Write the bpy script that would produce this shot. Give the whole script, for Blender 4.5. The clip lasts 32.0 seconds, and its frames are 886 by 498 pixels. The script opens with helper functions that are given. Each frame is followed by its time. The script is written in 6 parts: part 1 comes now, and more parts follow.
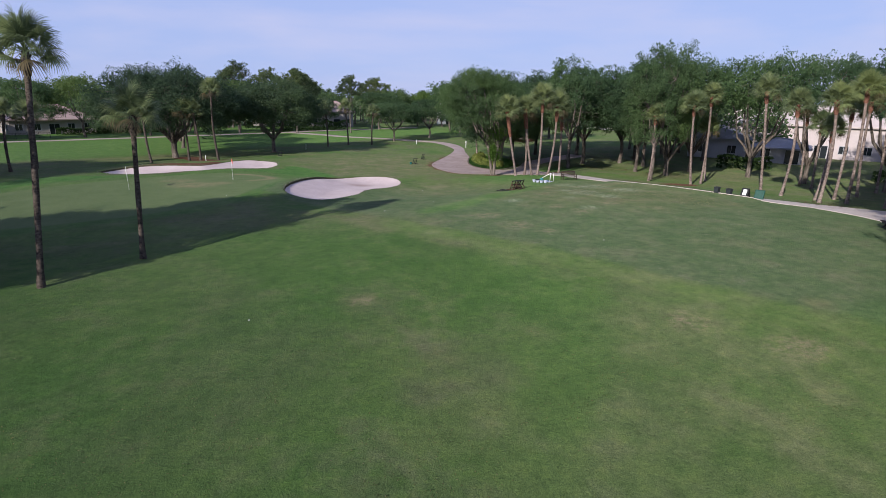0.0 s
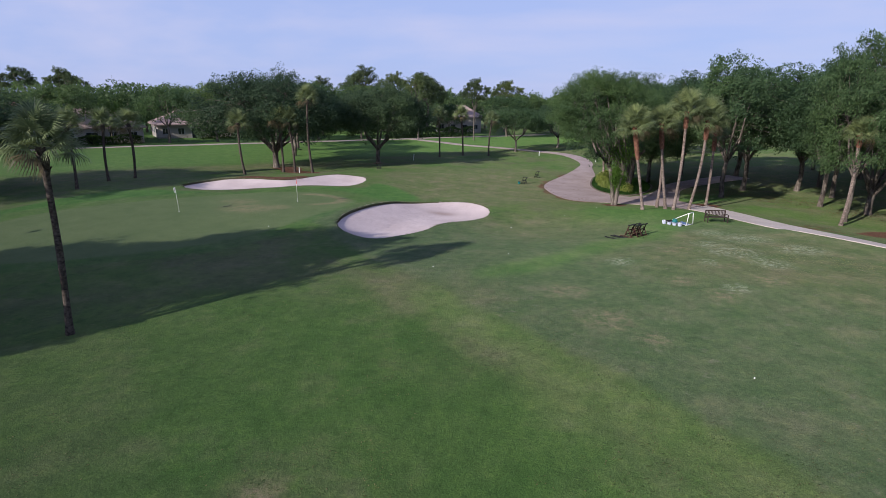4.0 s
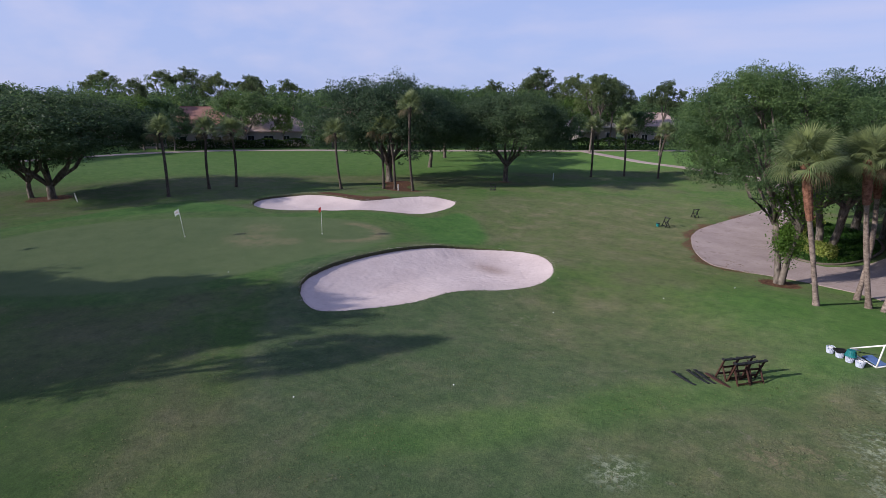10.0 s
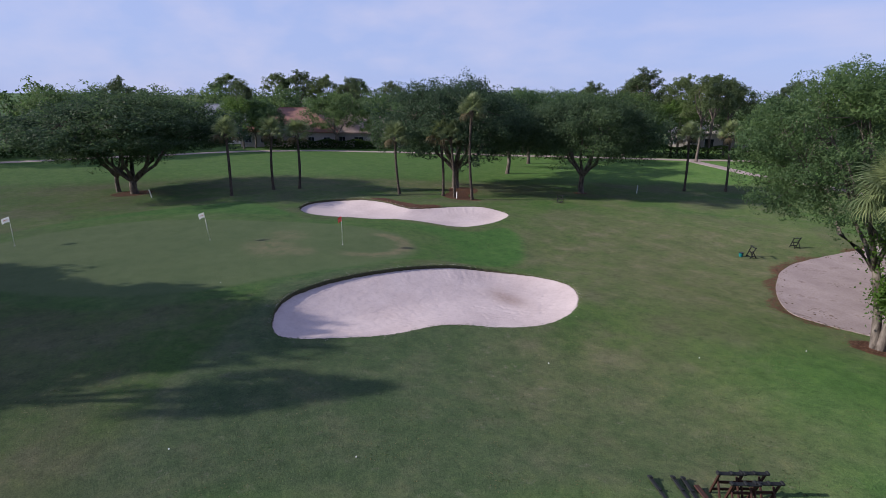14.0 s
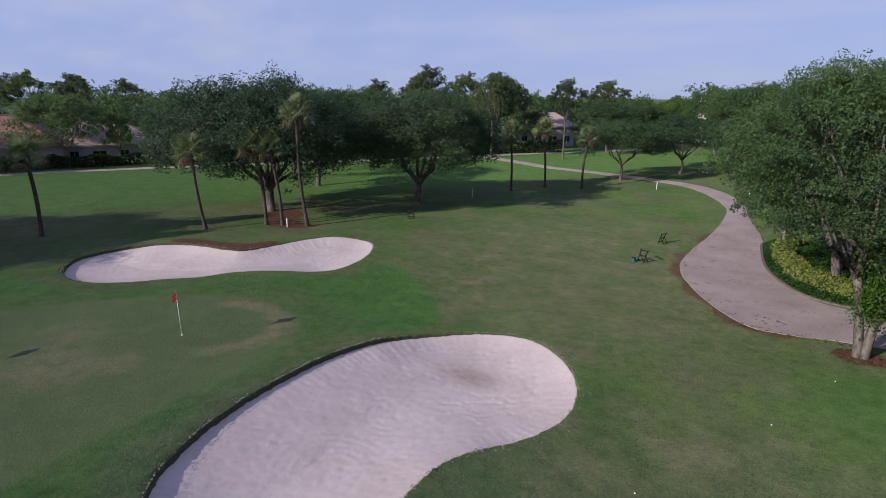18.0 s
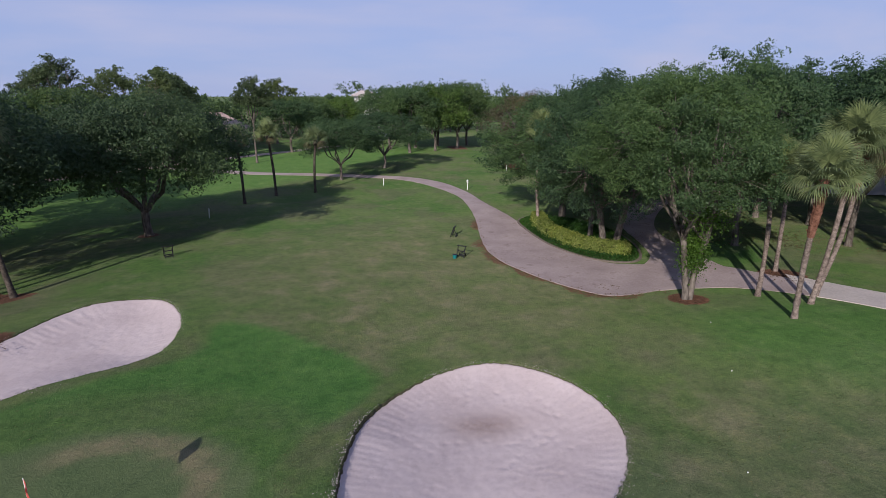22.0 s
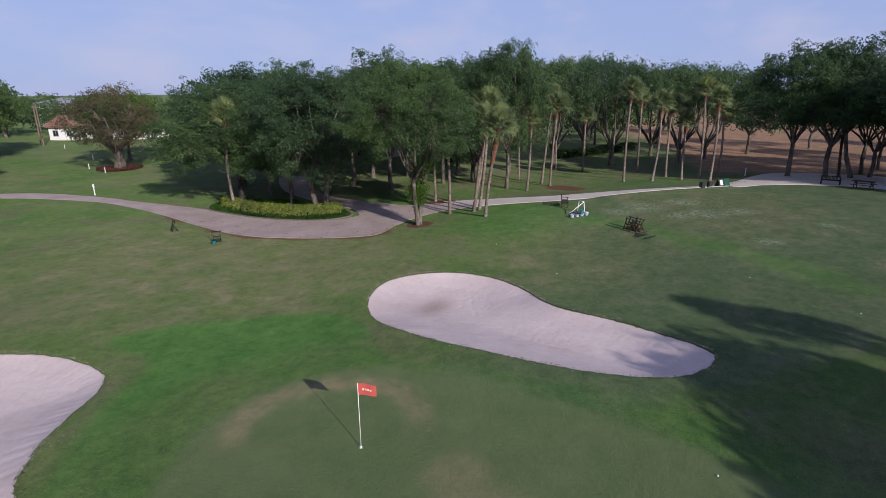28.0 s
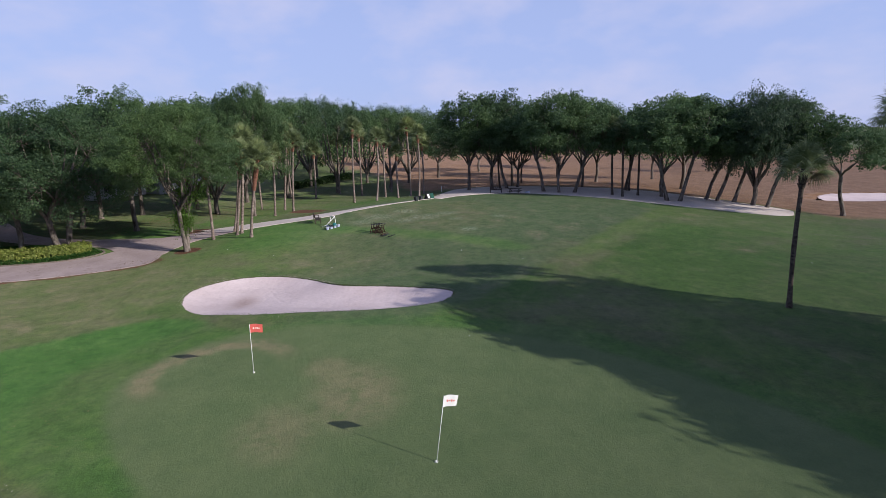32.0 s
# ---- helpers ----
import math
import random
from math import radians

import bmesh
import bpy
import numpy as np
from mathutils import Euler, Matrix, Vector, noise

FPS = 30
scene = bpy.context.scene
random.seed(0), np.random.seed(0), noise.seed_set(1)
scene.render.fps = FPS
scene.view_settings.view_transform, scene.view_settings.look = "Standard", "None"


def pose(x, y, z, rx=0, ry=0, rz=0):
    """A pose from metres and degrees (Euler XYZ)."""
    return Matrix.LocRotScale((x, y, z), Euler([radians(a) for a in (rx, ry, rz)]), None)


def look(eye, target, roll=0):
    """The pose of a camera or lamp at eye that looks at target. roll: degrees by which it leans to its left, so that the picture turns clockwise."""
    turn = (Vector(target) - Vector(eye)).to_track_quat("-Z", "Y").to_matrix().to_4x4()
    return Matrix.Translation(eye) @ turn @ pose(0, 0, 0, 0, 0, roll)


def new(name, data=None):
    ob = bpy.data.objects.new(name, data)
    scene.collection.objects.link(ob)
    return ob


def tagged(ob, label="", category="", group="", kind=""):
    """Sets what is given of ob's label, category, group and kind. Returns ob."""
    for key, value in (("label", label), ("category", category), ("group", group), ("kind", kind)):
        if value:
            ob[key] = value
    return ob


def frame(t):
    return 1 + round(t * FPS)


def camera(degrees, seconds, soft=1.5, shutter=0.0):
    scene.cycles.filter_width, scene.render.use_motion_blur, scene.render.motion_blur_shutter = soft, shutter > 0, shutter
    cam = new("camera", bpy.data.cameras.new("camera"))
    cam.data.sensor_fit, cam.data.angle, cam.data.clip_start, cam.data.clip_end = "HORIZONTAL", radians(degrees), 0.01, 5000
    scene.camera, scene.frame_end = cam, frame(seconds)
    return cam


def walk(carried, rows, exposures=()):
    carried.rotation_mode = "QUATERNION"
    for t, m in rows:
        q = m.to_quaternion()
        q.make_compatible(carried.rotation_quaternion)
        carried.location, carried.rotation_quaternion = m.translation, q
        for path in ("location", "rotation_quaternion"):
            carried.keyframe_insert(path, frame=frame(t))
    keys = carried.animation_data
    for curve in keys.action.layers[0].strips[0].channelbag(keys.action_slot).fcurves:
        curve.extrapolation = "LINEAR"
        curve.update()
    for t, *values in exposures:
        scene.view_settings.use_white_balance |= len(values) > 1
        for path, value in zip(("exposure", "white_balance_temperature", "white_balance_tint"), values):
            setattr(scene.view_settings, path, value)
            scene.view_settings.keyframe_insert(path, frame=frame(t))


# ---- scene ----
cam = camera(79.0, 32.0, 0.6)
METRES, EYE, TILT, LEAN, TURN = 96.0, 9.89, 1.31, 2.90, 0.0
ROWS = [
    (0.0, 0.00000, -0.00004, -0.00114, 1.197, -17.201, -3.860),
    (0.5, 0.00298, 0.01657, 0.00025, 2.063, -17.261, -3.789),
    (1.0, 0.00685, 0.03307, 0.00143, 3.628, -17.342, -3.678),
    (1.5, 0.01114, 0.04927, 0.00261, 5.543, -17.473, -3.598),
    (2.0, 0.01543, 0.06575, 0.00338, 7.637, -17.573, -3.507),
    (2.5, 0.01973, 0.08213, 0.00404, 9.609, -17.694, -3.427),
    (3.0, 0.02515, 0.09890, 0.00449, 12.189, -17.804, -3.336),
    (3.5, 0.03069, 0.11556, 0.00532, 14.386, -17.894, -3.276),
    (5.5, 0.05120, 0.17888, 0.00983, 22.157, -18.253, -2.986),
    (6.0, 0.05578, 0.19523, 0.01064, 23.777, -18.303, -2.896),
    (6.5, 0.05989, 0.21135, 0.01082, 25.663, -18.352, -2.787),
    (7.0, 0.06424, 0.22745, 0.01059, 27.836, -18.422, -2.689),
    (7.5, 0.06920, 0.24344, 0.01024, 29.866, -18.471, -2.570),
    (8.0, 0.07407, 0.25931, 0.00940, 32.276, -18.521, -2.501),
    (8.5, 0.07924, 0.27559, 0.00937, 34.225, -18.590, -2.393),
    (9.0, 0.08459, 0.29227, 0.00976, 35.987, -18.650, -2.274),
    (9.5, 0.08993, 0.30826, 0.01090, 37.620, -18.710, -2.164),
    (10.0, 0.09474, 0.32367, 0.01168, 39.748, -18.759, -2.105),
    (10.5, 0.09951, 0.33960, 0.01223, 41.601, -18.789, -2.024),
    (11.0, 0.10452, 0.35517, 0.01324, 43.301, -18.849, -1.913),
    (11.5, 0.10919, 0.37096, 0.01404, 45.256, -18.918, -1.771),
    (12.0, 0.11324, 0.38633, 0.01388, 47.763, -18.937, -1.640),
    (12.5, 0.11711, 0.39852, 0.01445, 49.955, -18.977, -1.649),
    (13.0, 0.11914, 0.40135, 0.01480, 51.146, -18.997, -1.661),
    (13.5, 0.11797, 0.39828, 0.01440, 52.018, -19.028, -1.625),
    (15.5, 0.05901, 0.40514, 0.00932, 48.027, -18.914, -1.659),
    (16.0, 0.04236, 0.40898, 0.00930, 42.663, -18.810, -1.783),
    (16.5, 0.02569, 0.41272, 0.00892, 38.256, -18.706, -1.942),
    (17.0, 0.00941, 0.41604, 0.00861, 34.360, -18.632, -2.049),
    (17.5, -0.00721, 0.41963, 0.00796, 30.566, -18.506, -2.139),
    (18.0, -0.02510, 0.42263, 0.00790, 26.020, -18.387, -2.233),
    (18.5, -0.04201, 0.42539, 0.00765, 21.724, -18.259, -2.410),
    (19.0, -0.05962, 0.42824, 0.00664, 16.858, -18.076, -2.537),
    (19.5, -0.07729, 0.43090, 0.00539, 12.148, -17.901, -2.685),
    (20.0, -0.09488, 0.43468, 0.00504, 7.108, -17.700, -2.765),
    (20.5, -0.11247, 0.43734, 0.00514, 2.352, -17.525, -2.829),
    (21.0, -0.12975, 0.44101, 0.00516, -2.384, -17.330, -2.997),
    (21.5, -0.14608, 0.44534, 0.00405, -7.866, -17.027, -3.106),
    (22.0, -0.16345, 0.44905, 0.00269, -12.621, -16.773, -3.162),
    (22.5, -0.18058, 0.45211, 0.00036, -16.118, -16.581, -3.195),
    (23.0, -0.19725, 0.45610, -0.00174, -21.041, -16.344, -3.193),
    (23.5, -0.21359, 0.46087, -0.00351, -25.873, -16.115, -3.207),
    (24.0, -0.22908, 0.46500, -0.00623, -30.252, -15.863, -3.241),
    (24.5, -0.24394, 0.46917, -0.00937, -34.336, -15.506, -3.200),
    (26.5, -0.30414, 0.48235, -0.01139, -50.793, -14.939, -2.559),
    (27.0, -0.32068, 0.48687, -0.01209, -55.517, -14.775, -2.391),
    (27.5, -0.33677, 0.49070, -0.01430, -59.610, -14.552, -2.232),
    (28.0, -0.35347, 0.49372, -0.01586, -63.669, -14.428, -2.099),
    (28.5, -0.36938, 0.49634, -0.01790, -67.886, -14.280, -1.912),
    (29.0, -0.38555, 0.49863, -0.01979, -72.604, -14.143, -1.749),
    (29.5, -0.40200, 0.50147, -0.02202, -77.072, -14.015, -1.552),
    (30.0, -0.41913, 0.50547, -0.02272, -81.082, -13.942, -1.396),
    (30.5, -0.43561, 0.50925, -0.02337, -85.606, -13.819, -1.160),
    (31.0, -0.45119, 0.51254, -0.02381, -89.885, -13.783, -0.883),
    (31.5, -0.45788, 0.51287, -0.02205, -92.854, -12.526, -0.760),
    (32.0, -0.45924, 0.51142, -0.02335, -93.976, -9.784, -0.642),
]
walk(cam, [(t, pose(0, 0, 0, TILT, LEAN, TURN) @ pose(METRES * x, METRES * y, EYE + METRES * z, 90 + pitch, roll, yaw)) for t, x, y, z, yaw, pitch, roll in ROWS],
     ((0, 0.13), (12, 0.11), (15.5, 0.08), (18, -0.12), (23, -0.14), (28, -0.10), (30.5, 0.11), (32, 0.13)))

# ---------------------------------------------------------------- sky, sun
SUN_EL, SUN_DIR = 24.6, Vector((-0.515, -0.857, 0)).normalized()   # towards the sun, over the ground
world = bpy.data.worlds.new("sky")
scene.world = world
world.use_nodes = True
wn, wl = world.node_tree.nodes, world.node_tree.links
wn.clear()
w_out = wn.new("ShaderNodeOutputWorld")
w_bg = wn.new("ShaderNodeBackground")
w_sky = wn.new("ShaderNodeTexSky")
w_sky.sky_type, w_sky.sun_disc = "NISHITA", False
w_sky.sun_elevation, w_sky.sun_rotation = radians(SUN_EL), math.atan2(SUN_DIR.x, SUN_DIR.y)
w_sky.altitude, w_sky.air_density, w_sky.dust_density, w_sky.ozone_density = 0, 1.0, 0.5, 3.0
w_tc = wn.new("ShaderNodeTexCoord")
w_map = wn.new("ShaderNodeMapping")
w_map.inputs["Scale"].default_value = (1.2, 4.5, 9.0)
w_map.inputs["Rotation"].default_value = (0.08, 0.1, 0.5)
w_noise = wn.new("ShaderNodeTexNoise")
w_noise.inputs["Scale"].default_value, w_noise.inputs["Detail"].default_value = 1.6, 7
w_ramp = wn.new("ShaderNodeValToRGB")
w_ramp.color_ramp.elements[0].position, w_ramp.color_ramp.elements[1].position = 0.42, 0.78
w_ramp.color_ramp.elements[1].color = (0.62, 0.62, 0.62, 1)
w_tint = wn.new("ShaderNodeMix")
w_tint.data_type, w_tint.blend_type = "RGBA", "MULTIPLY"
w_tint.inputs[0].default_value = 1.0
w_tint.inputs[7].default_value = (0.64, 0.69, 0.90, 1)
w_haze = wn.new("ShaderNodeMix")          # a thin even veil of humid haze
w_haze.data_type = "RGBA"
w_sep = wn.new("ShaderNodeSeparateXYZ")
w_low = wn.new("ShaderNodeValToRGB")
w_low.color_ramp.interpolation = "EASE"
w_low.color_ramp.elements[0].position, w_low.color_ramp.elements[0].color = 0.12, (0.85, 0.85, 0.85, 1)
w_low.color_ramp.elements[1].position, w_low.color_ramp.elements[1].color = 0.60, (0.36, 0.36, 0.36, 1)
wl.new(w_tc.outputs["Generated"], w_sep.inputs[0])
wl.new(w_sep.outputs[2], w_low.inputs[0])
wl.new(w_low.outputs[0], w_haze.inputs[0])
w_haze.inputs[7].default_value = (3.35, 4.10, 6.95, 1)
w_mix = wn.new("ShaderNodeMix")           # high cirrus
w_mix.data_type = "RGBA"
w_mix.inputs[7].default_value = (5.1, 5.0, 6.6, 1)
wl.new(w_tc.outputs["Generated"], w_map.inputs[0])
wl.new(w_map.outputs[0], w_noise.inputs["Vector"])
wl.new(w_noise.outputs[0], w_ramp.inputs[0])
wl.new(w_ramp.outputs[0], w_mix.inputs[0])
wl.new(w_sky.outputs[0], w_tint.inputs[6])
wl.new(w_tint.outputs[2], w_haze.inputs[6])
wl.new(w_haze.outputs[2], w_mix.inputs[6])
wl.new(w_mix.outputs[2], w_bg.inputs[0])
w_bg.inputs[1].default_value = 0.12
wl.new(w_bg.outputs[0], w_out.inputs[0])

sun = new("sun", bpy.data.lights.new("sun", "SUN"))
sun.data.energy, sun.data.angle, sun.data.color = 5.0, radians(0.6), (1.0, 0.93, 0.85)
sun_vec = Vector((SUN_DIR.x, SUN_DIR.y, math.tan(radians(SUN_EL))))
sun.matrix_world = look(sun_vec * 100, (0, 0, 0))

# ---------------------------------------------------------------- materials


def nodes_of(name, rough=0.8, spec=0.25):
    m = bpy.data.materials.new(name)
    m.use_nodes = True
    n, l = m.node_tree.nodes, m.node_tree.links
    b = n["Principled BSDF"]
    b.inputs["Roughness"].default_value = rough
    b.inputs["Specular IOR Level"].default_value = spec
    return m, n, l, b


def noise_node(n, l, scale, detail=4, vec=None, rough=0.6):
    t = n.new("ShaderNodeTexNoise")
    t.inputs["Scale"].default_value, t.inputs["Detail"].default_value, t.inputs["Roughness"].default_value = scale, detail, rough
    if vec is None:
        c = n.new("ShaderNodeNewGeometry")
        vec = c.outputs["Position"]
    l.new(vec, t.inputs["Vector"])
    return t.outputs[0]


def ramp(n, l, fac, stops):
    r = n.new("ShaderNodeValToRGB")
    e = r.color_ramp.elements
    while len(e) < len(stops):
        e.new(0.5)
    for s, (p, c) in zip(e, stops):
        s.position, s.color = p, (*c, 1) if len(c) == 3 else c
    l.new(fac, r.inputs[0])
    return r.outputs[0]


def mixc(n, l, fac, a, b, mode="MIX"):
    m = n.new("ShaderNodeMix")
    m.data_type, m.blend_type = "RGBA", mode
    for v, i in ((fac, 0), (a, 6), (b, 7)):
        if isinstance(v, (int, float)):
            m.inputs[i].default_value = v
        elif isinstance(v, tuple):
            m.inputs[i].default_value = (*v, 1)
        else:
            l.new(v, m.inputs[i])
    return m.outputs[2]


def maths(n, l, op, a, b=None):
    m = n.new("ShaderNodeMath")
    m.operation = op
    for v, i in ((a, 0), (b, 1)):
        if v is None:
            continue
        if isinstance(v, (int, float)):
            m.inputs[i].default_value = v
        else:
            l.new(v, m.inputs[i])
    return m.outputs[0]


def bump(n, l, b, height, strength=0.5, dist=0.05):
    k = n.new("ShaderNodeBump")
    k.inputs["Strength"].default_value, k.inputs["Distance"].default_value = strength, dist
    l.new(height, k.inputs["Height"])
    l.new(k.outputs[0], b.inputs["Normal"])


def plain(name, colour, rough=0.6, metal=0.0, vary=0.25, scale=6.0, relief=0.2, spec=0.3):
    """A worn, slightly uneven surface of one colour."""
    m, n, l, b = nodes_of(name, rough, spec)
    b.inputs["Metallic"].default_value = metal
    f1 = noise_node(n, l, scale)
    f2 = noise_node(n, l, scale * 9, 3)
    dark = tuple(v * (1 - vary) for v in colour)
    lite = tuple(min(1, v * (1 + vary)) for v in colour)
    c = ramp(n, l, f1, [(0.3, dark), (0.7, lite)])
    c = mixc(n, l, 0.35, c, ramp(n, l, f2, [(0.3, dark), (0.7, lite)]))
    l.new(c, b.inputs["Base Color"])
    if relief:
        bump(n, l, b, f2, relief, 0.02)
    return m


def grass_material():
    m, n, l, b = nodes_of("turf", 0.9, 0.15)
    za = n.new("ShaderNodeVertexColor")
    za.layer_name = "zone_a"
    zb = n.new("ShaderNodeVertexColor")
    zb.layer_name = "zone_b"
    sa, sb = n.new("ShaderNodeSeparateColor"), n.new("ShaderNodeSeparateColor")
    l.new(za.outputs[0], sa.inputs[0])
    l.new(zb.outputs[0], sb.inputs[0])
    big = noise_node(n, l, 0.10, 5)
    mid = noise_node(n, l, 0.55, 6)
    fine = noise_node(n, l, 4.5, 5, rough=0.7)
    blade = noise_node(n, l, 22.0, 4, rough=0.85)
    clump = noise_node(n, l, 1.7, 5, rough=0.65)
    # fairway: green with yellowed and bluish patches
    fair = ramp(n, l, big, [(0.33, (0.048, 0.104, 0.026)), (0.5, (0.072, 0.120, 0.037)), (0.66, (0.107, 0.137, 0.057))])
    fair = mixc(n, l, ramp(n, l, mid, [(0.52, (0, 0, 0)), (0.72, (0.6, 0.6, 0.6))]), fair, (0.134, 0.141, 0.085))
    mauve = ramp(n, l, noise_node(n, l, 0.17, 5, rough=0.62), [(0.47, (0, 0, 0)), (0.60, (0.65, 0.65, 0.65))])
    fair = mixc(n, l, mauve, fair, ramp(n, l, mid, [(0.3, (0.080, 0.092, 0.052)), (0.7, (0.112, 0.112, 0.070))]))
    lush = ramp(n, l, mid, [(0.3, (0.041, 0.112, 0.026)), (0.7, (0.074, 0.154, 0.042))])
    putt = ramp(n, l, mid, [(0.3, (0.084, 0.123, 0.053)), (0.7, (0.109, 0.144, 0.066))])
    burnt = ramp(n, l, noise_node(n, l, 0.9, 5), [(0.3, (0.142, 0.143, 0.081)), (0.7, (0.242, 0.202, 0.125))])
    putt = mixc(n, l, maths(n, l, "MULTIPLY", sa.outputs[2], ramp(n, l, noise_node(n, l, 1.3, 5), [(0.28, (0, 0, 0)), (0.5, (1, 1, 1))])), putt, burnt)
    dry = ramp(n, l, mid, [(0.32, (0.092, 0.118, 0.050)), (0.55, (0.120, 0.130, 0.068)), (0.75, (0.160, 0.150, 0.095))])
    tee = ramp(n, l, mid, [(0.3, (0.058, 0.098, 0.043)), (0.52, (0.078, 0.112, 0.056)), (0.75, (0.116, 0.130, 0.078))])
    scar = ramp(n, l, noise_node(n, l, 1.6, 6, rough=0.75), [(0.58, (0, 0, 0)), (0.68, (1, 1, 1))])
    tee = mixc(n, l, maths(n, l, "MULTIPLY", maths(n, l, "MULTIPLY", scar, maths(n, l, "ADD", sa.outputs[2], 0.35)), 0.75), tee, (0.215, 0.190, 0.165))
    tan = ramp(n, l, mid, [(0.3, (0.19, 0.110, 0.072)), (0.6, (0.26, 0.162, 0.110)), (0.8, (0.30, 0.205, 0.140))])
    mulch = ramp(n, l, fine, [(0.3, (0.060, 0.028, 0.018)), (0.6, (0.115, 0.060, 0.042)), (0.8, (0.18, 0.108, 0.076))])
    worn = maths(n, l, "MULTIPLY", sa.outputs[2], ramp(n, l, mid, [(0.25, (0.45, 0.45, 0.45)), (0.6, (1, 1, 1))]))
    c = mixc(n, l, worn, fair, dry)
    c = mixc(n, l, sb.outputs[0], c, mixc(n, l, maths(n, l, "MULTIPLY", worn, 0.8), tee, dry))
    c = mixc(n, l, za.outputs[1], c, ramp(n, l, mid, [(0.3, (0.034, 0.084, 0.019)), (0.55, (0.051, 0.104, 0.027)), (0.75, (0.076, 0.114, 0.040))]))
    # tee-foot strip: the brightness of a sun-facing bank mixed into the turf colour
    c = mixc(n, l, maths(n, l, "MULTIPLY", zb.outputs[1], 0.45), c, ramp(n, l, mid, [(0.3, (0.072, 0.140, 0.036)), (0.7, (0.100, 0.162, 0.052))]))
    zc = n.new("ShaderNodeVertexColor")
    zc.layer_name = "zone_c"
    sc = n.new("ShaderNodeSeparateColor")
    l.new(zc.outputs[0], sc.inputs[0])
    ragged = ramp(n, l, noise_node(n, l, 2.6, 6, rough=0.75), [(0.42, (0, 0, 0)), (0.62, (0.62, 0.62, 0.62))])
    pocked = ramp(n, l, noise_node(n, l, 4.2, 5, rough=0.8), [(0.49, (0, 0, 0)), (0.58, (0.9, 0.9, 0.9))])
    c = mixc(n, l, maths(n, l, "MULTIPLY", sc.outputs[2], 0.55), c, ramp(n, l, mid, [(0.3, (0.062, 0.138, 0.033)), (0.7, (0.096, 0.172, 0.048))]))
    c = mixc(n, l, maths(n, l, "MULTIPLY", sc.outputs[0], ragged), c, (0.225, 0.180, 0.130))
    c = mixc(n, l, maths(n, l, "MULTIPLY", sc.outputs[1], pocked), c, (0.270, 0.310, 0.235))
    c = mixc(n, l, sa.outputs[1], c, lush)
    c = mixc(n, l, sa.outputs[0], c, putt)
    c = mixc(n, l, sb.outputs[1], c, tan)
    edge = maths(n, l, "ADD", sb.outputs[2], maths(n, l, "MULTIPLY", maths(n, l, "SUBTRACT", fine, 0.5), 0.9))
    c = mixc(n, l, ramp(n, l, edge, [(0.42, (0, 0, 0)), (0.58, (1, 1, 1))]), c, mulch)
    even = maths(n, l, "SUBTRACT", 0.55, maths(n, l, "MULTIPLY", sa.outputs[0], 0.4))
    c = mixc(n, l, even, c, ramp(n, l, clump, [(0.32, (0.64, 0.68, 0.64)), (0.5, (1, 1, 1)), (0.70, (1.34, 1.24, 1.10))]), "MULTIPLY")
    c = mixc(n, l, even, c, ramp(n, l, maths(n, l, "MULTIPLY", maths(n, l, "ADD", fine, noise_node(n, l, 10.0, 4, rough=0.75)), 0.5), [(0.34, (0.55, 0.58, 0.52)), (0.5, (1, 1, 1)), (0.66, (1.42, 1.34, 1.18))]), "MULTIPLY")
    short = maths(n, l, "SUBTRACT", 0.95, maths(n, l, "MULTIPLY", sa.outputs[0], 0.5))
    c = mixc(n, l, short, c, ramp(n, l, blade, [(0.30, (0.60, 0.62, 0.56)), (0.5, (1, 1, 1)), (0.72, (1.42, 1.37, 1.26))]), "MULTIPLY")
    b.inputs["Diffuse Roughness"].default_value = 0.6
    l.new(c, b.inputs["Base Color"])
    bump(n, l, b, maths(n, l, "ADD", blade, maths(n, l, "MULTIPLY", fine, 1.5)), 0.7, 0.05)
    return m


def sand_material():
    m, n, l, b = nodes_of("bunker_sand", 0.95, 0.1)
    c1 = noise_node(n, l, 0.35, 5)
    c2 = noise_node(n, l, 5.0, 6, rough=0.7)
    c3 = noise_node(n, l, 60.0, 2)
    c = ramp(n, l, c1, [(0.3, (0.495, 0.405, 0.405)), (0.62, (0.585, 0.490, 0.490))])
    c = mixc(n, l, 0.3, c, ramp(n, l, c2, [(0.28, (0.6, 0.58, 0.55)), (0.5, (1, 1, 1)), (0.8, (1.15, 1.15, 1.15))]), "MULTIPLY")
    st = n.new("ShaderNodeVertexColor")
    st.layer_name = "stain"
    c = mixc(n, l, maths(n, l, "MULTIPLY", st.outputs[0], ramp(n, l, c2, [(0.2, (0.4, 0.4, 0.4)), (0.6, (1, 1, 1))])), c, (0.27, 0.19, 0.165))
    crumbs = ramp(n, l, noise_node(n, l, 14.0, 3, rough=0.8), [(0.66, (0, 0, 0)), (0.74, (0.55, 0.55, 0.55))])
    c = mixc(n, l, crumbs, c, (0.30, 0.23, 0.20))
    l.new(c, b.inputs["Base Color"])
    h = maths(n, l, "ADD", c2, maths(n, l, "MULTIPLY", c3, 0.35))
    bump(n, l, b, h, 0.28, 0.05)
    return m


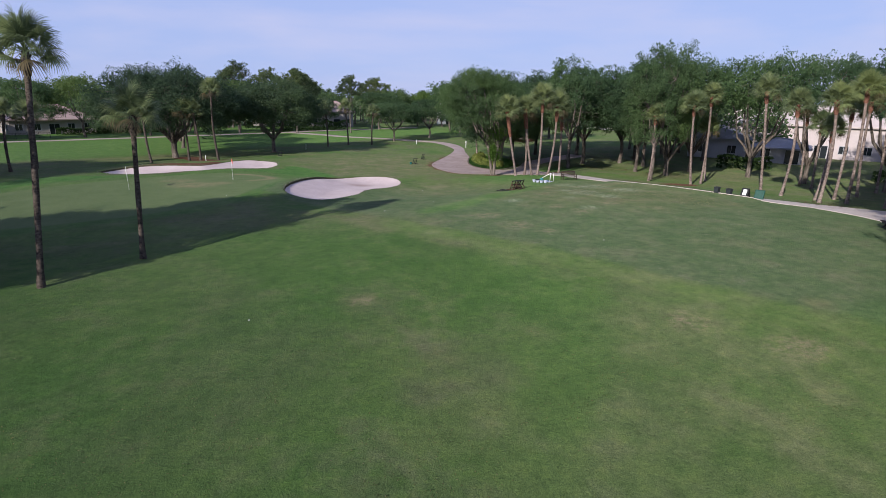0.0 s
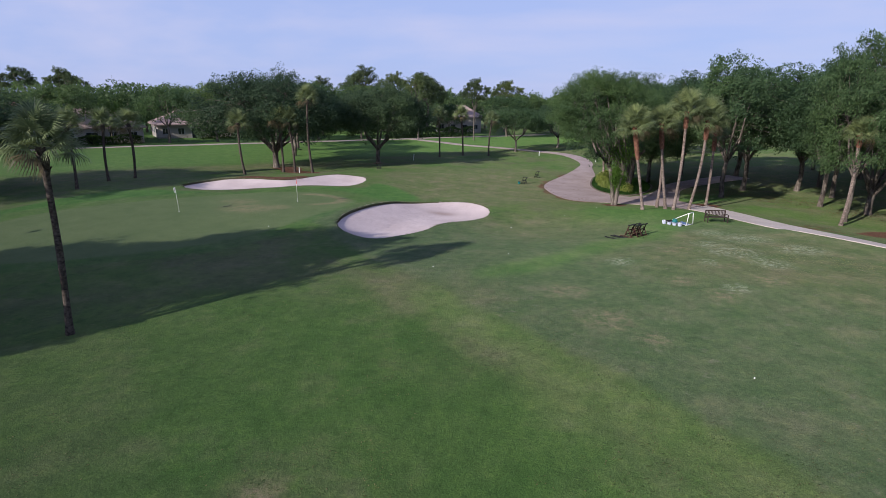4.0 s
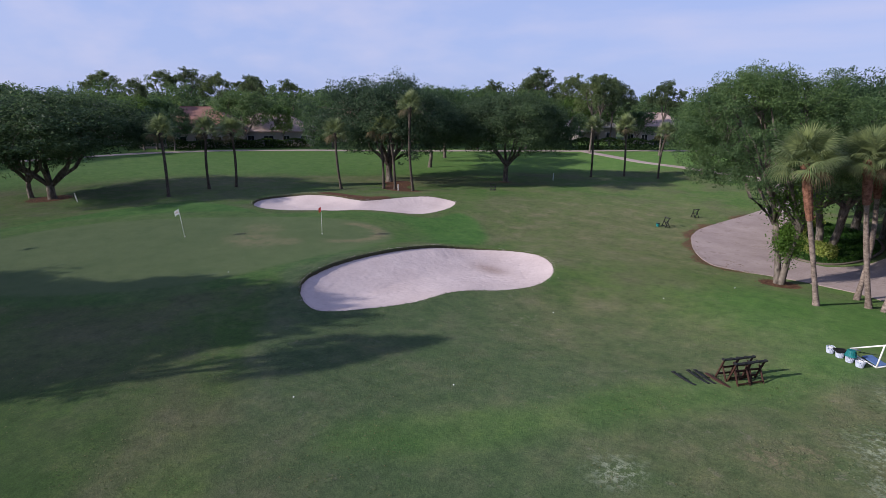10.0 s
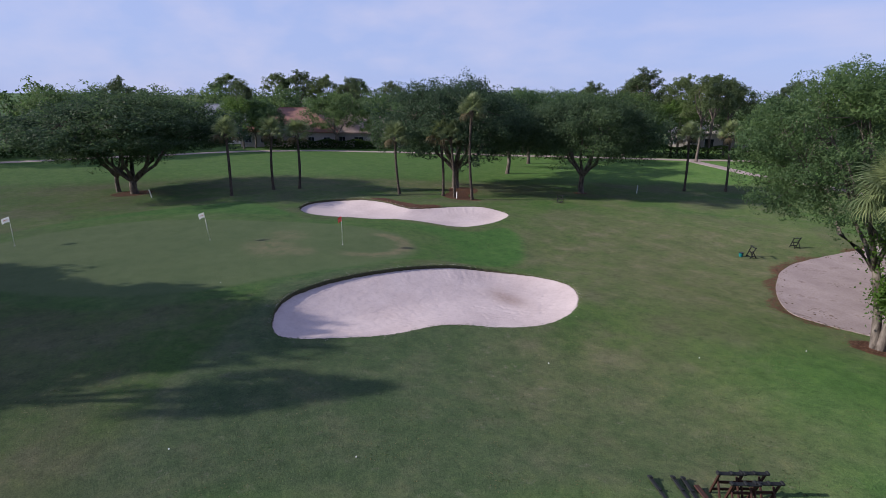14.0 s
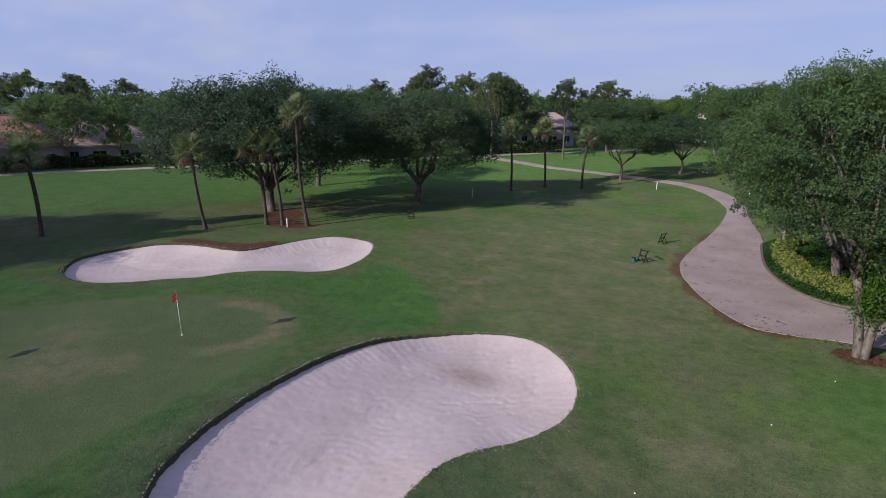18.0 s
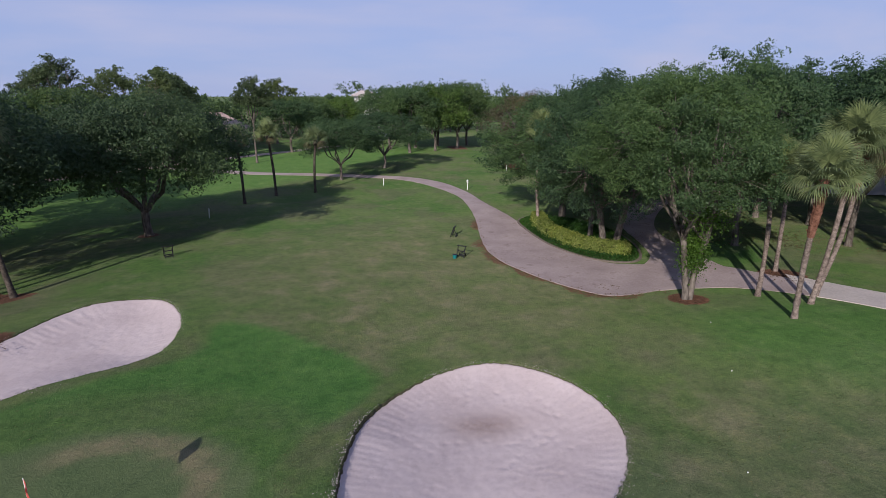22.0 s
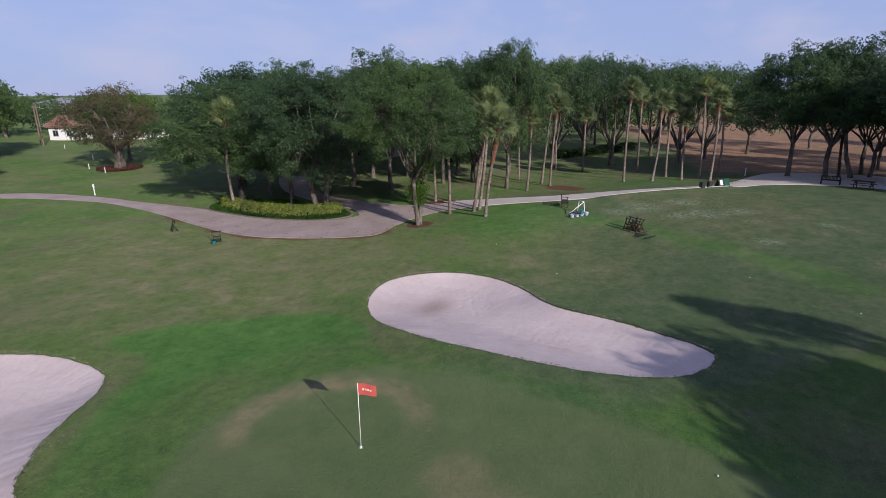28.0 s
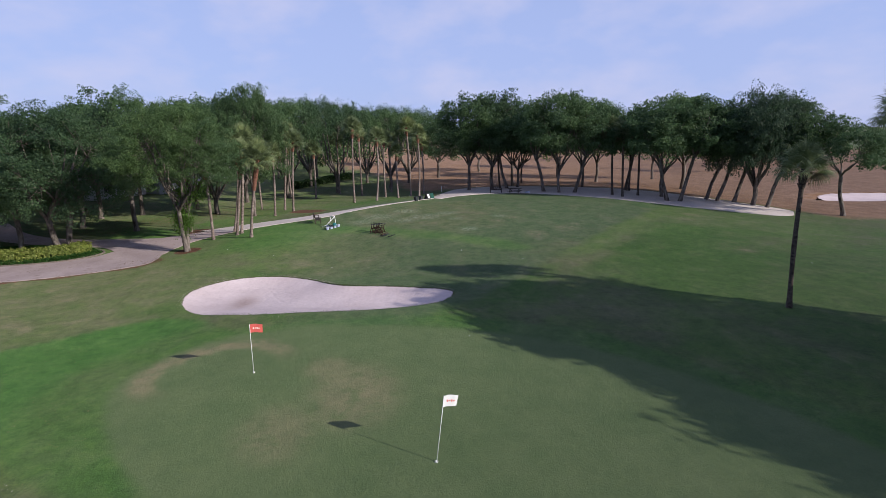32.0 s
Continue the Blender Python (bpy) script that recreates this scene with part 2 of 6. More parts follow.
def path_material(name, a, bcol, stain):
    m, n, l, b = nodes_of(name, 0.88, 0.2)
    c1 = noise_node(n, l, 0.45, 6)
    c2 = noise_node(n, l, 7.0, 5, rough=0.75)
    c = ramp(n, l, c1, [(0.3, a), (0.7, bcol)])
    spots = ramp(n, l, noise_node(n, l, 0.9, 7, rough=0.7), [(0.56, (0, 0, 0)), (0.72, (0.8, 0.8, 0.8))])
    c = mixc(n, l, spots, c, stain)
    c = mixc(n, l, 0.5, c, ramp(n, l, c2, [(0.3, (0.65, 0.63, 0.6)), (0.55, (1, 1, 1)), (0.8, (1.15, 1.15, 1.15))]), "MULTIPLY")
    l.new(c, b.inputs["Base Color"])
    bump(n, l, b, c2, 0.35, 0.02)
    return m


def leaf_material(name, dark, mid, lite, rough=0.55, through_light=0.52):
    """Leaves: the colour varies from leaf to leaf and from plant to plant."""
    m, n, l, b = nodes_of(name, rough, 0.32)
    g = n.new("ShaderNodeNewGeometry")
    o = n.new("ShaderNodeObjectInfo")
    near = [tuple(0.5 * a + 0.5 * b for a, b in zip(e, mid)) for e in (dark, lite)]
    c = ramp(n, l, g.outputs["Random Per Island"], [(0.0, near[0]), (0.55, mid), (1.0, near[1])])
    c2 = ramp(n, l, noise_node(n, l, 0.5, 3), [(0.3, (0.70, 0.72, 0.68)), (0.7, (1.25, 1.22, 1.1))])
    c = mixc(n, l, 0.8, c, c2, "MULTIPLY")
    c = mixc(n, l, 0.7, c, ramp(n, l, noise_node(n, l, 0.07, 2), [(0.36, (0.72, 0.78, 0.80)), (0.5, (1, 1, 1)), (0.64, (1.35, 1.28, 1.0))]), "MULTIPLY")
    c = mixc(n, l, 0.7, c, ramp(n, l, o.outputs["Random"], [(0.0, (0.78, 0.80, 0.85)), (0.5, (1, 1, 1)), (1.0, (1.14, 1.08, 0.95))]), "MULTIPLY")
    l.new(c, b.inputs["Base Color"])
    t = n.new("ShaderNodeBsdfTranslucent")
    l.new(c, t.inputs[0])
    s = n.new("ShaderNodeMixShader")
    s.inputs[0].default_value = through_light
    l.new(b.outputs[0], s.inputs[1])
    l.new(t.outputs[0], s.inputs[2])
    l.new(s.outputs[0], n["Material Output"].inputs[0])
    return m


def bark_material(name, dark, lite, stretch=6.0, rings=0.0):
    m, n, l, b = nodes_of(name, 0.9, 0.15)
    g = n.new("ShaderNodeNewGeometry")
    mp = n.new("ShaderNodeMapping")
    mp.inputs["Scale"].default_value = (stretch, stretch, stretch * (1.3 if rings else 0.25))
    l.new(g.outputs["Position"], mp.inputs[0])
    f = noise_node(n, l, 1.0, 6, mp.outputs[0], 0.7)
    f2 = noise_node(n, l, 0.8, 4)
    c = ramp(n, l, f, [(0.36, dark), (0.64, lite)])
    c = mixc(n, l, 0.6, c, ramp(n, l, f2, [(0.35, (0.6, 0.58, 0.55)), (0.65, (1.2, 1.2, 1.2))]), "MULTIPLY")
    l.new(c, b.inputs["Base Color"])
    bump(n, l, b, f, 0.8, 0.06)
    return m


TURF = grass_material()
SAND = sand_material()
PATH = path_material("cart_path_concrete", (0.325, 0.255, 0.250), (0.47, 0.380, 0.368), (0.17, 0.115, 0.105))
SHELL = path_material("shell_path", (0.50, 0.435, 0.41), (0.64, 0.565, 0.53), (0.40, 0.33, 0.29))
SOIL = plain("dark_soil", (0.062, 0.060, 0.034), 0.95, 0, 0.4, 9.0)
KERB = plain("kerb_concrete", (0.150, 0.125, 0.105), 0.9)
OAK_LEAF = leaf_material("oak_leaves", (0.040, 0.080, 0.041), (0.079, 0.143, 0.066), (0.142, 0.213, 0.105))
LIVE_LEAF = leaf_material("live_oak_leaves", (0.035, 0.064, 0.039), (0.063, 0.110, 0.060), (0.118, 0.172, 0.100))
OAK_FRESH = leaf_material("fresh_oak_leaves", (0.037, 0.088, 0.015), (0.081, 0.169, 0.027), (0.138, 0.237, 0.050))
LIGHT_LEAF = leaf_material("pale_green_leaves", (0.048, 0.102, 0.026), (0.102, 0.180, 0.048), (0.168, 0.246, 0.074))
PINE_LEAF = leaf_material("pine_needles", (0.062, 0.098, 0.046), (0.115, 0.160, 0.078), (0.175, 0.220, 0.112))
WOOD_LEAF = leaf_material("woodland_leaves", (0.056, 0.106, 0.044), (0.106, 0.175, 0.069), (0.188, 0.247, 0.106))
FIG_LEAF = leaf_material("reddish_leaves", (0.072, 0.070, 0.038), (0.148, 0.130, 0.078), (0.22, 0.20, 0.12))
PALM_LEAF = leaf_material("palm_leaf", (0.092, 0.132, 0.064), (0.168, 0.216, 0.106), (0.265, 0.310, 0.165), 0.5, 0.3)
PALM_DEAD = leaf_material("dry_palm_leaf", (0.10, 0.082, 0.052), (0.160, 0.132, 0.085), (0.21, 0.175, 0.115))
SHRUB_LEAF = leaf_material("variegated_leaves", (0.085, 0.160, 0.035), (0.270, 0.330, 0.088), (0.560, 0.570, 0.230))
COVER_LEAF = leaf_material("ground_cover_leaves", (0.022, 0.070, 0.014), (0.042, 0.115, 0.022), (0.07, 0.16, 0.035))
HEDGE_LEAF = leaf_material("clipped_hedge_leaves", (0.027, 0.060, 0.018), (0.048, 0.093, 0.027), (0.083, 0.135, 0.045))
FLOWER = leaf_material("red_bedding", (0.06, 0.026, 0.026), (0.13, 0.055, 0.055), (0.21, 0.12, 0.10))
OAK_BARK = bark_material("oak_bark", (0.058, 0.047, 0.041), (0.220, 0.190, 0.168), 5.0)
PALM_BARK = bark_material("palm_trunk", (0.115, 0.088, 0.078), (0.32, 0.258, 0.232), 5.0, 1.0)
DARK_PALM_BARK = bark_material("dark_palm_trunk", (0.026, 0.020, 0.018), (0.135, 0.112, 0.096), 8.0, 1.0)
BOOT_BARK = bark_material("palm_boot", (0.115, 0.050, 0.035), (0.30, 0.150, 0.108), 5.0, 1.0)
DRY_LEAF = leaf_material("fallen_leaves", (0.09, 0.045, 0.03), (0.17, 0.10, 0.06), (0.28, 0.20, 0.13))
WEED = leaf_material("dark_weeds", (0.037, 0.068, 0.020), (0.065, 0.105, 0.031), (0.093, 0.136, 0.048))
TUFT = leaf_material("grass_blades", (0.050, 0.080, 0.020), (0.082, 0.110, 0.032), (0.140, 0.150, 0.060))
FLECK = leaf_material("dry_flecks", (0.090, 0.090, 0.040), (0.170, 0.150, 0.075), (0.300, 0.270, 0.170))

# ---------------------------------------------------------------- the lie of the land
BUMPS = (0.08, -0.35, -0.56, 0.35, 0.03, -0.08, 0.27, 0.08, 0.51, -0.3, -0.44, -0.03, 0.69, -0.39, 0.48, 0.54, 0.1, -0.22,
         -0.3, 0.76, -0.06, -0.61, -0.04, -0.25, 0.04, 0.6, 1.05, 0.4, -0.58, -0.02, 0.91, 0.7, -0.13, -0.42, -0.17, 0.3)

HOLLOWS = (0.04, -0.03, -0, -0.08, -0.17, -0.06, 0.05, -0.03, 0.15, 0.08, -0.27, -0.15, -0.07, -0.19, -0.12, 0.09, 0.08, -0.02, -0.04, -0.08, -0.26, -0.16, 0.18, 0.08, 0.01, 0.02, -0.18, -0.23, 0.09, 0.02, 0.02, 0.06, -0.07, 0.06, 0.3, -0.25)


def sstep(a, b, v):
    v = np.clip((np.asarray(v, float) - a) / (b - a), 0, 1)
    return v * v * (3 - 2 * v)


def seg_dist(x, y, x0, y0, x1, y1):
    dx, dy = x1 - x0, y1 - y0
    u = np.clip(((x - x0) * dx + (y - y0) * dy) / (dx * dx + dy * dy), 0, 1)
    return np.hypot(x - x0 - u * dx, y - y0 - u * dy)


def land(x, y):
    """Height of the turf, without the bunkers' hollows. Numbers or arrays."""
    x, y = np.asarray(x, float), np.asarray(y, float)
    z = 0.4 + 0 * x
    for i, k in enumerate(BUMPS):
        z = z + k * np.exp(-((x + 62 - 20 * (i // 6)) ** 2 + (y - 10 - 20 * (i % 6)) ** 2) / 400.0)
    for i, k in enumerate(HOLLOWS):                                                       # finer swells round the near bunker
        z = z + k * np.exp(-((x + 18 - 5 * (i // 6)) ** 2 + (y - 43 - 5 * (i % 6)) ** 2) / 36.0)
    z = z + 0.25 * np.exp(-(seg_dist(x, y, -15.4, 48.5, -14.2, 58.5) / 2.6) ** 2)      # shoulder of the green
    z = z + 0.30 * np.exp(-(seg_dist(x, y, -38, 66.5, -28, 73.5) / 2.4) ** 2)          # bank behind the far bunker
    z = z - 0.26 * np.exp(-((x - 1) ** 2 + (y - 76) ** 2) / 130.0)                       # hollow by the cart path
    z = z - 0.50 * np.exp(-((x - 28) ** 2 + (y - 65) ** 2) / 110.0)                      # lawn behind the shell path
    z = z + 0.22 * np.exp(-(seg_dist(x, y, 17.2, 55.5, 25.6, 45.2) / 0.9) ** 2)          # edge of the tee above the shell path
    z = z + 0.05 * np.sin(x * 0.31 + 1.3) * np.sin(y * 0.27) * sstep(0, 20, y)
    return z


def gz(x, y):
    return float(land(x, y))


def spline(points, per=6, closed=True):
    """Catmull-Rom curve through the points."""
    p = np.array(points, float)
    k = len(p)
    out = []
    for i in range(k if closed else k - 1):
        a, b, c, d = (p[(i + j) % k] if closed else p[min(max(i + j, 0), k - 1)] for j in (-1, 0, 1, 2))
        for s in np.arange(per) / per:
            out.append(0.5 * (2 * b + (c - a) * s + (2 * a - 5 * b + 4 * c - d) * s * s + (3 * b - a - 3 * c + d) * s ** 3))
    if not closed:
        out.append(p[-1])
    return np.array(out)


def outline_dist(poly, x, y):
    """Signed distance to a closed outline (negative inside) and the nearest point on it."""
    x, y = np.asarray(x, float), np.asarray(y, float)
    best = np.full(x.shape, 1e9)
    nx, ny = np.zeros(x.shape), np.zeros(x.shape)
    inside = np.zeros(x.shape, bool)
    for (ax, ay), (bx, by) in zip(poly, np.roll(poly, -1, 0)):
        dx, dy = bx - ax, by - ay
        u = np.clip(((x - ax) * dx + (y - ay) * dy) / (dx * dx + dy * dy + 1e-12), 0, 1)
        px, py = ax + u * dx, ay + u * dy
        d = np.hypot(x - px, y - py)
        m = d < best
        best, nx, ny = np.where(m, d, best), np.where(m, px, nx), np.where(m, py, ny)
        cross = ((ay > y) != (by > y)) & (x < (bx - ax) * (y - ay) / (by - ay + 1e-12) + ax)
        inside ^= cross
    return np.where(inside, -best, best), nx, ny


BUNKER_A = spline([(-7.32, 54.50), (-6.20, 55.73), (-5.22, 57.72), (-5.36, 59.94), (-6.53, 61.90), (-8.46, 63.25), (-10.80, 62.90), (-12.71, 61.64), (-14.00, 60.04), (-14.70, 58.40), (-15.09, 56.97), (-15.29, 55.70), (-15.39, 54.50), (-15.49, 53.24), (-15.49, 51.79), (-15.30, 50.00), (-14.58, 47.96), (-12.93, 46.57), (-10.80, 46.24), (-9.29, 48.86), (-8.60, 50.69), (-8.37, 52.07), (-8.19, 52.99), (-7.87, 53.71)], 5)
BUNKER_B = spline([(-26.09, 64.60), (-23.04, 66.55), (-22.44, 69.14), (-23.00, 71.90), (-24.74, 74.22), (-27.97, 73.28), (-30.30, 68.80), (-31.08, 67.51), (-31.88, 67.34), (-32.90, 67.20), (-34.79, 67.19), (-37.52, 66.54), (-40.16, 64.60), (-40.52, 61.86), (-38.75, 59.72), (-36.50, 58.40), (-34.06, 58.08), (-31.82, 58.94), (-30.30, 60.20), (-29.33, 60.97), (-28.55, 61.57), (-28.04, 62.34), (-27.65, 63.07), (-27.04, 63.73)], 5)
BUNKER_C = spline([(26.54, -9.87), (30.53, -10.79), (34.54, -15.59), (36.16, -21.62), (36, -26), (31, -28), (27.6, -20), (26.11, -15.11)])
GREEN = spline([(-17.53, 51.28), (-17.54, 56.38), (-18.71, 59.43), (-22.07, 60.78), (-25.97, 59.54), (-29.66, 56.77), (-33.79, 52.66), (-37.33, 48.62), (-40.2, 43.04), (-38, 36), (-31, 33.5), (-24.26, 37.01), (-19.3, 43.1)])
APRON = spline([(-13.29, 63.7), (-14.88, 60.42), (-16.9, 57.39), (-16.65, 48.18), (-18.23, 41.03), (-24.26, 35.05), (-31, 31), (-40, 34), (-44.23, 43.04), (-44.19, 54.07), (-38.25, 56.72), (-31.65, 57.2), (-26.61, 63.08), (-21.44, 66.51), (-20.65, 70.02), (-16.3, 67.74)])
RANGE = spline([(46.17, 47.67), (45.68, 36.42), (39.59, 26.77), (33.68, 17.45), (28.69, 10.66), (22.33, 5.2), (17.97, 1.15), (13.5, -2), (9, -30), (30, -90), (200, -140), (420, -60), (420, 160), (168, 87.27), (77.38, 54.09)])
MOUND_BED = spline([(-42.96, 81.61), (-41.44, 83.62), (-38.9, 83.12), (-36.41, 79.59), (-34.39, 78.07), (-32.17, 77.77), (-32.31, 76.39), (-34.45, 75.36), (-37.46, 76.55), (-40.47, 79.6)])


def sheet(name, verts, faces, material, smooth=True):
    me = bpy.data.meshes.new(name)
    me.from_pydata(verts, [], faces)
    me.materials.append(material)
    if smooth:
        me.polygons.foreach_set("use_smooth", [True] * len(me.polygons))
    me.update()
    return me


def axis(lo, hi, step, far):
    core = list(np.arange(lo, hi + 1e-6, step))
    left, right, d = [lo], [core[-1]], step
    while left[-1] > -far:
        d *= 1.22
        left.append(left[-1] - d)
        right.append(right[-1] + d)
    return np.array(left[:0:-1] + core + right[1:])


def make_ground():
    xs, ys = axis(-62, 46, 0.45, 1800), axis(2, 122, 0.45, 1800)
    X, Y = np.meshgrid(xs, ys)
    drop = np.zeros(X.shape)
    for poly in (BUNKER_A, BUNKER_B, BUNKER_C):
        lo, hi = poly.min(0) - 2, poly.max(0) + 2
        box = (X > lo[0]) & (X < hi[0]) & (Y > lo[1]) & (Y < hi[1])
        d, px, py = outline_dist(poly, X[box], Y[box])
        near = np.abs(d) < 0.235
        bx, by, bd = X[box], Y[box], drop[box]
        out = np.stack([bx - px, by - py], -1) * np.sign(d + 1e-9)[:, None]
        out /= np.linalg.norm(out, axis=1)[:, None] + 1e-6
        bx[near], by[near] = (px + out[:, 0] * 0.15)[near], (py + out[:, 1] * 0.15)[near]
        bd[(d < 0) & ~near] = 2.5
        X[box], Y[box], drop[box] = bx, by, bd
    Z = land(X, Y) - drop
    ny, nx = X.shape
    verts = np.stack([X, Y, Z], -1).reshape(-1, 3)
    i = np.arange(ny * nx).reshape(ny, nx)
    faces = np.stack([i[:-1, :-1], i[:-1, 1:], i[1:, 1:], i[1:, :-1]], -1).reshape(-1, 4)
    me = sheet("ground", verts.tolist(), faces.tolist(), TURF)
    paint_zones(me, verts[:, 0], verts[:, 1])
    ob = new("ground", me)
    tagged(ob, "mown golf course turf with worn and dry patches", "grass", kind="structure")


def paint_zones(me, x, y):
    """Marks which kind of turf grows where."""
    dg = outline_dist(GREEN, x, y)[0]
    da = outline_dist(APRON, x, y)[0]
    dr = outline_dist(RANGE, x, y)[0]
    dm = outline_dist(MOUND_BED, x, y)[0]
    wob = 0.5 * np.sin(x * 0.9 + y * 0.4) + 0.4 * np.sin(y * 1.3 - x * 0.5)
    green = sstep(0.22, -0.22, dg)
    lush = sstep(0.3, -0.3, da + wob * 0.18) * (0.95 - 0.5 * sstep(3.6, 1.8, dg))
    lush = np.maximum(lush, 0.6 * sstep(9, 2, np.hypot(x - 8, (y - 62) * 1.0) + wob))
    edge = 0.644 * x + 0.765 * y - 25.7                       # runs along the foot of the practice tee
    deep = 0.8 * sstep(-2.0, -3.6, edge + 0.5 * wob) * sstep(-14, -6, edge + 0.8 * wob) * sstep(-14, -5, x + 0.3 * wob) * sstep(10, 3, x)
    lush = np.maximum(lush, 0.40 * sstep(7, 2, np.hypot(x - 20, (y - 17) * 1.2) + wob))
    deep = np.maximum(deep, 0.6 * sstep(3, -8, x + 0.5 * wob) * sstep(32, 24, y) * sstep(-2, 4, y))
    afar = np.maximum(sstep(-58, -66, x - 0.35 * (y - 70)) * sstep(150, 120, y), sstep(87, 93, 0.622 * y - 0.783 * x + wob) * sstep(190, 150, y))
    worn = 0.95 * sstep(1.15, 0.45, np.hypot((x + 8) / 17, (y - 77) / 17))
    worn = np.maximum(worn, 0.7 * sstep(1.2, 0.5, np.hypot((x - 2) / 9, (y - 55) / 6)))
    worn = np.maximum(worn, 0.85 * sstep(1.2, 0.6, np.hypot((x - 16) / 6, (y - 15) / 5)))
    worn = np.maximum(worn, 0.6 * sstep(2, 9, x + wob) * sstep(25, 17, y + 0.35 * (x - 10)))
    worn = np.maximum(worn, 0.85 * sstep(1.2, 0.5, np.hypot((x + 32.5) / 5.0, (y - 67.3) / 1.1) + 0.2 * wob))
    worn = np.maximum(worn, 0.6 * sstep(1.3, 0.5, np.hypot((x + 4) / 5, (y - 35) / 4)))
    for sx, sy, sr in ((-3.3, 21.7, 0.9), (0.6, 16.8, 1.0), (4.2, 18.6, 1.2), (10.5, 19.8, 1.2), (-5.2, 32.4, 1.5), (16.0, 21.4, 0.8), (8.6, 46.4, 1.2), (10.6, 44.5, 1.2), (11.3, 47.6, 1.6), (11.9, 48.4, 1.8), (9.3, 46.8, 1.2), (10.8, 43.7, 1.4), (14.5, 42.0, 2.2), (9.9, 19.9, 1.3), (13.4, 17.8, 1.6), (-5.1, 32.6, 1.8)):
        worn = np.maximum(worn, 0.9 * sstep(1.3, 0.3, np.hypot(x - sx, (y - sy) * 1.3) / sr + 0.4 * wob))
    worn = np.maximum(worn, 0.8 * sstep(1.25, 0.5, np.hypot((x - 15) / 11, (y - 47) / 9) + 0.15 * wob))
    worn = np.maximum(worn, 0.5 * sstep(26, 40, x + 0.5 * (y - 60)) * sstep(115, 100, y))
    tee = sstep(-0.2, 0.6, edge + 0.25 * wob) * sstep(60, 53, y - 0.1 * x + wob) * sstep(0, 8, y - 8 + 0.2 * x) * sstep(40, 34, x + 0.7 * (y - 40))
    # paler longer grass at the tee foot; the sunlit bank is put into its colour
    band = sstep(-2.2, -1.7, edge + 0.15 * wob) * sstep(0.35, -0.1, edge + 0.15 * wob) * sstep(-5.5, -2.5, x) * sstep(24, 14, x)
    worn = np.maximum(worn * (1 - band), 0.6 * sstep(6, 2, seg_dist(x, y, -64, 58, -38, 88) + wob))
    # the same strip lightened through the worn mask too, though not worn
    worn = np.maximum(worn, 0.65 * band)
    ring = np.hypot(x + 21.9, y - 57.0)
    burn = 0.9 * sstep(0.75, 0.25, np.abs(ring - 2.9)) * sstep(-1.5, 1.0, (x + 21.9) * 0.8 + (y - 57.0) * 0.6)
    burn = np.maximum(burn, 0.6 * sstep(1.3, 0.5, np.hypot((x + 24.6) / 2.6, (y - 51.0) / 1.8)))
    burn = np.maximum(burn, 0.55 * sstep(1.3, 0.5, np.hypot((x + 22.4) / 1.2, (y - 52.3) / 1.0)))
    burn = np.maximum(burn, 0.5 * sstep(1.3, 0.5, np.hypot((x + 27.1) / 1.8, (y - 53.4) / 1.4)))
    worn = np.where(dg < 0.6, burn, worn)
    lush = lush * (1 - band)
    rangez = sstep(1.5, -1.5, dr + wob)
    mulch = np.zeros(x.shape)
    for tx, ty, tr in MULCHED:
        mulch = np.maximum(mulch, sstep(1.25, 0.7, np.hypot(x - tx, y - ty) / tr))
    mulch = np.maximum(mulch, sstep(0.5, -0.6, dm + 0.5 * wob))
    for a, b in zip(PATH_EDGE, PATH_EDGE[1:]):
        mulch = np.maximum(mulch, 0.56 * sstep(1.3, 0.2, seg_dist(x, y, *a, *b) + 0.9 * wob))
    mulch = np.maximum(mulch, 0.5 * sstep(1.2, 0.3, seg_dist(x, y, 19.5, 60.6, 23.2, 58.2) + 0.5 * wob))
    mulch = np.maximum(mulch, 0.75 * sstep(2.4, 0.8, seg_dist(x, y, 24.8, 59.9, 27.9, 63.0) + 0.5 * wob))
    # litter under the trees
    mulch = np.maximum(mulch, 0.22 * sstep(1.3, 0.6, np.hypot((x - 20) / 16, (y - 88) / 14)))
    for a, b in zip(BARE_BANK, BARE_BANK[1:]):
        mulch = np.maximum(mulch, 0.72 * sstep(1.5, 0.3, seg_dist(x, y, *a, *b) + 0.3 * wob))
    deep = np.maximum(deep, 0.75 * sstep(-1.6, -3.6, edge + 0.5 * wob) * sstep(2, -3, x) * sstep(-19, -12, x) * sstep(20, 25, y) * sstep(37, 32, y + 0.3 * wob))
    deep = deep * (1 - band) * (1 - green)
    bare, sanded = np.zeros(x.shape), np.zeros(x.shape)
    for sx, sy, sr in BARE_SPOTS:
        bare = np.maximum(bare, sstep(1.3, 0.3, np.hypot(x - sx, (y - sy) * 1.1) / sr + 0.25 * wob))
    for sx, sy, sr in SANDED_SPOTS:
        sanded = np.maximum(sanded, sstep(1.4, 0.3, np.hypot(x - sx, (y - sy) * 0.9) / sr + 0.25 * wob))
    ribbon = np.zeros(x.shape)
    for a, b in zip(RIBBON, RIBBON[1:]):
        ribbon = np.maximum(ribbon, sstep(1.9, 0.3, seg_dist(x, y, *a, *b) + 0.4 * wob))
    ribbon = np.maximum(ribbon, 0.45 * sstep(-1.7, -2.6, edge + 0.2 * wob) * sstep(1, 6, x + wob) * sstep(28, 20, x) * sstep(2, 8, y))
    ribbon = np.maximum(ribbon, 1.6 * afar)                    # greener far fairway, brightened in colour for light shining through low-seen grass blades
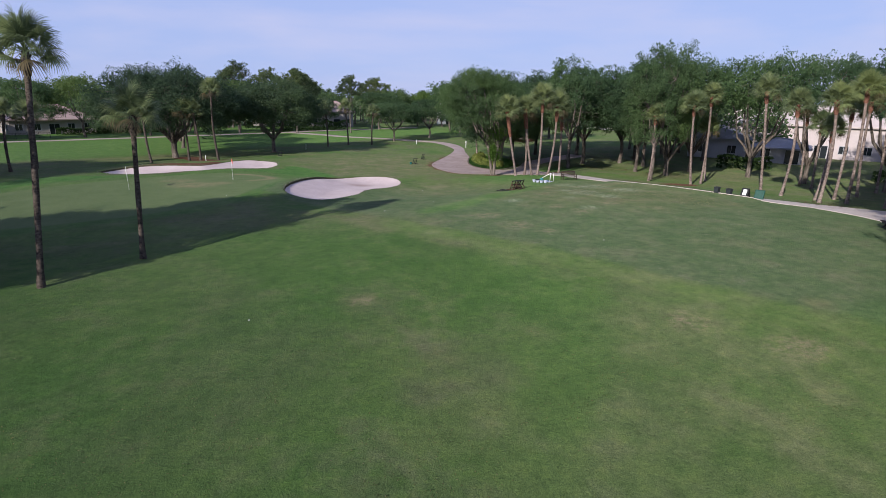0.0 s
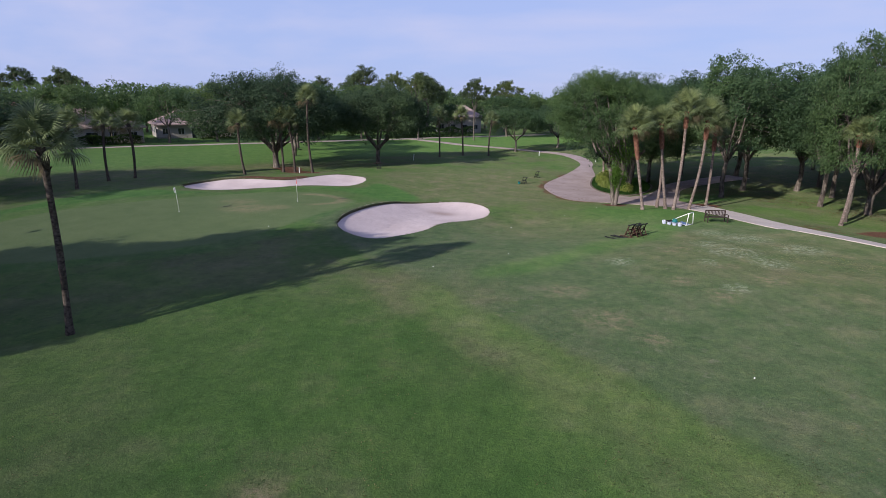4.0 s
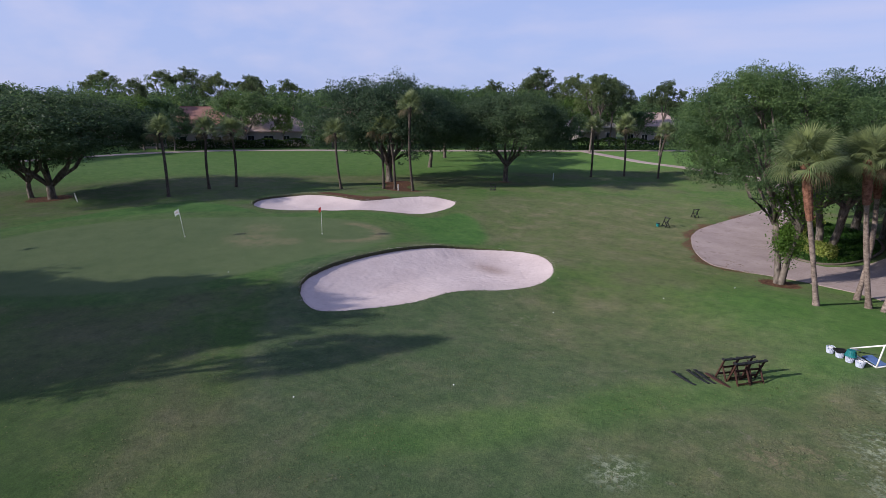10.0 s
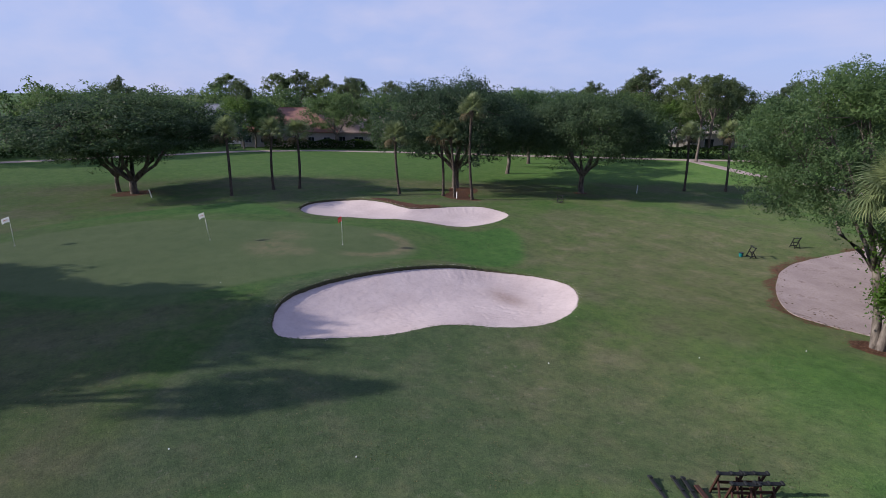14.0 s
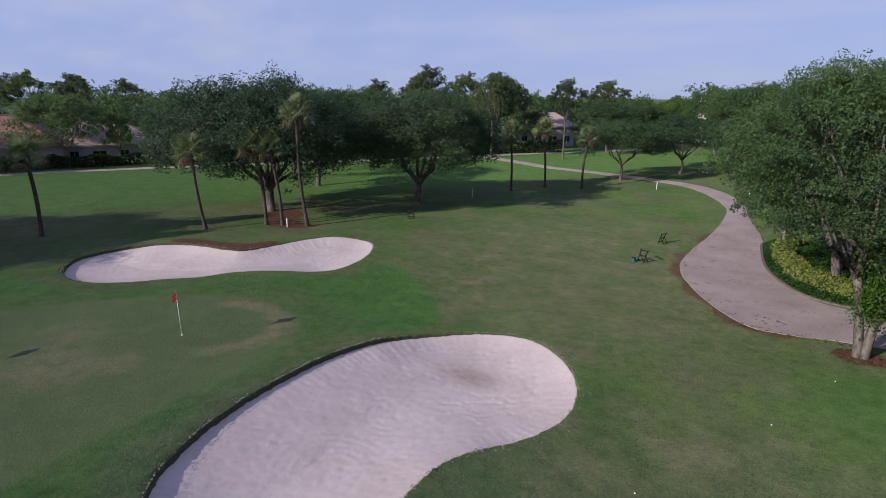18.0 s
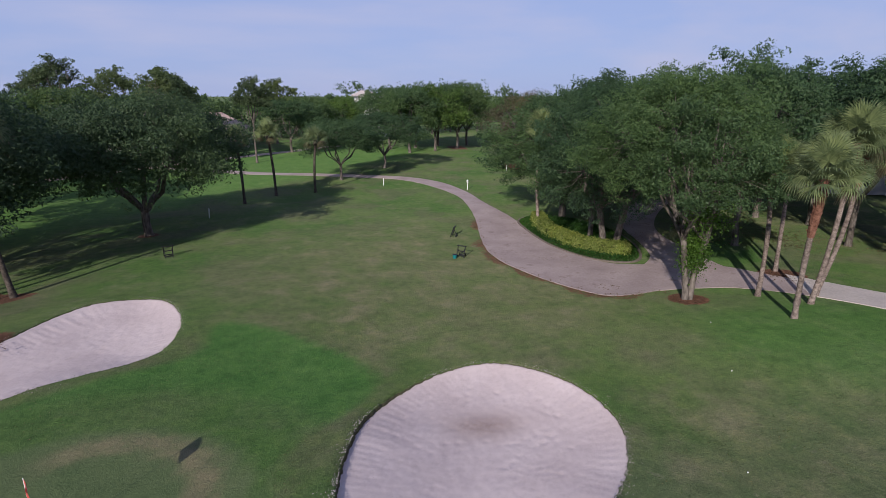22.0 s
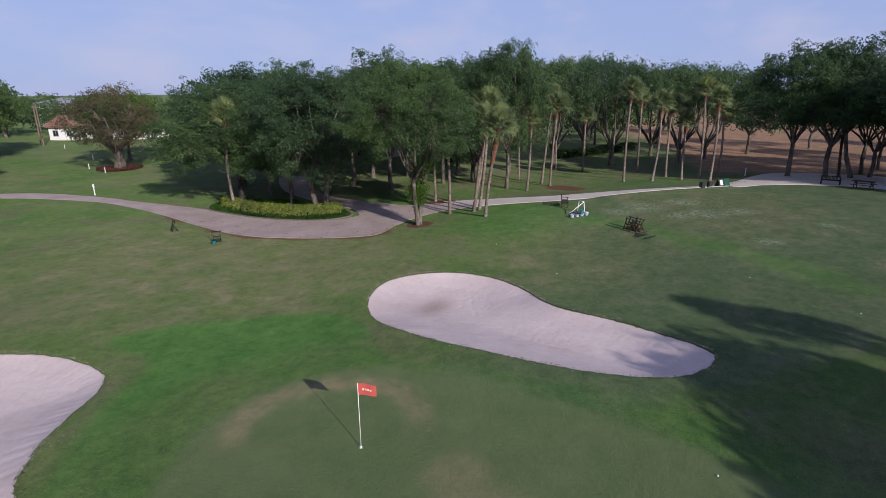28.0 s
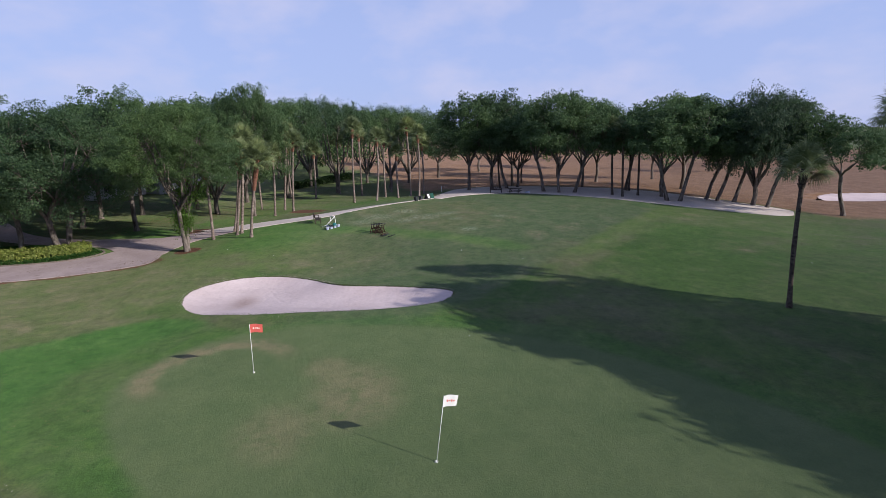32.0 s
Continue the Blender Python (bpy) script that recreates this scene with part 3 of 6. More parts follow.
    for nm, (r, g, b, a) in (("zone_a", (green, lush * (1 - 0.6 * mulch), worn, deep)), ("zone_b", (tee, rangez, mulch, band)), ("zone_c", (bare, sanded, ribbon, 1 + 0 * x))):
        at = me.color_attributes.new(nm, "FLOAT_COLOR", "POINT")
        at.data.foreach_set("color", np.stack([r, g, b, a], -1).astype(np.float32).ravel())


BARE_SPOTS = ((8.69, 46.36, 1.1), (10.61, 43.28, 1.2), (12.37, 40.89, 1.3), (8.32, 39.82, 0.7), (2.96, 37.29, 1.2), (4.92, 34.14, 1.3), (6.68, 32.73, 0.9), (9.99, 38.27, 1.0), (9.38, 47.35, 0.8), (10, 19.6, 1.1), (13.2, 17.6, 1.2), (-3.3, 21.7, 0.6))
SANDED_SPOTS = ((13.81, 51.56, 1.8), (11.99, 53.64, 1.2), (12.13, 47.15, 1.5), (11.33, 48.87, 1.2), (13.56, 44.68, 1.0), (10.24, 43.93, 0.7), (10.86, 39.36, 0.7), (5.6, 43.03, 0.7), (16.12, 48.94, 1.4))
RIBBON = ((-1.35, 39.65), (1.09, 41.92), (3.19, 45.35), (5.61, 48.56), (7.83, 51.76), (9.25, 55.42))
PATH_EDGE = ((-0.4, 92.4), (-1.8, 86.6), (-2.6, 81.5), (-1.9, 77.3), (-0.8, 74.1), (0.9, 70.9), (2.6, 70.3), (5.0, 70.6))
BARE_BANK = ((-37.16, 67.69), (-33.87, 67.42), (-31.21, 67.98), (-30.39, 69.7))
MULCHED = ((5.73, 68.88, 1.2), (-59.38, 47.9, 2.2), (-29.99, 92.12, 0.9), (14.41, 71.05, 1.5), (16.51, 125, 2.6),
           (14.36, 159.9, 2.0))
make_ground()


def make_bunker(name, poly, depth, lip, label, step=0.085, damp_at=(0, 0), arcs=(), groove=0.006, walked=()):
    lo, hi = poly.min(0) - 0.4, poly.max(0) + 0.4
    xs, ys = np.arange(lo[0], hi[0], step), np.arange(lo[1], hi[1], step)
    X, Y = np.meshgrid(xs, ys)
    d, px, py = outline_dist(poly, X, Y)
    s = np.clip(-d, 0, None)
    # way along the edge, for the grooves that the rake leaves where it is pulled down from the lip
    nxt = np.roll(poly, -1, 0)
    leg = np.linalg.norm(nxt - poly, axis=1)
    start = np.concatenate([[0], np.cumsum(leg)[:-1]])
    k = np.argmin((px[..., None] - poly[:, 0]) ** 2 + (py[..., None] - poly[:, 1]) ** 2, axis=-1)
    tan = (nxt - np.roll(poly, 1, 0))[k]
    tan /= np.linalg.norm(tan, axis=-1)[..., None]
    run = start[k] + (px - poly[k, 0]) * tan[..., 0] + (py - poly[k, 1]) * tan[..., 1]
    deepen = 0.6 + 0.4 * np.sin(run * 0.37 + 1.0)
    flute = groove * (0.8 * np.sin(run * 6.0 + 2.2 * np.sin(run * 1.1)) + 0.8 * np.sin(run * 17.0 + 3 * np.sin(run * 0.9))) * deepen * sstep(0.05, 0.35, s) * sstep(1.8, 0.5, s)
    rake = 0.0015 * np.sin(s * 13 + 1.6 * np.sin(run * 0.8)) * sstep(1.6, 2.4, s)
    for ax, ay, r0, r1, a0, a1 in arcs:          # sweeps of the rake out in the middle
        rad, ang = np.hypot(X - ax, Y - ay), np.degrees(np.arctan2(Y - ay, X - ax)) % 360
        rake += 0.0042 * np.sin(rad * 21.0) * sstep(r0 - 0.2, r0 + 0.1, rad) * sstep(r1 + 0.2, r1 - 0.1, rad) * sstep(a0 - 15, a0, ang) * sstep(a1 + 15, a1, ang)
    steps = np.array([0.012 * noise.noise(Vector((a * 0.9, b * 0.9, 3.0))) + 0.009 * noise.noise(Vector((a * 3.1, b * 3.1, 9.0))) for a, b in zip(X.ravel(), Y.ravel())]).reshape(X.shape)
    prints = np.zeros(X.shape)
    rng = np.random.default_rng(len(poly))
    inner = np.flatnonzero((d < -0.5).ravel())
    for trail in range(14 + len(walked)):        # trails of footprints and scuffs
        j = rng.choice(inner)
        fx, fy, way = (X.ravel()[j], Y.ravel()[j], rng.uniform(0, 6.28)) if trail >= len(walked) else walked[trail]
        for q in range(rng.integers(3, 10)):
            fx, fy = fx + 0.45 * math.cos(way) + rng.uniform(-0.12, 0.12), fy + 0.45 * math.sin(way) + rng.uniform(-0.12, 0.12)
            near = (np.abs(X - fx) < 0.6) & (np.abs(Y - fy) < 0.6)
            u = (X[near] - fx) * math.cos(way) + (Y[near] - fy) * math.sin(way)
            v = (Y[near] - fy) * math.cos(way) - (X[near] - fx) * math.sin(way)
            g = (u / 0.17) ** 2 + (v / 0.10) ** 2
            prints[near] += (0.022 if trail >= len(walked) else 0.028) * rng.uniform(0.3, 1.2) * (0.55 * g - 1) * np.exp(-g)
    shady = sstep(-0.2, 0.9, -(px - poly[:, 0].mean()) / (np.ptp(poly[:, 0]) / 2))      # the undercut side towards the green
    Z = land(X, Y) - 0.055 * sstep(0.2, 0.0, d) - lip * shady * np.exp(-s / 0.8) * sstep(0.2, 0.0, d) - depth * (1 - np.exp(-s / 1.9)) + flute + rake + (steps + prints) * sstep(0.2, 1.2, s) - 0.6 * np.clip(d - 0.06, 0, 0.14) / 0.14
    i = np.arange(X.size).reshape(X.shape)
    keep = (d < 0.28)
    quad = keep[:-1, :-1] & keep[:-1, 1:] & keep[1:, 1:] & keep[1:, :-1]
    faces = np.stack([i[:-1, :-1], i[:-1, 1:], i[1:, 1:], i[1:, :-1]], -1)[quad]
    used, inv = np.unique(faces, return_inverse=True)
    verts = np.stack([X, Y, Z], -1).reshape(-1, 3)[used]
    me = sheet(name, verts.tolist(), inv.reshape(-1, 4).tolist(), SAND)
    damp = 0.75 * np.exp(-(((verts[:, 0] - damp_at[0]) / 1.5) ** 2 + ((verts[:, 1] - damp_at[1]) / 0.8) ** 2))
    me.color_attributes.new("stain", "FLOAT_COLOR", "POINT").data.foreach_set("color", np.repeat(damp[:, None], 4, 1).astype(np.float32).ravel())
    ob = new(name, me)
    tagged(ob, label, "bunker", kind="structure")


def make_lip(name, poly, label):
    """The rolled turf edge of a bunker, turned down into the sand."""
    p = spline(poly[::2], 12)
    t = np.roll(p, -1, 0) - np.roll(p, 1, 0)
    t /= np.linalg.norm(t, axis=1)[:, None]
    nrm = np.stack([t[:, 1], -t[:, 0]], -1)
    if outline_dist(poly, p[:1, 0] + nrm[:1, 0] * 0.3, p[:1, 1] + nrm[:1, 1] * 0.3)[0][0] < 0:
        nrm = -nrm
    run, k0 = np.arange(len(p)) * 0.17, len(poly)
    ragged = 0.022 * np.sin(run * 2.3) + 0.020 * np.sin(run * 5.1 + 1) + 0.016 * np.sin(run * 11.3 + 2) + np.random.default_rng(k0).normal(0, 0.012, len(p))
    rows = []
    for off, up, rag in ((-0.02, -0.40, 0.7), (-0.03, -0.14, 0.7), (0.0, -0.03, 0.7), (0.08, 0.005, 0.4), (0.28, 0.02, 0.1), (0.6, 0.02, 0), (0.95, 0.006, 0)):
        q = p + nrm * (off + rag * ragged)[:, None] if np.ndim(rag * ragged) else p + nrm * off
        rows.append(np.column_stack([q, land(q[:, 0], q[:, 1]) + up]))
    verts = np.concatenate(rows)
    k = len(p)
    faces = [(a * k + i, a * k + (i + 1) % k, (a + 1) * k + (i + 1) % k, (a + 1) * k + i) for a in range(len(rows) - 1) for i in range(k)]
    me = sheet(name, verts.tolist(), faces, TURF)
    me.materials.append(SOIL)
    me.polygons.foreach_set("material_index", (np.arange(len(faces)) < 2 * k).astype(np.int32))
    paint_zones(me, verts[:, 0], verts[:, 1])
    tagged(new(name, me), label, "grass", kind="structure")


make_lip("bunker_lip_1", BUNKER_A, "rolled turf lip round a pale sand bunker")
make_lip("bunker_lip_2", BUNKER_B, "rolled turf lip round a pale sand bunker")
make_bunker("sand_bunker_1", BUNKER_A, 0.75, 0.16, "kidney-shaped bunker of raked pale sand beside the green", damp_at=(-9.8, 59.5),
            arcs=((-11.2, 55.2, 0.5, 1.3, 140, 300), (-11.2, 51.6, 0.8, 2.0, 60, 200), (-8.6, 57.6, 0.5, 1.3, 200, 340)),
            walked=((-6.8, 59.7, 1.9), (-6.7, 59.0, 2.2), (-7.3, 58.6, 3.6), (-8.3, 58.0, 2.9), (-9.3, 58.2, 0.4)))
make_bunker("sand_bunker_2", BUNKER_B, 0.65, 0.16, "long two-lobed bunker of raked pale sand behind the green", groove=0.009)
make_bunker("sand_bunker_3", BUNKER_C, 0.4, 0.1, "pale sand bunker out on the dry practice range", 0.5)


def strip(name, left, right, material, label, rise=0.03, per=5, across=7):
    """A paved strip between two edges, draped over the land, with a crown and thin turned-down sides."""
    a, b = spline(left, per, False), spline(right, per, False)
    rows = []
    for (ax, ay), (bx, by) in zip(a, b):
        row = []
        for k in range(across + 1):
            u = k / across
            x, y = ax + (bx - ax) * u, ay + (by - ay) * u
            jit = 0.035 * math.sin(x * 3.1 + y * 2.3) if k in (0, across) else 0
            row.append((x + jit, y + jit, gz(x, y) + rise + 0.012 * math.sin(math.pi * u)))
        row.insert(0, (row[0][0] - (bx - ax) * 0.004, row[0][1], row[0][2] - 0.12))
        row.append((row[-1][0] + (bx - ax) * 0.004, row[-1][1], row[-1][2] - 0.12))
        rows.append(row)
    n = across + 3
    verts = [v for r in rows for v in r]
    faces = [(i * n + k, i * n + k + 1, i * n + n + k + 1, i * n + n + k) for i in range(len(rows) - 1) for k in range(n - 1)]
    ob = new(name, sheet(name, verts, faces, material, False))
    return tagged(ob, label, "path", kind="structure")


def ribbon(name, line, width, material, label, rise=0.03):
    c = spline(line, 5, False)
    t = np.gradient(c, axis=0)
    t /= np.linalg.norm(t, axis=1)[:, None]
    nrm = np.stack([-t[:, 1], t[:, 0]], -1) * width / 2
    return strip(name, (c + nrm).tolist(), (c - nrm).tolist(), material, label, rise, 1, 3)


strip("cart_path", [(-41.3, 137.4), (-26.9, 128.1), (-15.8, 124.3), (-6.1, 120.3), (-1.3, 113.8), (0.75, 106), (0.4, 99), (-0.6, 92.5), (-1.9, 86.6), (-2.6, 81.5), (-1.9, 77.4), (-0.7, 74.2), (1.0, 71.1), (2.7, 70.5),
                    (5.5, 70.9), (8.4, 70.4), (10.6, 69.0), (12.2, 66.6)],
      [(-40.1, 139.4), (-26, 130.2), (-15, 126.4), (-5.0, 122.3), (0.6, 116.2), (2.6, 108.5), (2.8, 101), (3.4, 93), (3.0, 87.5), (3.1, 83), (4.2, 79.3), (5.4, 77.3), (6.7, 76.6), (8.4, 76.2),
       (10.4, 75.3), (12.4, 74.0), (13.3, 72.2), (14.2, 70.2)], PATH, "winding concrete cart path with brown leaf stains")
strip("cart_path_branch", [(7.1, 75.92), (9.28, 78.2), (10.78, 82.21), (12.0, 86.6), (14.2, 91.0), (17.6, 95.4), (22.0, 99.6)],
      [(12.3, 73.56), (12.91, 77.62), (13.63, 82.57), (15.0, 86.2), (17.2, 89.6), (20.2, 93.2), (24.4, 97.2)], PATH,
      "shaded concrete path running under the oaks", 0.036)
strip("shell_path", [(12.2, 66.6), (14.0, 62.9), (17.99, 55.42), (22.05, 50.18), (25.78, 45.33), (29.01, 42.43)], [(14.6, 71.0), (17.0, 65.5), (20.5, 57.9), (24.1, 52.0), (28.0, 46.75), (32.21, 44.57)], SHELL,
      "straight pale shell path along the practice tee", 0.034)
strip("shell_yard", [(29.01, 42.43), (30.61, 37.56), (30.12, 32.66), (25.98, 26.86), (22.23, 20.52), (18.59, 15), (15.9, 10.23), (14.23, 6.36), (14.77, 4.29)],
      [(32.21, 44.57), (42.84, 41.19), (44.59, 35.42), (38.73, 26.8), (33.66, 17.78), (28.69, 11.3), (23.19, 6.54), (19.14, 3.25), (16.97, 2.74)], SHELL, "broad strip of pale shell under a row of trees", 0.038)
ribbon("far_cart_path", [(-97, 20), (-97.92, 40.06), (-97.09, 55.24), (-96.58, 70.46), (-91.2, 84.73), (-77.83, 100.67), (-62.39, 117.36), (-48.33, 131.2), (-41.29, 138.4), (-32.91, 148.1), (-22.98, 157.6), (-11.11, 170.5)], 2.4, PATH, "narrow concrete cart path across the far fairway")

# ---------------------------------------------------------------- building blocks


def part(name, bm, material, parent, label="", smooth=False):
    me = bpy.data.meshes.new(name)
    bm.to_mesh(me)
    bm.free()
    me.materials.append(material)
    if smooth:
        me.polygons.foreach_set("use_smooth", [True] * len(me.polygons))
    ob = new(name, me)
    ob.parent = parent
    if label:
        ob["label"] = label
    return ob


def piece(name, me, parent, m=None, label=""):
    ob = new(name, me)
    ob.parent = parent
    if m is not None:
        ob.matrix_basis = m
    if label:
        ob["label"] = label
    return ob


def thing(name, x, y, z=None, turn=0.0, label="", category="", group="", kind=""):
    ob = new(name)
    ob.empty_display_size = 0.2
    ob.matrix_basis = pose(x, y, gz(x, y) if z is None else z, 0, 0, turn)
    return tagged(ob, label, category, group, kind)


def box(bm, sx, sy, sz, m=Matrix(), bevel=0.0):
    """A box of that size about the origin of m, with its edges taken off."""
    made = bmesh.ops.create_cube(bm, size=1.0, matrix=m @ Matrix.Diagonal((sx, sy, sz, 1)))
    if bevel:
        edges = list({e for v in made["verts"] for e in v.link_edges})
        bmesh.ops.bevel(bm, geom=edges, offset=bevel, segments=1, affect="EDGES")
    return made


def bar(bm, a, b, w, d=None, bevel=0.0):
    """A squared bar from a to b."""
    a, b = Vector(a), Vector(b)
    q = (b - a).to_track_quat("Z", "Y").to_matrix().to_4x4()
    box(bm, w, d or w, (b - a).length, Matrix.Translation((a + b) / 2) @ q, bevel)


def rod(bm, a, b, r, r2=None, sides=8):
    a, b = Vector(a), Vector(b)
    q = (b - a).to_track_quat("Z", "Y").to_matrix().to_4x4()
    bmesh.ops.create_cone(bm, cap_ends=True, segments=sides, radius1=r, radius2=r if r2 is None else r2, depth=(b - a).length, matrix=Matrix.Translation((a + b) / 2) @ q)


def tube(verts, faces, pts, radii, sides=7):
    """Adds a bent, tapering tube to the lists."""
    base = len(verts)
    k = len(pts)
    for i, (p, r) in enumerate(zip(pts, radii)):
        t = (Vector(pts[min(i + 1, k - 1)]) - Vector(pts[max(i - 1, 0)])).normalized()
        u = t.orthogonal().normalized() if abs(t.z) < 0.8 else (Vector((1, 0, 0)) - t * t.x).normalized()
        v = t.cross(u)
        for j in range(sides):
            a = 2 * math.pi * j / sides
            verts.append(tuple(Vector(p) + (u * math.cos(a) + v * math.sin(a)) * r))
    for i in range(k - 1):
        for j in range(sides):
            a, b = base + i * sides + j, base + i * sides + (j + 1) % sides
            faces.append((a, b, b + sides, a + sides))
    faces.append(tuple(base + (k - 1) * sides + j for j in range(sides)))


def leaf_sheet(name, c, size, rng, material, up=0.5, slim=0.5, out=None, core=None, corners=4):
    """One mesh of many single leaves at the places c: pointed blades, bent ones of four corners or plain ones of three. out: the way each one faces."""
    n = len(c)
    nrm = rng.normal(size=(n, 3))
    nrm /= np.linalg.norm(nrm, axis=1)[:, None]
    if out is not None:
        nrm = nrm * 1.25 + out
    nrm[:, 2] += up
    nrm /= np.linalg.norm(nrm, axis=1)[:, None] + 1e-9
    u = np.cross(nrm, rng.normal(size=(n, 3)))
    u /= np.linalg.norm(u, axis=1)[:, None] + 1e-9
    v = np.cross(nrm, u)
    s = size * rng.uniform(0.6, 1.35, (n, 1))
    if core is not None:
        s = np.where(core[:, None], s * 1.55, s)
    p = np.stack([c - u * s * 0.5, c + v * s * slim * 0.5 + nrm * s * 0.08, c + u * s * 0.55, c - v * s * slim * 0.5 + nrm * s * 0.08], 1)
    if corners == 3:
        p = np.stack([c - u * s * 0.45 + v * s * slim * 0.5, c - u * s * 0.45 - v * s * slim * 0.5, c + u * s * 0.6], 1)
    k = p.shape[1]
    p = p.reshape(-1, 3)
    me = bpy.data.meshes.new(name)
    me.vertices.add(n * k)
    me.vertices.foreach_set("co", p.astype(np.float32).ravel())
    me.loops.add(n * k)
    me.loops.foreach_set("vertex_index", np.arange(n * k, dtype=np.int32))
    me.polygons.add(n)
    me.polygons.foreach_set("loop_start", np.arange(0, n * k, k, dtype=np.int32))
    me.materials.append(material)
    me.update(calc_edges=True)
    return me


# ---------------------------------------------------------------- trees


def crown_points(rng, clumps, radius, low, high, leaves, clump=0.27, flat=0.75, ragged=0.12):
    """Leaf places in clumps over a lobed dome. Returns clump centres, leaf places and outward ways."""
    mid, half = low + (high - low) * 0.38, (high - low) * 0.55
    cen = []
    tries = 0
    while len(cen) < clumps and tries < clumps * 40:
        tries += 1
        d = rng.normal(size=3)
        d /= np.linalg.norm(d)
        if d[2] < -0.55 or (d[2] < 0.0 and rng.uniform() < 0.4):
            continue
        r = rng.uniform(0.55, 1.0) ** 0.6
        r = r * (1.08 if rng.uniform() < 0.12 else 1.0)
        wob = 1 + 0.16 * math.sin(3 * math.atan2(d[1], d[0]) + clumps) + 0.10 * math.sin(5 * math.atan2(d[1], d[0]) + 2 * radius)
        p = np.array([d[0] * radius * r * wob, d[1] * radius * r * wob, mid + d[2] * r * (half if d[2] > 0 else half * 0.75) * (1 + 0.08 * wob)])
        if all(np.linalg.norm((p - q) / [1, 1, 0.8]) > radius * clump * 0.62 for q in cen):
            cen.append(p)
    cen = np.array(cen)
    tufts = 13
    per = leaves / (len(cen) * tufts)
    pts, outs, core = [], [], []
    mid_c = np.array([0, 0, mid - half * 0.3])
    for q in cen:
        big = radius * clump * rng.uniform(0.8, 1.2)
        squash = np.array([1, 1, flat * rng.uniform(0.8, 1.15)])
        away = (q - mid_c) / (np.linalg.norm(q - mid_c) + 1e-6)
        for _ in range(tufts):                       # sprigs over the clump, thicker on its outer side
            d = rng.normal(size=3) + away * 0.55
            d /= np.linalg.norm(d)
            t = q + d * big * rng.uniform(0.5, 1.0 + ragged) * squash
            k = max(3, int(per * 0.86 * rng.uniform(0.6, 1.4)))
            e = rng.normal(size=(k, 3)) + d * 0.5
            e /= np.linalg.norm(e, axis=1)[:, None]
            pts.append(t + e * big * 0.40 * rng.uniform(0.35, 1.0, (k, 1)) ** 0.6 * squash)
            outs.append(e * 0.55 + d * 0.45 + away * 0.25)
            core.append(np.zeros(k, bool))
        k = int(per * tufts * 0.14)                  # big shaded leaf groups inside
        d = rng.normal(size=(k, 3))
        d /= np.linalg.norm(d, axis=1)[:, None]
        pts.append(q + d * big * rng.uniform(0.1, 0.62, (k, 1)) * squash)
        outs.append(d * 0.6 + away * 0.3)
        core.append(np.ones(k, bool))
    return cen, np.concatenate(pts), np.concatenate(outs), np.concatenate(core)


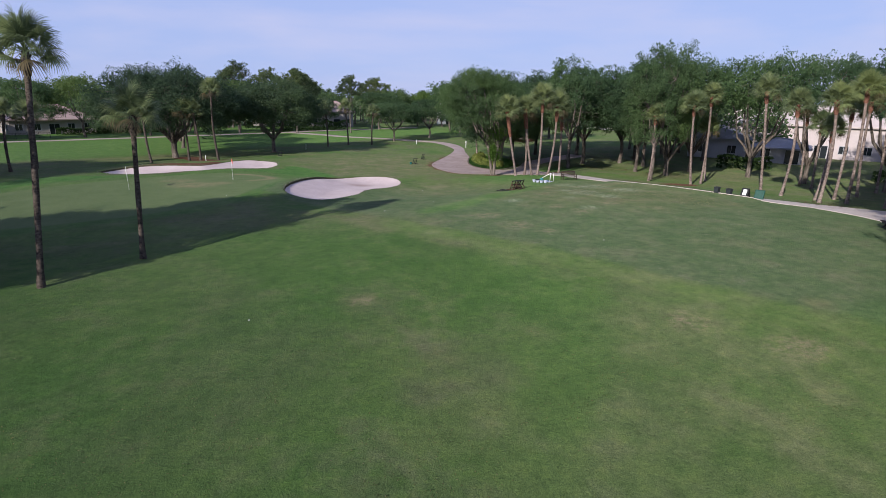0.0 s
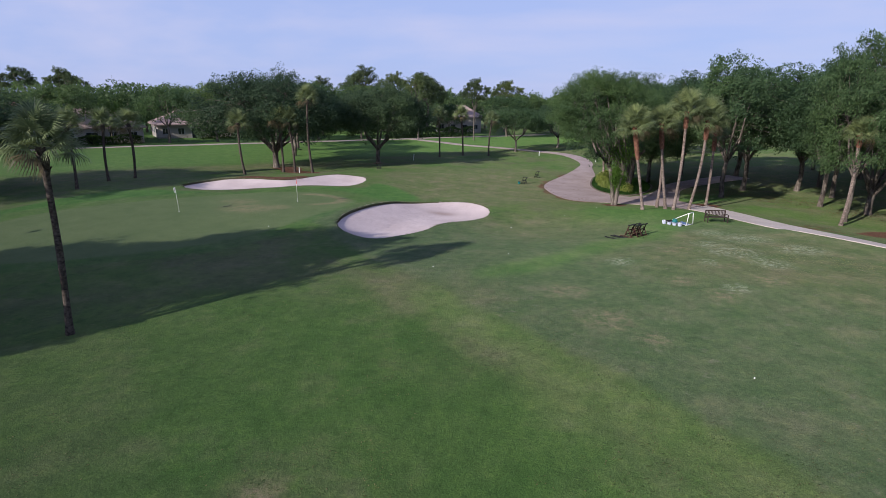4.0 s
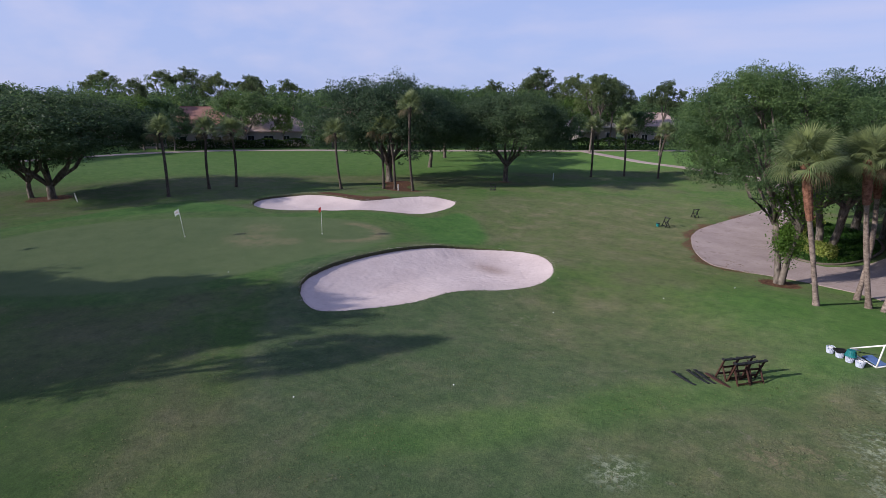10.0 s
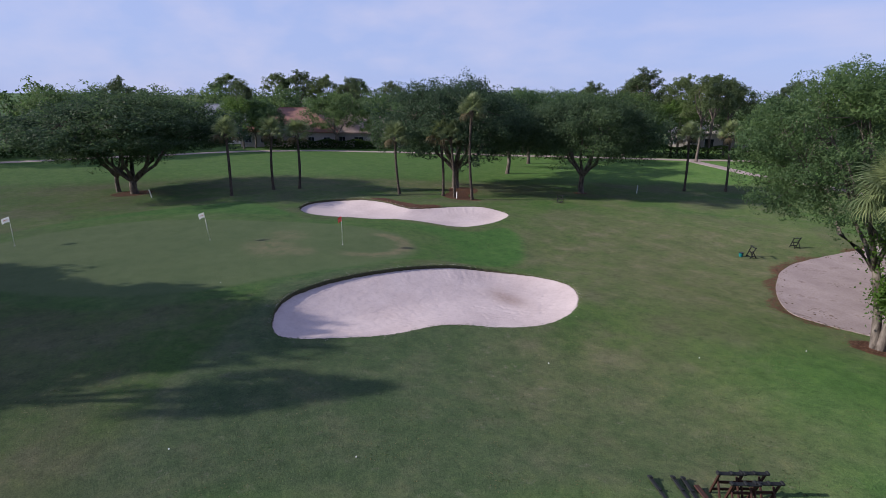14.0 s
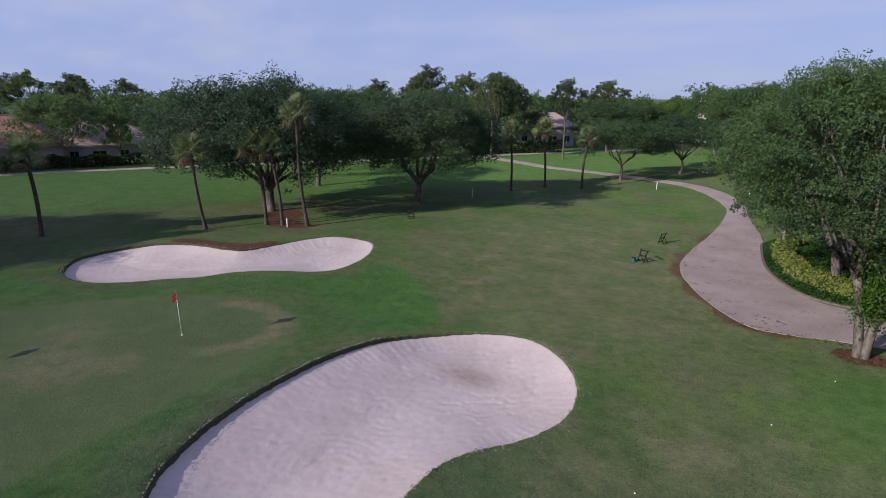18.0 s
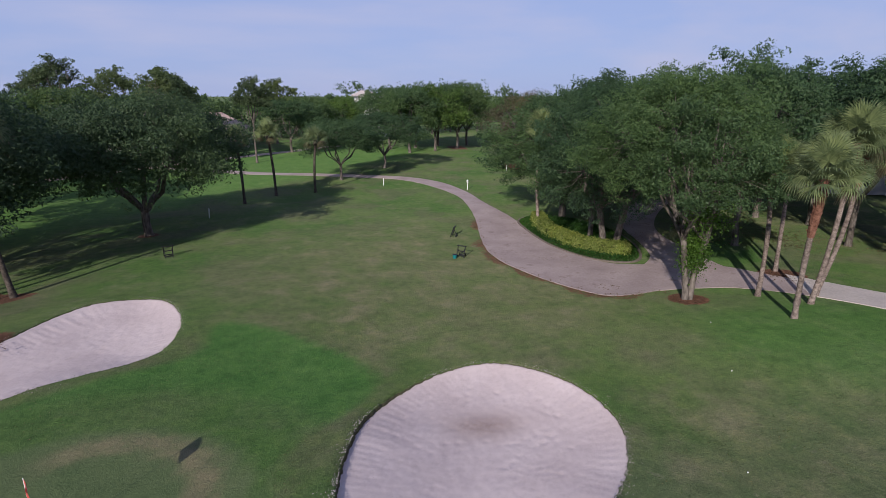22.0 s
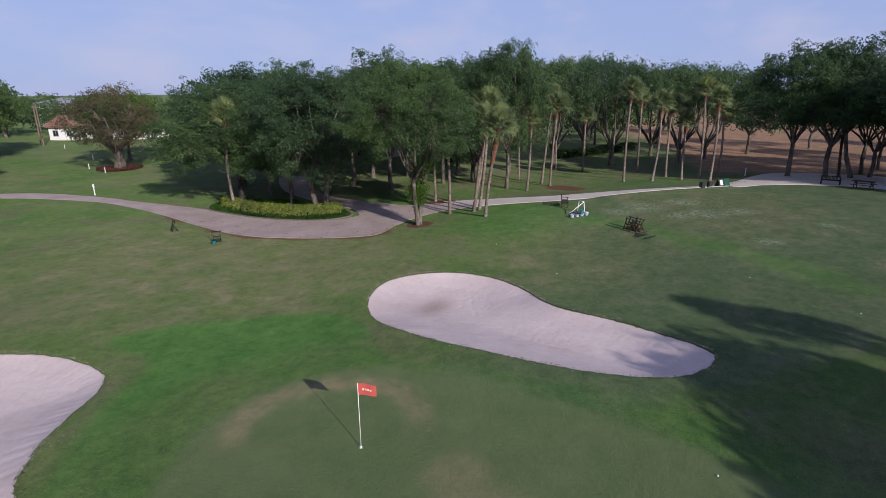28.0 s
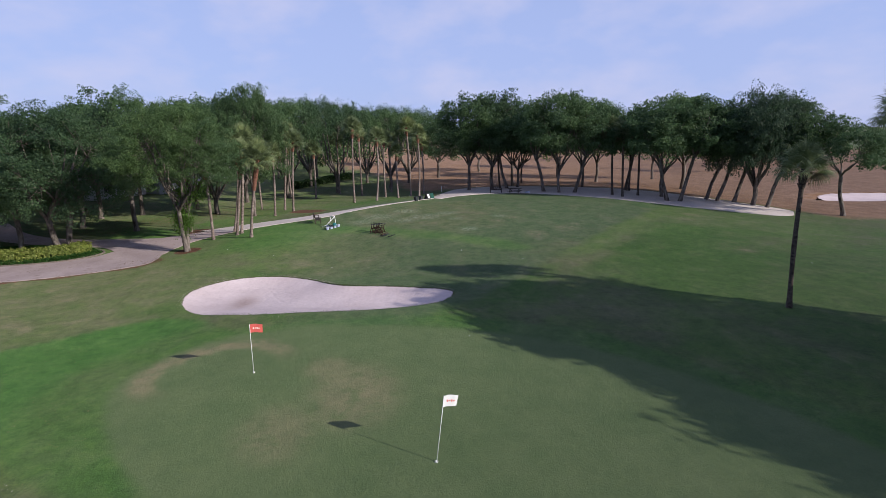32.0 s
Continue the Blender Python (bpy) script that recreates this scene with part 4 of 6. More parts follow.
def tree_meshes(kind, seed, height, radius, low, trunk, leaves, size, material, clumps=60, stems=1, limbs=6, fork=0.28, clump=0.27, lean=(0, 0), ragged=0.12, spread=(1.1, 3.5), stem_lean=1.6):
    """One broad tree: the meshes of its stems, each limb, the twigs and the leaves."""
    rng = np.random.default_rng(seed)
    cen, pts, outs, core = crown_points(rng, clumps, radius, low, height, leaves, clump, ragged=ragged)
    lx, ly = lean
    pts[:, :2] += np.stack([lx * np.clip(pts[:, 2] / height, 0, 1), ly * np.clip(pts[:, 2] / height, 0, 1)], -1)
    cen[:, 0] += lx * cen[:, 2] / height
    cen[:, 1] += ly * cen[:, 2] / height
    stem_mesh, limb_mesh = [], []
    tv, tf = [], []
    for s in range(stems):
        a0 = 2.4 + 2.9 * s
        ox, oy = (0.0, 0.0) if stems == 1 else (math.cos(a0) * trunk * spread[0], math.sin(a0) * trunk * spread[0])
        fz = height * fork * rng.uniform(0.85, 1.15)
        tip = Vector((ox * (1 if stems == 1 else spread[1]) + lx * fork * stem_lean, oy * (1 if stems == 1 else spread[1]) + ly * fork * stem_lean, fz))
        bend = Vector((rng.uniform(-0.2, 0.2), rng.uniform(-0.2, 0.2), 0))
        foot = Vector((ox, oy, -0.25))
        v, f = [], []
        tube(v, f, [foot, foot.lerp(tip, 0.05), foot.lerp(tip, 0.15), foot.lerp(tip, 0.5) + bend, foot.lerp(tip, 0.8) + bend * 0.5, tip],
             [trunk * 1.75, trunk * 1.35, trunk * 1.06, trunk * 0.92, trunk * 0.9, trunk * 0.8], 12)
        stem_mesh.append(sheet(kind + "_stem", v, f, OAK_BARK))
        ends = []
        for k in range(limbs):
            a = 2 * math.pi * (k + rng.uniform(-0.3, 0.3)) / limbs + s
            reach = radius * rng.uniform(0.35, 0.62)
            top = low + (height - low) * rng.uniform(0.35, 0.75)
            e = Vector((math.cos(a) * reach + lx * top / height, math.sin(a) * reach + ly * top / height, top))
            m1 = tip.lerp(e, 0.35) + Vector((math.cos(a), math.sin(a), -0.4)) * reach * 0.18
            m2 = tip.lerp(e, 0.7) + Vector((rng.uniform(-0.4, 0.4), rng.uniform(-0.4, 0.4), -0.1))
            r0 = trunk * rng.uniform(0.42, 0.6)
            v, f = [], []
            tube(v, f, [tip - Vector((0, 0, 0.35)), tip.lerp(m1, 0.5), m1, m2, e], [r0 * 1.25, r0, r0 * 0.85, r0 * 0.6, r0 * 0.3], 7)
            limb_mesh.append(sheet(kind + "_limb", v, f, OAK_BARK))
            ends.append((m1, m2, e, r0))
        for q in cen[s::stems]:
            q = Vector(q)
            m1, m2, e, r0 = min(ends, key=lambda w: min((w[1] - q).length, (w[2] - q).length))
            st = min((m1.lerp(m2, 0.5), m2, m2.lerp(e, 0.5), e), key=lambda w: (w - q).length)
            mid = st.lerp(q, 0.55) + Vector((rng.uniform(-0.3, 0.3), rng.uniform(-0.3, 0.3), rng.uniform(-0.35, 0.1)))
            tube(tv, tf, [st, mid, q], [r0 * 0.20, r0 * 0.12, 0.012], 4)
    return stem_mesh, limb_mesh, sheet(kind + "_twigs", tv, tf, OAK_BARK), leaf_sheet(kind + "_crown", pts, size, rng, material, 0.25, 0.6, outs, core, 3)


def stand(name, meshes, x, y, label, scale=(1, 1), turn=0.0, category="tree", group="", sink=0.0):
    """Puts a tree of these meshes on the ground."""
    t = thing(name, x, y, gz(x, y) - sink, turn, label, category, group)
    m = Matrix.Diagonal((scale[0], scale[0], scale[1], 1))
    for me in meshes[0]:
        piece("trunk", me, t, m)
    for me in meshes[1]:
        piece("limb", me, t, m)
    tagged(piece("crown_wood", meshes[2], t, m), kind="stuff")
    tagged(piece("crown", meshes[3], t, m), kind="stuff")
    return t


NEAR = [tree_meshes("oak", 11 + i, 13.5, 5.8, 2.4, 0.28, 60000, 0.145, OAK_LEAF, 150, stems, 7, 0.30, 0.195) for i, stems in enumerate((1, 2, 1))]
REAR = [tree_meshes("rear_oak", 15 + i, 13.5, 5.8, 4.0, 0.26, 34000, 0.19, OAK_LEAF, 130, 1, 7, 0.28, 0.20) for i in range(2)]
MAIN = tree_meshes("big_oak", 12, 13.5, 5.4, 6.0, 0.22, 120000, 0.106, OAK_LEAF, 185, 2, 6, 0.33, 0.185, (-3.2, 0.86), 0.28, (0.22, 17.0), 0.15)
BROAD = [tree_meshes("live_oak", 21 + i, 12.0, 8.0, (5.2, 3.2, 3.8)[i], (0.33, 0.40, 0.36)[i], 74000, 0.195, LIVE_LEAF, (150, 190, 185)[i], 1, 8, 0.18, 0.205) for i in range(3)]
SPREAD = [tree_meshes("spreading_oak", 25 + i, 12.0, 7.4, 6.6, 0.31, 21000, 0.20, OAK_LEAF, 82, 1, 7, 0.17, 0.18, ragged=0.3) for i in range(3)]
MID = [tree_meshes("mid_oak", 31 + i, 12.0, 6.0, 4.6, 0.21, 26000, 0.21, OAK_LEAF, 95, 1, 7, 0.24, 0.22) for i in range(3)]
FAR = [tree_meshes("far_oak", 31 + i, 12.0, 6.0, 3.4, 0.28, 13000, 0.29, (OAK_LEAF, LIGHT_LEAF, WOOD_LEAF)[i], 64, 1, 5, 0.26, 0.26) for i in range(3)]
LEANER = [tree_meshes("leaning_oak", 41 + i, 11.5, 4.4, 5.2, 0.22, 18000, 0.205, OAK_LEAF, 60, 1, 5, 0.42, 0.24, (2.0, 0.5)) for i in range(3)]
PINE = [tree_meshes("pine", 51 + i, 17.0, 4.0, (7.5, 10.0)[i], 0.24, 14000, 0.25, PINE_LEAF, (44, 30)[i], 1, 7, 0.55, 0.27, ragged=0.3) for i in range(2)]
FIG = tree_meshes("fig", 61, 11.5, 6.0, 2.6, 0.75, 20000, 0.18, FIG_LEAF, 70, 1, 8, 0.2, 0.24)
SHADER = [tree_meshes("tall_oak", 65 + i, 14.5, 5.8, 4.6, 0.34, 9000, 0.46, OAK_LEAF, 85, 1, 6, 0.3, 0.26) for i in range(2)]

# the oaks round the planted island; the first has two stems and a leafy base
main = stand("oak_tree", MAIN, 5.7, 68.95, "two-stemmed oak with leafy shoots round its trunk beside the path", (0.88, 0.95), 40)
rng0 = np.random.default_rng(5)
sh = rng0.normal(size=(4200, 3)) * [0.36, 0.36, 0.55] + [0.05, 0.0, 2.8]
sh = np.concatenate([sh, rng0.normal(size=(1500, 3)) * [0.7, 0.7, 0.6] + [-0.5, -0.6, 5.3]])
away = sh * [1, 1, 0] / (np.linalg.norm(sh[:, :2], axis=1)[:, None] + 0.1)
piece("undergrowth", leaf_sheet("shoots", sh, 0.135, rng0, OAK_FRESH, 0.3, 0.6, away), main, label="bright green shoots round the trunk")
for x, y, k, s, h, a in ((7.0, 80.4, 1, 0.98, 1.00, 20), (8.3, 92.1, 2, 1.2, 0.92, 130), (10.4, 89.9, 0, 0.92, 0.95, 250), (7.4, 84.4, 2, 0.80, 0.93, 330), (15.56, 99.23, 2, 1.15, 1.03, 70), (21.29, 86.78, 0, 1.1, 1.00, 300),
                         (27.57, 88.03, 2, 1.1, 1.06, 10), (17.4, 78.88, 0, 0.95, 1.10, 170), (26.51, 76.88, 2, 0.9, 1.03, 45), (30.0, 84.0, 0, 0.95, 1.08, 215), (22.96, 98.98, 0, 1.2, 1.08, 0),
                         (31.2, 92.0, 2, 1.0, 1.02, 90)):
    stand("oak_tree", NEAR[k] if x < 12 else REAR[k // 2], x, y, "dark green oak with grey bark among other oaks", (s, h), a, group="oaks round the planted island")
stand("tall_oak_tree", NEAR[0], 25.6, 68.2, "tall oak standing above the trees behind the path", (0.76, 1.23), 77)
for x, y, k, s, h, a in ((29.78, 74.19, 0, 1.05, 1.22, 0), (34.98, 78.77, 1, 0.95, 1.22, 60), (40.49, 73.26, 1, 0.95, 1.26, 120), (44.74, 67.87, 2, 0.9, 1.24, 220), (49.16, 60.54, 1, 0.95, 1.22, 310), (53.26, 51.59, 2, 0.95, 1.16, 15),
                         (61.84, 48.31, 0, 1.0, 1.12, 200), (63.72, 56.46, 0, 1.0, 1.15, 80), (59.92, 66.83, 2, 1.0, 1.32, 140)):
    stand("oak_tree", SPREAD[k], x, y, "spreading live oak with bare lower limbs on the lawn", (s, h), a, group="oaks behind the palms")
# single oaks over the fairway
stand("live_oak", BROAD[0], -59.07, 48.1, "wide live oak with two low stems over brown mulch", (1.31, 0.87), 30)
stand("live_oak", BROAD[2], -61.96, 46.89, "smaller live oak leaning out beside a wide one over brown mulch", (0.72, 0.78), 250)
stand("live_oak", BROAD[1], -41.76, 81.81, "big live oak behind the far bunker", (1.12, 1.07), 100)
stand("live_oak", BROAD[2], -29.99, 92.21, "round-headed live oak alone on the fairway", (0.95, 0.95), 200)
stand("oak_tree", MID[0], -12.49, 120.4, "small oak beside the far cart path", (0.95, 0.72), 0)
stand("oak_tree", MID[1], -5.14, 130.4, "small oak beside the far cart path", (1.0, 0.72), 90)
stand("fig_tree", FIG, 16.51, 125, "reddish-brown tree with a thick trunk in a flower bed", (1, 1), 0)
for i, (x, y) in enumerate(((2.44, 151.4), (8.27, 154.2), (13.98, 158.2), (5.41, 161.7), (11.11, 164.5), (17.87, 164.7), (-0.43, 159.6))):
    stand("oak_tree", FAR[i % 3], x, y, "oak in a dense domed grove on the fairway", (1.0, 1.12), i * 67, group="domed grove")
# the row along the shell yard
for i, (x, y, lx, ly, big) in enumerate(((40.24, 39.02, 0, 1, 2), (39.06, 35.57, 0, 0, 2), (38.84, 33.23, 0, 1, 0), (40.17, 31.35, 0, 0, 1), (31.8, 29.24, 0, 1, 0), (29.94, 27.64, 0, 0, 1), (29.61, 25.57, -1, -2, 0),
                                         (26.06, 14.75, 0, 1, 1), (22.92, 15.42, 0, 0, 0), (22.66, 13.98, -1, -2, 0), (24.66, 9.39, -1, -1, 0), (23.71, 8.42, -1, -1, 0), (23.19, 6.43, 0, 0, 0),
                                         (19.61, 4.36, -1, -1.4, 0), (14.67, -1.62, 0, 0.4, 0), (44.67, 31.29, 0, 1, 1), (53.26, 27.9, 0, 1, 1), (36.58, 22.15, 0, 0, 1), (31.55, 17.54, 0, 0, 0), (35.11, 7.24, 0, 0, 1), (49.78, 15.28, 0, 0, 1),
                                         (71.99, 41.87, 0, 0, 1), (67.53, 17.18, 0, 0, 1), (86.74, 31.13, 0, 0, 1), (60.03, 0.31, 0, 0, 1), (92.29, 4.04, 0, 0, 1), (112.39, 47.04, 0, 0, 1))):
    if big:
        stand("oak_tree", (REAR[i % 2] if big == 2 else (MID if i < 18 else FAR)[i % 3]), x, y, "oak with a bare forked trunk on open ground", (0.86 + 0.06 * (i % 4) + (0.1 if big == 2 else 0), 1.06 if big == 2 else (1.12, 0.98, 1.06, 0.92, 1.14)[i % 5]), i * 71, group="trees along the shell yard")
    else:
        stand("oak_tree", LEANER[i % 3], x, y, "slender leaning oak on pale shell", (1.0, (1.0, 1.1, 0.94, 1.06)[i % 4]), math.degrees(math.atan2(ly, lx)) if lx or ly else i * 50, group="trees along the shell yard")
stand("live_oak", BROAD[1], 21.05, 5.15, "broad oak with a forked trunk on pale shell", (0.74, 1.12), 160)
# tall oaks south-west of the green, whose shade lies over it
for i, (x, y, s, h) in enumerate(((-26.2, 21.0, 0.76, 0.93), (-30.4, 18.2, 0.80, 0.96), (-35.6, 16.8, 0.74, 0.83), (-40.9, 14.1, 0.80, 0.83), (-47.5, 9.1, 0.87, 0.82), (-53.6, 6.8, 0.95, 0.80), (-60, 6.6, 1.0, 0.82), (-69, 6.4, 1.0, 0.82),
                                  (-33.6, 11, 0.84, 1.0), (-41.2, 7, 0.86, 0.96), (-28.5, 15.5, 0.7, 0.95), (-27.0, 22.9, 0.72, 0.83), (-29.4, 21.8, 0.70, 0.85))):
    stand("oak_tree", SHADER[i % 2], x, y, "tall oak that shades the green", (s, h), i * 83, group="oaks south-west of the green")


# ---------------------------------------------------------------- palms
def frond_mesh(seed, droop):
    """A fan leaf: a stalk along +y, then many narrow folded blades round its end."""
    rng = np.random.default_rng(seed)
    verts, faces = [], []
    tube(verts, faces, [(0, 0, 0), (0, 0.6, 0.06), (0, 1.25, 0.02 - droop * 0.12)], [0.035, 0.026, 0.018], 4)
    hub = Vector((0, 1.25, 0.02 - droop * 0.12))
    n = 30
    for k in range(n):
        a = radians(-128 + 256 * k / (n - 1))
        ln = (1.22 - 0.30 * abs(a) / 2.2) * rng.uniform(0.92, 1.08)
        d = Vector((math.sin(a), math.cos(a), 0))
        side = Vector((math.cos(a), -math.sin(a), 0))
        fold = 0.10 * (1 if k % 2 else -1)
        base = len(verts)
        for u, w in ((0.06, 0.010), (0.45, 0.036), (0.75, 0.025)):
            sag = -droop * (0.12 * u + 0.62 * u ** 3) - 0.18 * abs(math.sin(a)) * u + 0.10 * math.cos(a) * u * (1 - u)
            c = hub + d * (ln * u * (1 - 0.10 * droop * u)) + Vector((0, 0, sag))
            verts.append(tuple(c - side * w + Vector((0, 0, fold * w))))
            verts.append(tuple(c + side * w - Vector((0, 0, fold * w))))
        sag = -droop * 0.86 - 0.24 * abs(math.sin(a)) - rng.uniform(0, 0.16)
        verts.append(tuple(hub + d * ln * (1 - 0.16 * droop) + Vector((0, 0, sag))))
        for j in (0, 2):
            faces.append((base + j, base + j + 1, base + j + 3, base + j + 2))
        faces.append((base + 4, base + 5, base + 6))
    return verts, faces


FRONDS = []
for i, dr in enumerate((0.15, 0.35, 0.6)):
    fv, ff = frond_mesh(70 + i, dr)
    FRONDS.append(sheet("palm_frond", fv, ff, PALM_LEAF, False))
fv, ff = frond_mesh(79, 1.1)
DEAD_FROND = sheet("dry_frond", fv, ff, PALM_DEAD, False)


def palm(x, y, lx, ly, h, seed, fronds=34, r=0.15, size=1.0, group="", label="", dead=1, boots=0.95, bark=None):
    rng = np.random.default_rng(seed)
    z = gz(x, y)
    t = thing("sabal_palm", x, y, z, 0, label or "slender cabbage palm with a grey trunk and reddish leaf bases", "palm tree", group)
    lx, ly = lx + 0.03 * h, ly - 0.014 * h
    bend = Vector((rng.uniform(-0.25, 0.25), rng.uniform(-0.25, 0.25), 0))

    def along(u):
        return Vector((lx * u, ly * u, h * u)) + bend * math.sin(math.pi * u)
    us = [0, 0.02, 0.06, 0.15, 0.3, 0.45, 0.6, 0.75, 0.9, 1.0]
    v, f = [], []
    tube(v, f, [along(u) - Vector((0, 0, 0.2 if u == 0 else 0)) for u in us], [r * (1.5, 1.35, 1.12, 1.0, 0.93, 1.02, 0.92, 0.9, 0.95, 0.95)[i] * rng.uniform(0.97, 1.03) for i in range(10)], 10)
    piece("trunk", sheet("palm_trunk", v, f, bark or PALM_BARK), t)
    v, f = [], []
    u0 = max(0.3, 1 - boots / h)
    bs = np.linspace(u0, 1.0, 8)
    tube(v, f, [along(u) + Vector((0, 0, 0.25 * (u - u0) / (1 - u0))) for u in bs], [r * (1.10 + 0.32 * math.sin(i * 0.45)) * (1.18 if boots > 1.1 else 1.0) * rng.uniform(0.92, 1.1) for i in range(8)], 9)
    for k in range(26):                     # old leaf bases
        u = u0 + (1 - u0) * (k + 0.5) / 26
        a = k * 2.4
        c = along(u)
        d = Vector((math.cos(a), math.sin(a), 0))
        tube(v, f, [c + d * r * 0.8, c + d * r * 1.75 + Vector((0, 0, 0.20))], [0.05, 0.022], 4)
    piece("boot", sheet("palm_leaf_bases", v, f, bark or BOOT_BARK, False), t, label="brown old leaf bases" if bark else "reddish-brown old leaf bases")
    top = along(1.0) + Vector((0, 0, 0.15))
    for k in range(fronds):
        q = k / (fronds - 1)
        el = 84 - 92 * q ** 0.9 + rng.uniform(-8, 8)
        az = k * 137.5 + rng.uniform(-12, 12)
        m = Matrix.Translation(top + Vector((0, 0, 0.25 * (1 - q)))) @ pose(0, 0, 0, el, 0, az) @ pose(0, 0, 0, 0, rng.uniform(-30, 30), 0) @ Matrix.Diagonal((*[size * rng.uniform(0.82, 1.1)] * 3, 1))
        dry = k >= fronds - dead
        piece("dry_frond" if dry else "frond", DEAD_FROND if dry else FRONDS[0 if q < 0.3 else 1 if q < 0.7 else 2], t, m)
    return t


PATH_PALMS = ((14.73, 71.93, -0.3, 0.2, 7.0), (9.64, 67.89, -0.6, 0.2, 7.3), (10.22, 65.76, -1.6, -1.3, 7.6), (10.88, 65.51, -0.3, -0.6, 8.6), (8.06, 63.78, -1.75, -1.5, 7.2), (12.34, 66.63, 0.2, -0.7, 8.0),
              (24.32, 65.32, -0.38, -0.13, 7.6), (32.95, 69.12, -0.72, 0.15, 6.4), (30.73, 65.49, -0.90, -0.87, 10.0), (28.87, 63.96, -1.34, -0.60, 8.8), (43.78, 67.21, -0.80, 0.18, 8.0), (42.62, 63.16, -0.46, 0.07, 7.2), (47.78, 60.05, -0.73, 0.20, 8.5), (32.82, 56.18, -1.50, -0.07, 9.9), (42.65, 55.89, -0.77, 0.32, 9.4), (33.06, 53.06, -0.33, -0.10, 8.5), (37.54, 51.94, -0.22, 0.19, 8.3), (46.15, 51.27, -0.40, 0.18, 8.0), (34.43, 50.02, 0.29, 0.24, 6.2), (36.07, 48.17, -0.28, 0.62, 9.7), (32.83, 47.05, -0.43, 0.20, 8.5), (38.01, 46.21, -0.07, 0.37, 7.4))
for i, p in enumerate(PATH_PALMS):
    palm(*p, 200 + i, 42, 0.13, (0.66, 0.74, 0.60, 0.70)[i % 4] * (1.18 if 0 < i < 6 else 1.0), "palms along the shell path", boots=(1.6, 1.5, 2.0, 1.2, 2.6, 1.5)[i] if i < 6 else 0.95)
for i, p in enumerate(((-49.29, 56.02, 0, 0, 6.5), (-50.82, 61.37, 0.1, 0.2, 6.3), (-49.84, 64.21, 0, 0, 6.2), (-40.17, 72.15, -0.3, -0.4, 6.3), (-36.85, 75.94, -0.3, -0.4, 6.7), (-35.43, 76.46, -0.4, -0.5, 6.5),
                       (-33.19, 77.17, -0.3, -0.3, 9.4), (-23.74, 105.35, -0.4, -0.1, 6.8), (-20.69, 110.23, -0.6, -0.2, 7.0), (-16.06, 111.38, 0.2, 0.1, 6.2))):
    palm(*p, 300 + i, 28, 0.15, 0.78, "palms over the fairway", "dark-trunked cabbage palm standing on the fairway", 3, 0.6, DARK_PALM_BARK)
palm(-18.46, 22.93, -0.3, 1.8, 10.2, 401, 34, 0.13, 0.76, "palms by the green", "tall cabbage palm with a dark trunk mottled by pale lichen", 2, 0.8, DARK_PALM_BARK)
palm(-16.3, 27.6, 0.35, -0.1, 7.4, 402, 34, 0.13, 0.70, "palms by the green", "tall cabbage palm with a dark trunk mottled by pale lichen", 2, 0.8, DARK_PALM_BARK)
palm(4.6, 89.3, -0.57, -0.25, 8.9, 403, 32, 0.15, 0.78, "", "cabbage palm rising from the planted island", 2, 1.2)
for i, p in enumerate(((39.62, 34.24, 0, 0.4, 9.0), (26.72, 21.25, 0.1, 0.3, 8.4), (25.42, 20.38, 0.1, 0.3, 7.8), (31.16, 17.12, 0.1, 0.3, 8.6), (26.59, 17.77, 0.1, 0.2, 8.2))):
    palm(*p, 410 + i, 24, 0.14, 0.85, "palms in the shell yard", "dark slender palm trunk among oaks on pale shell", 3, 0.6, DARK_PALM_BARK)


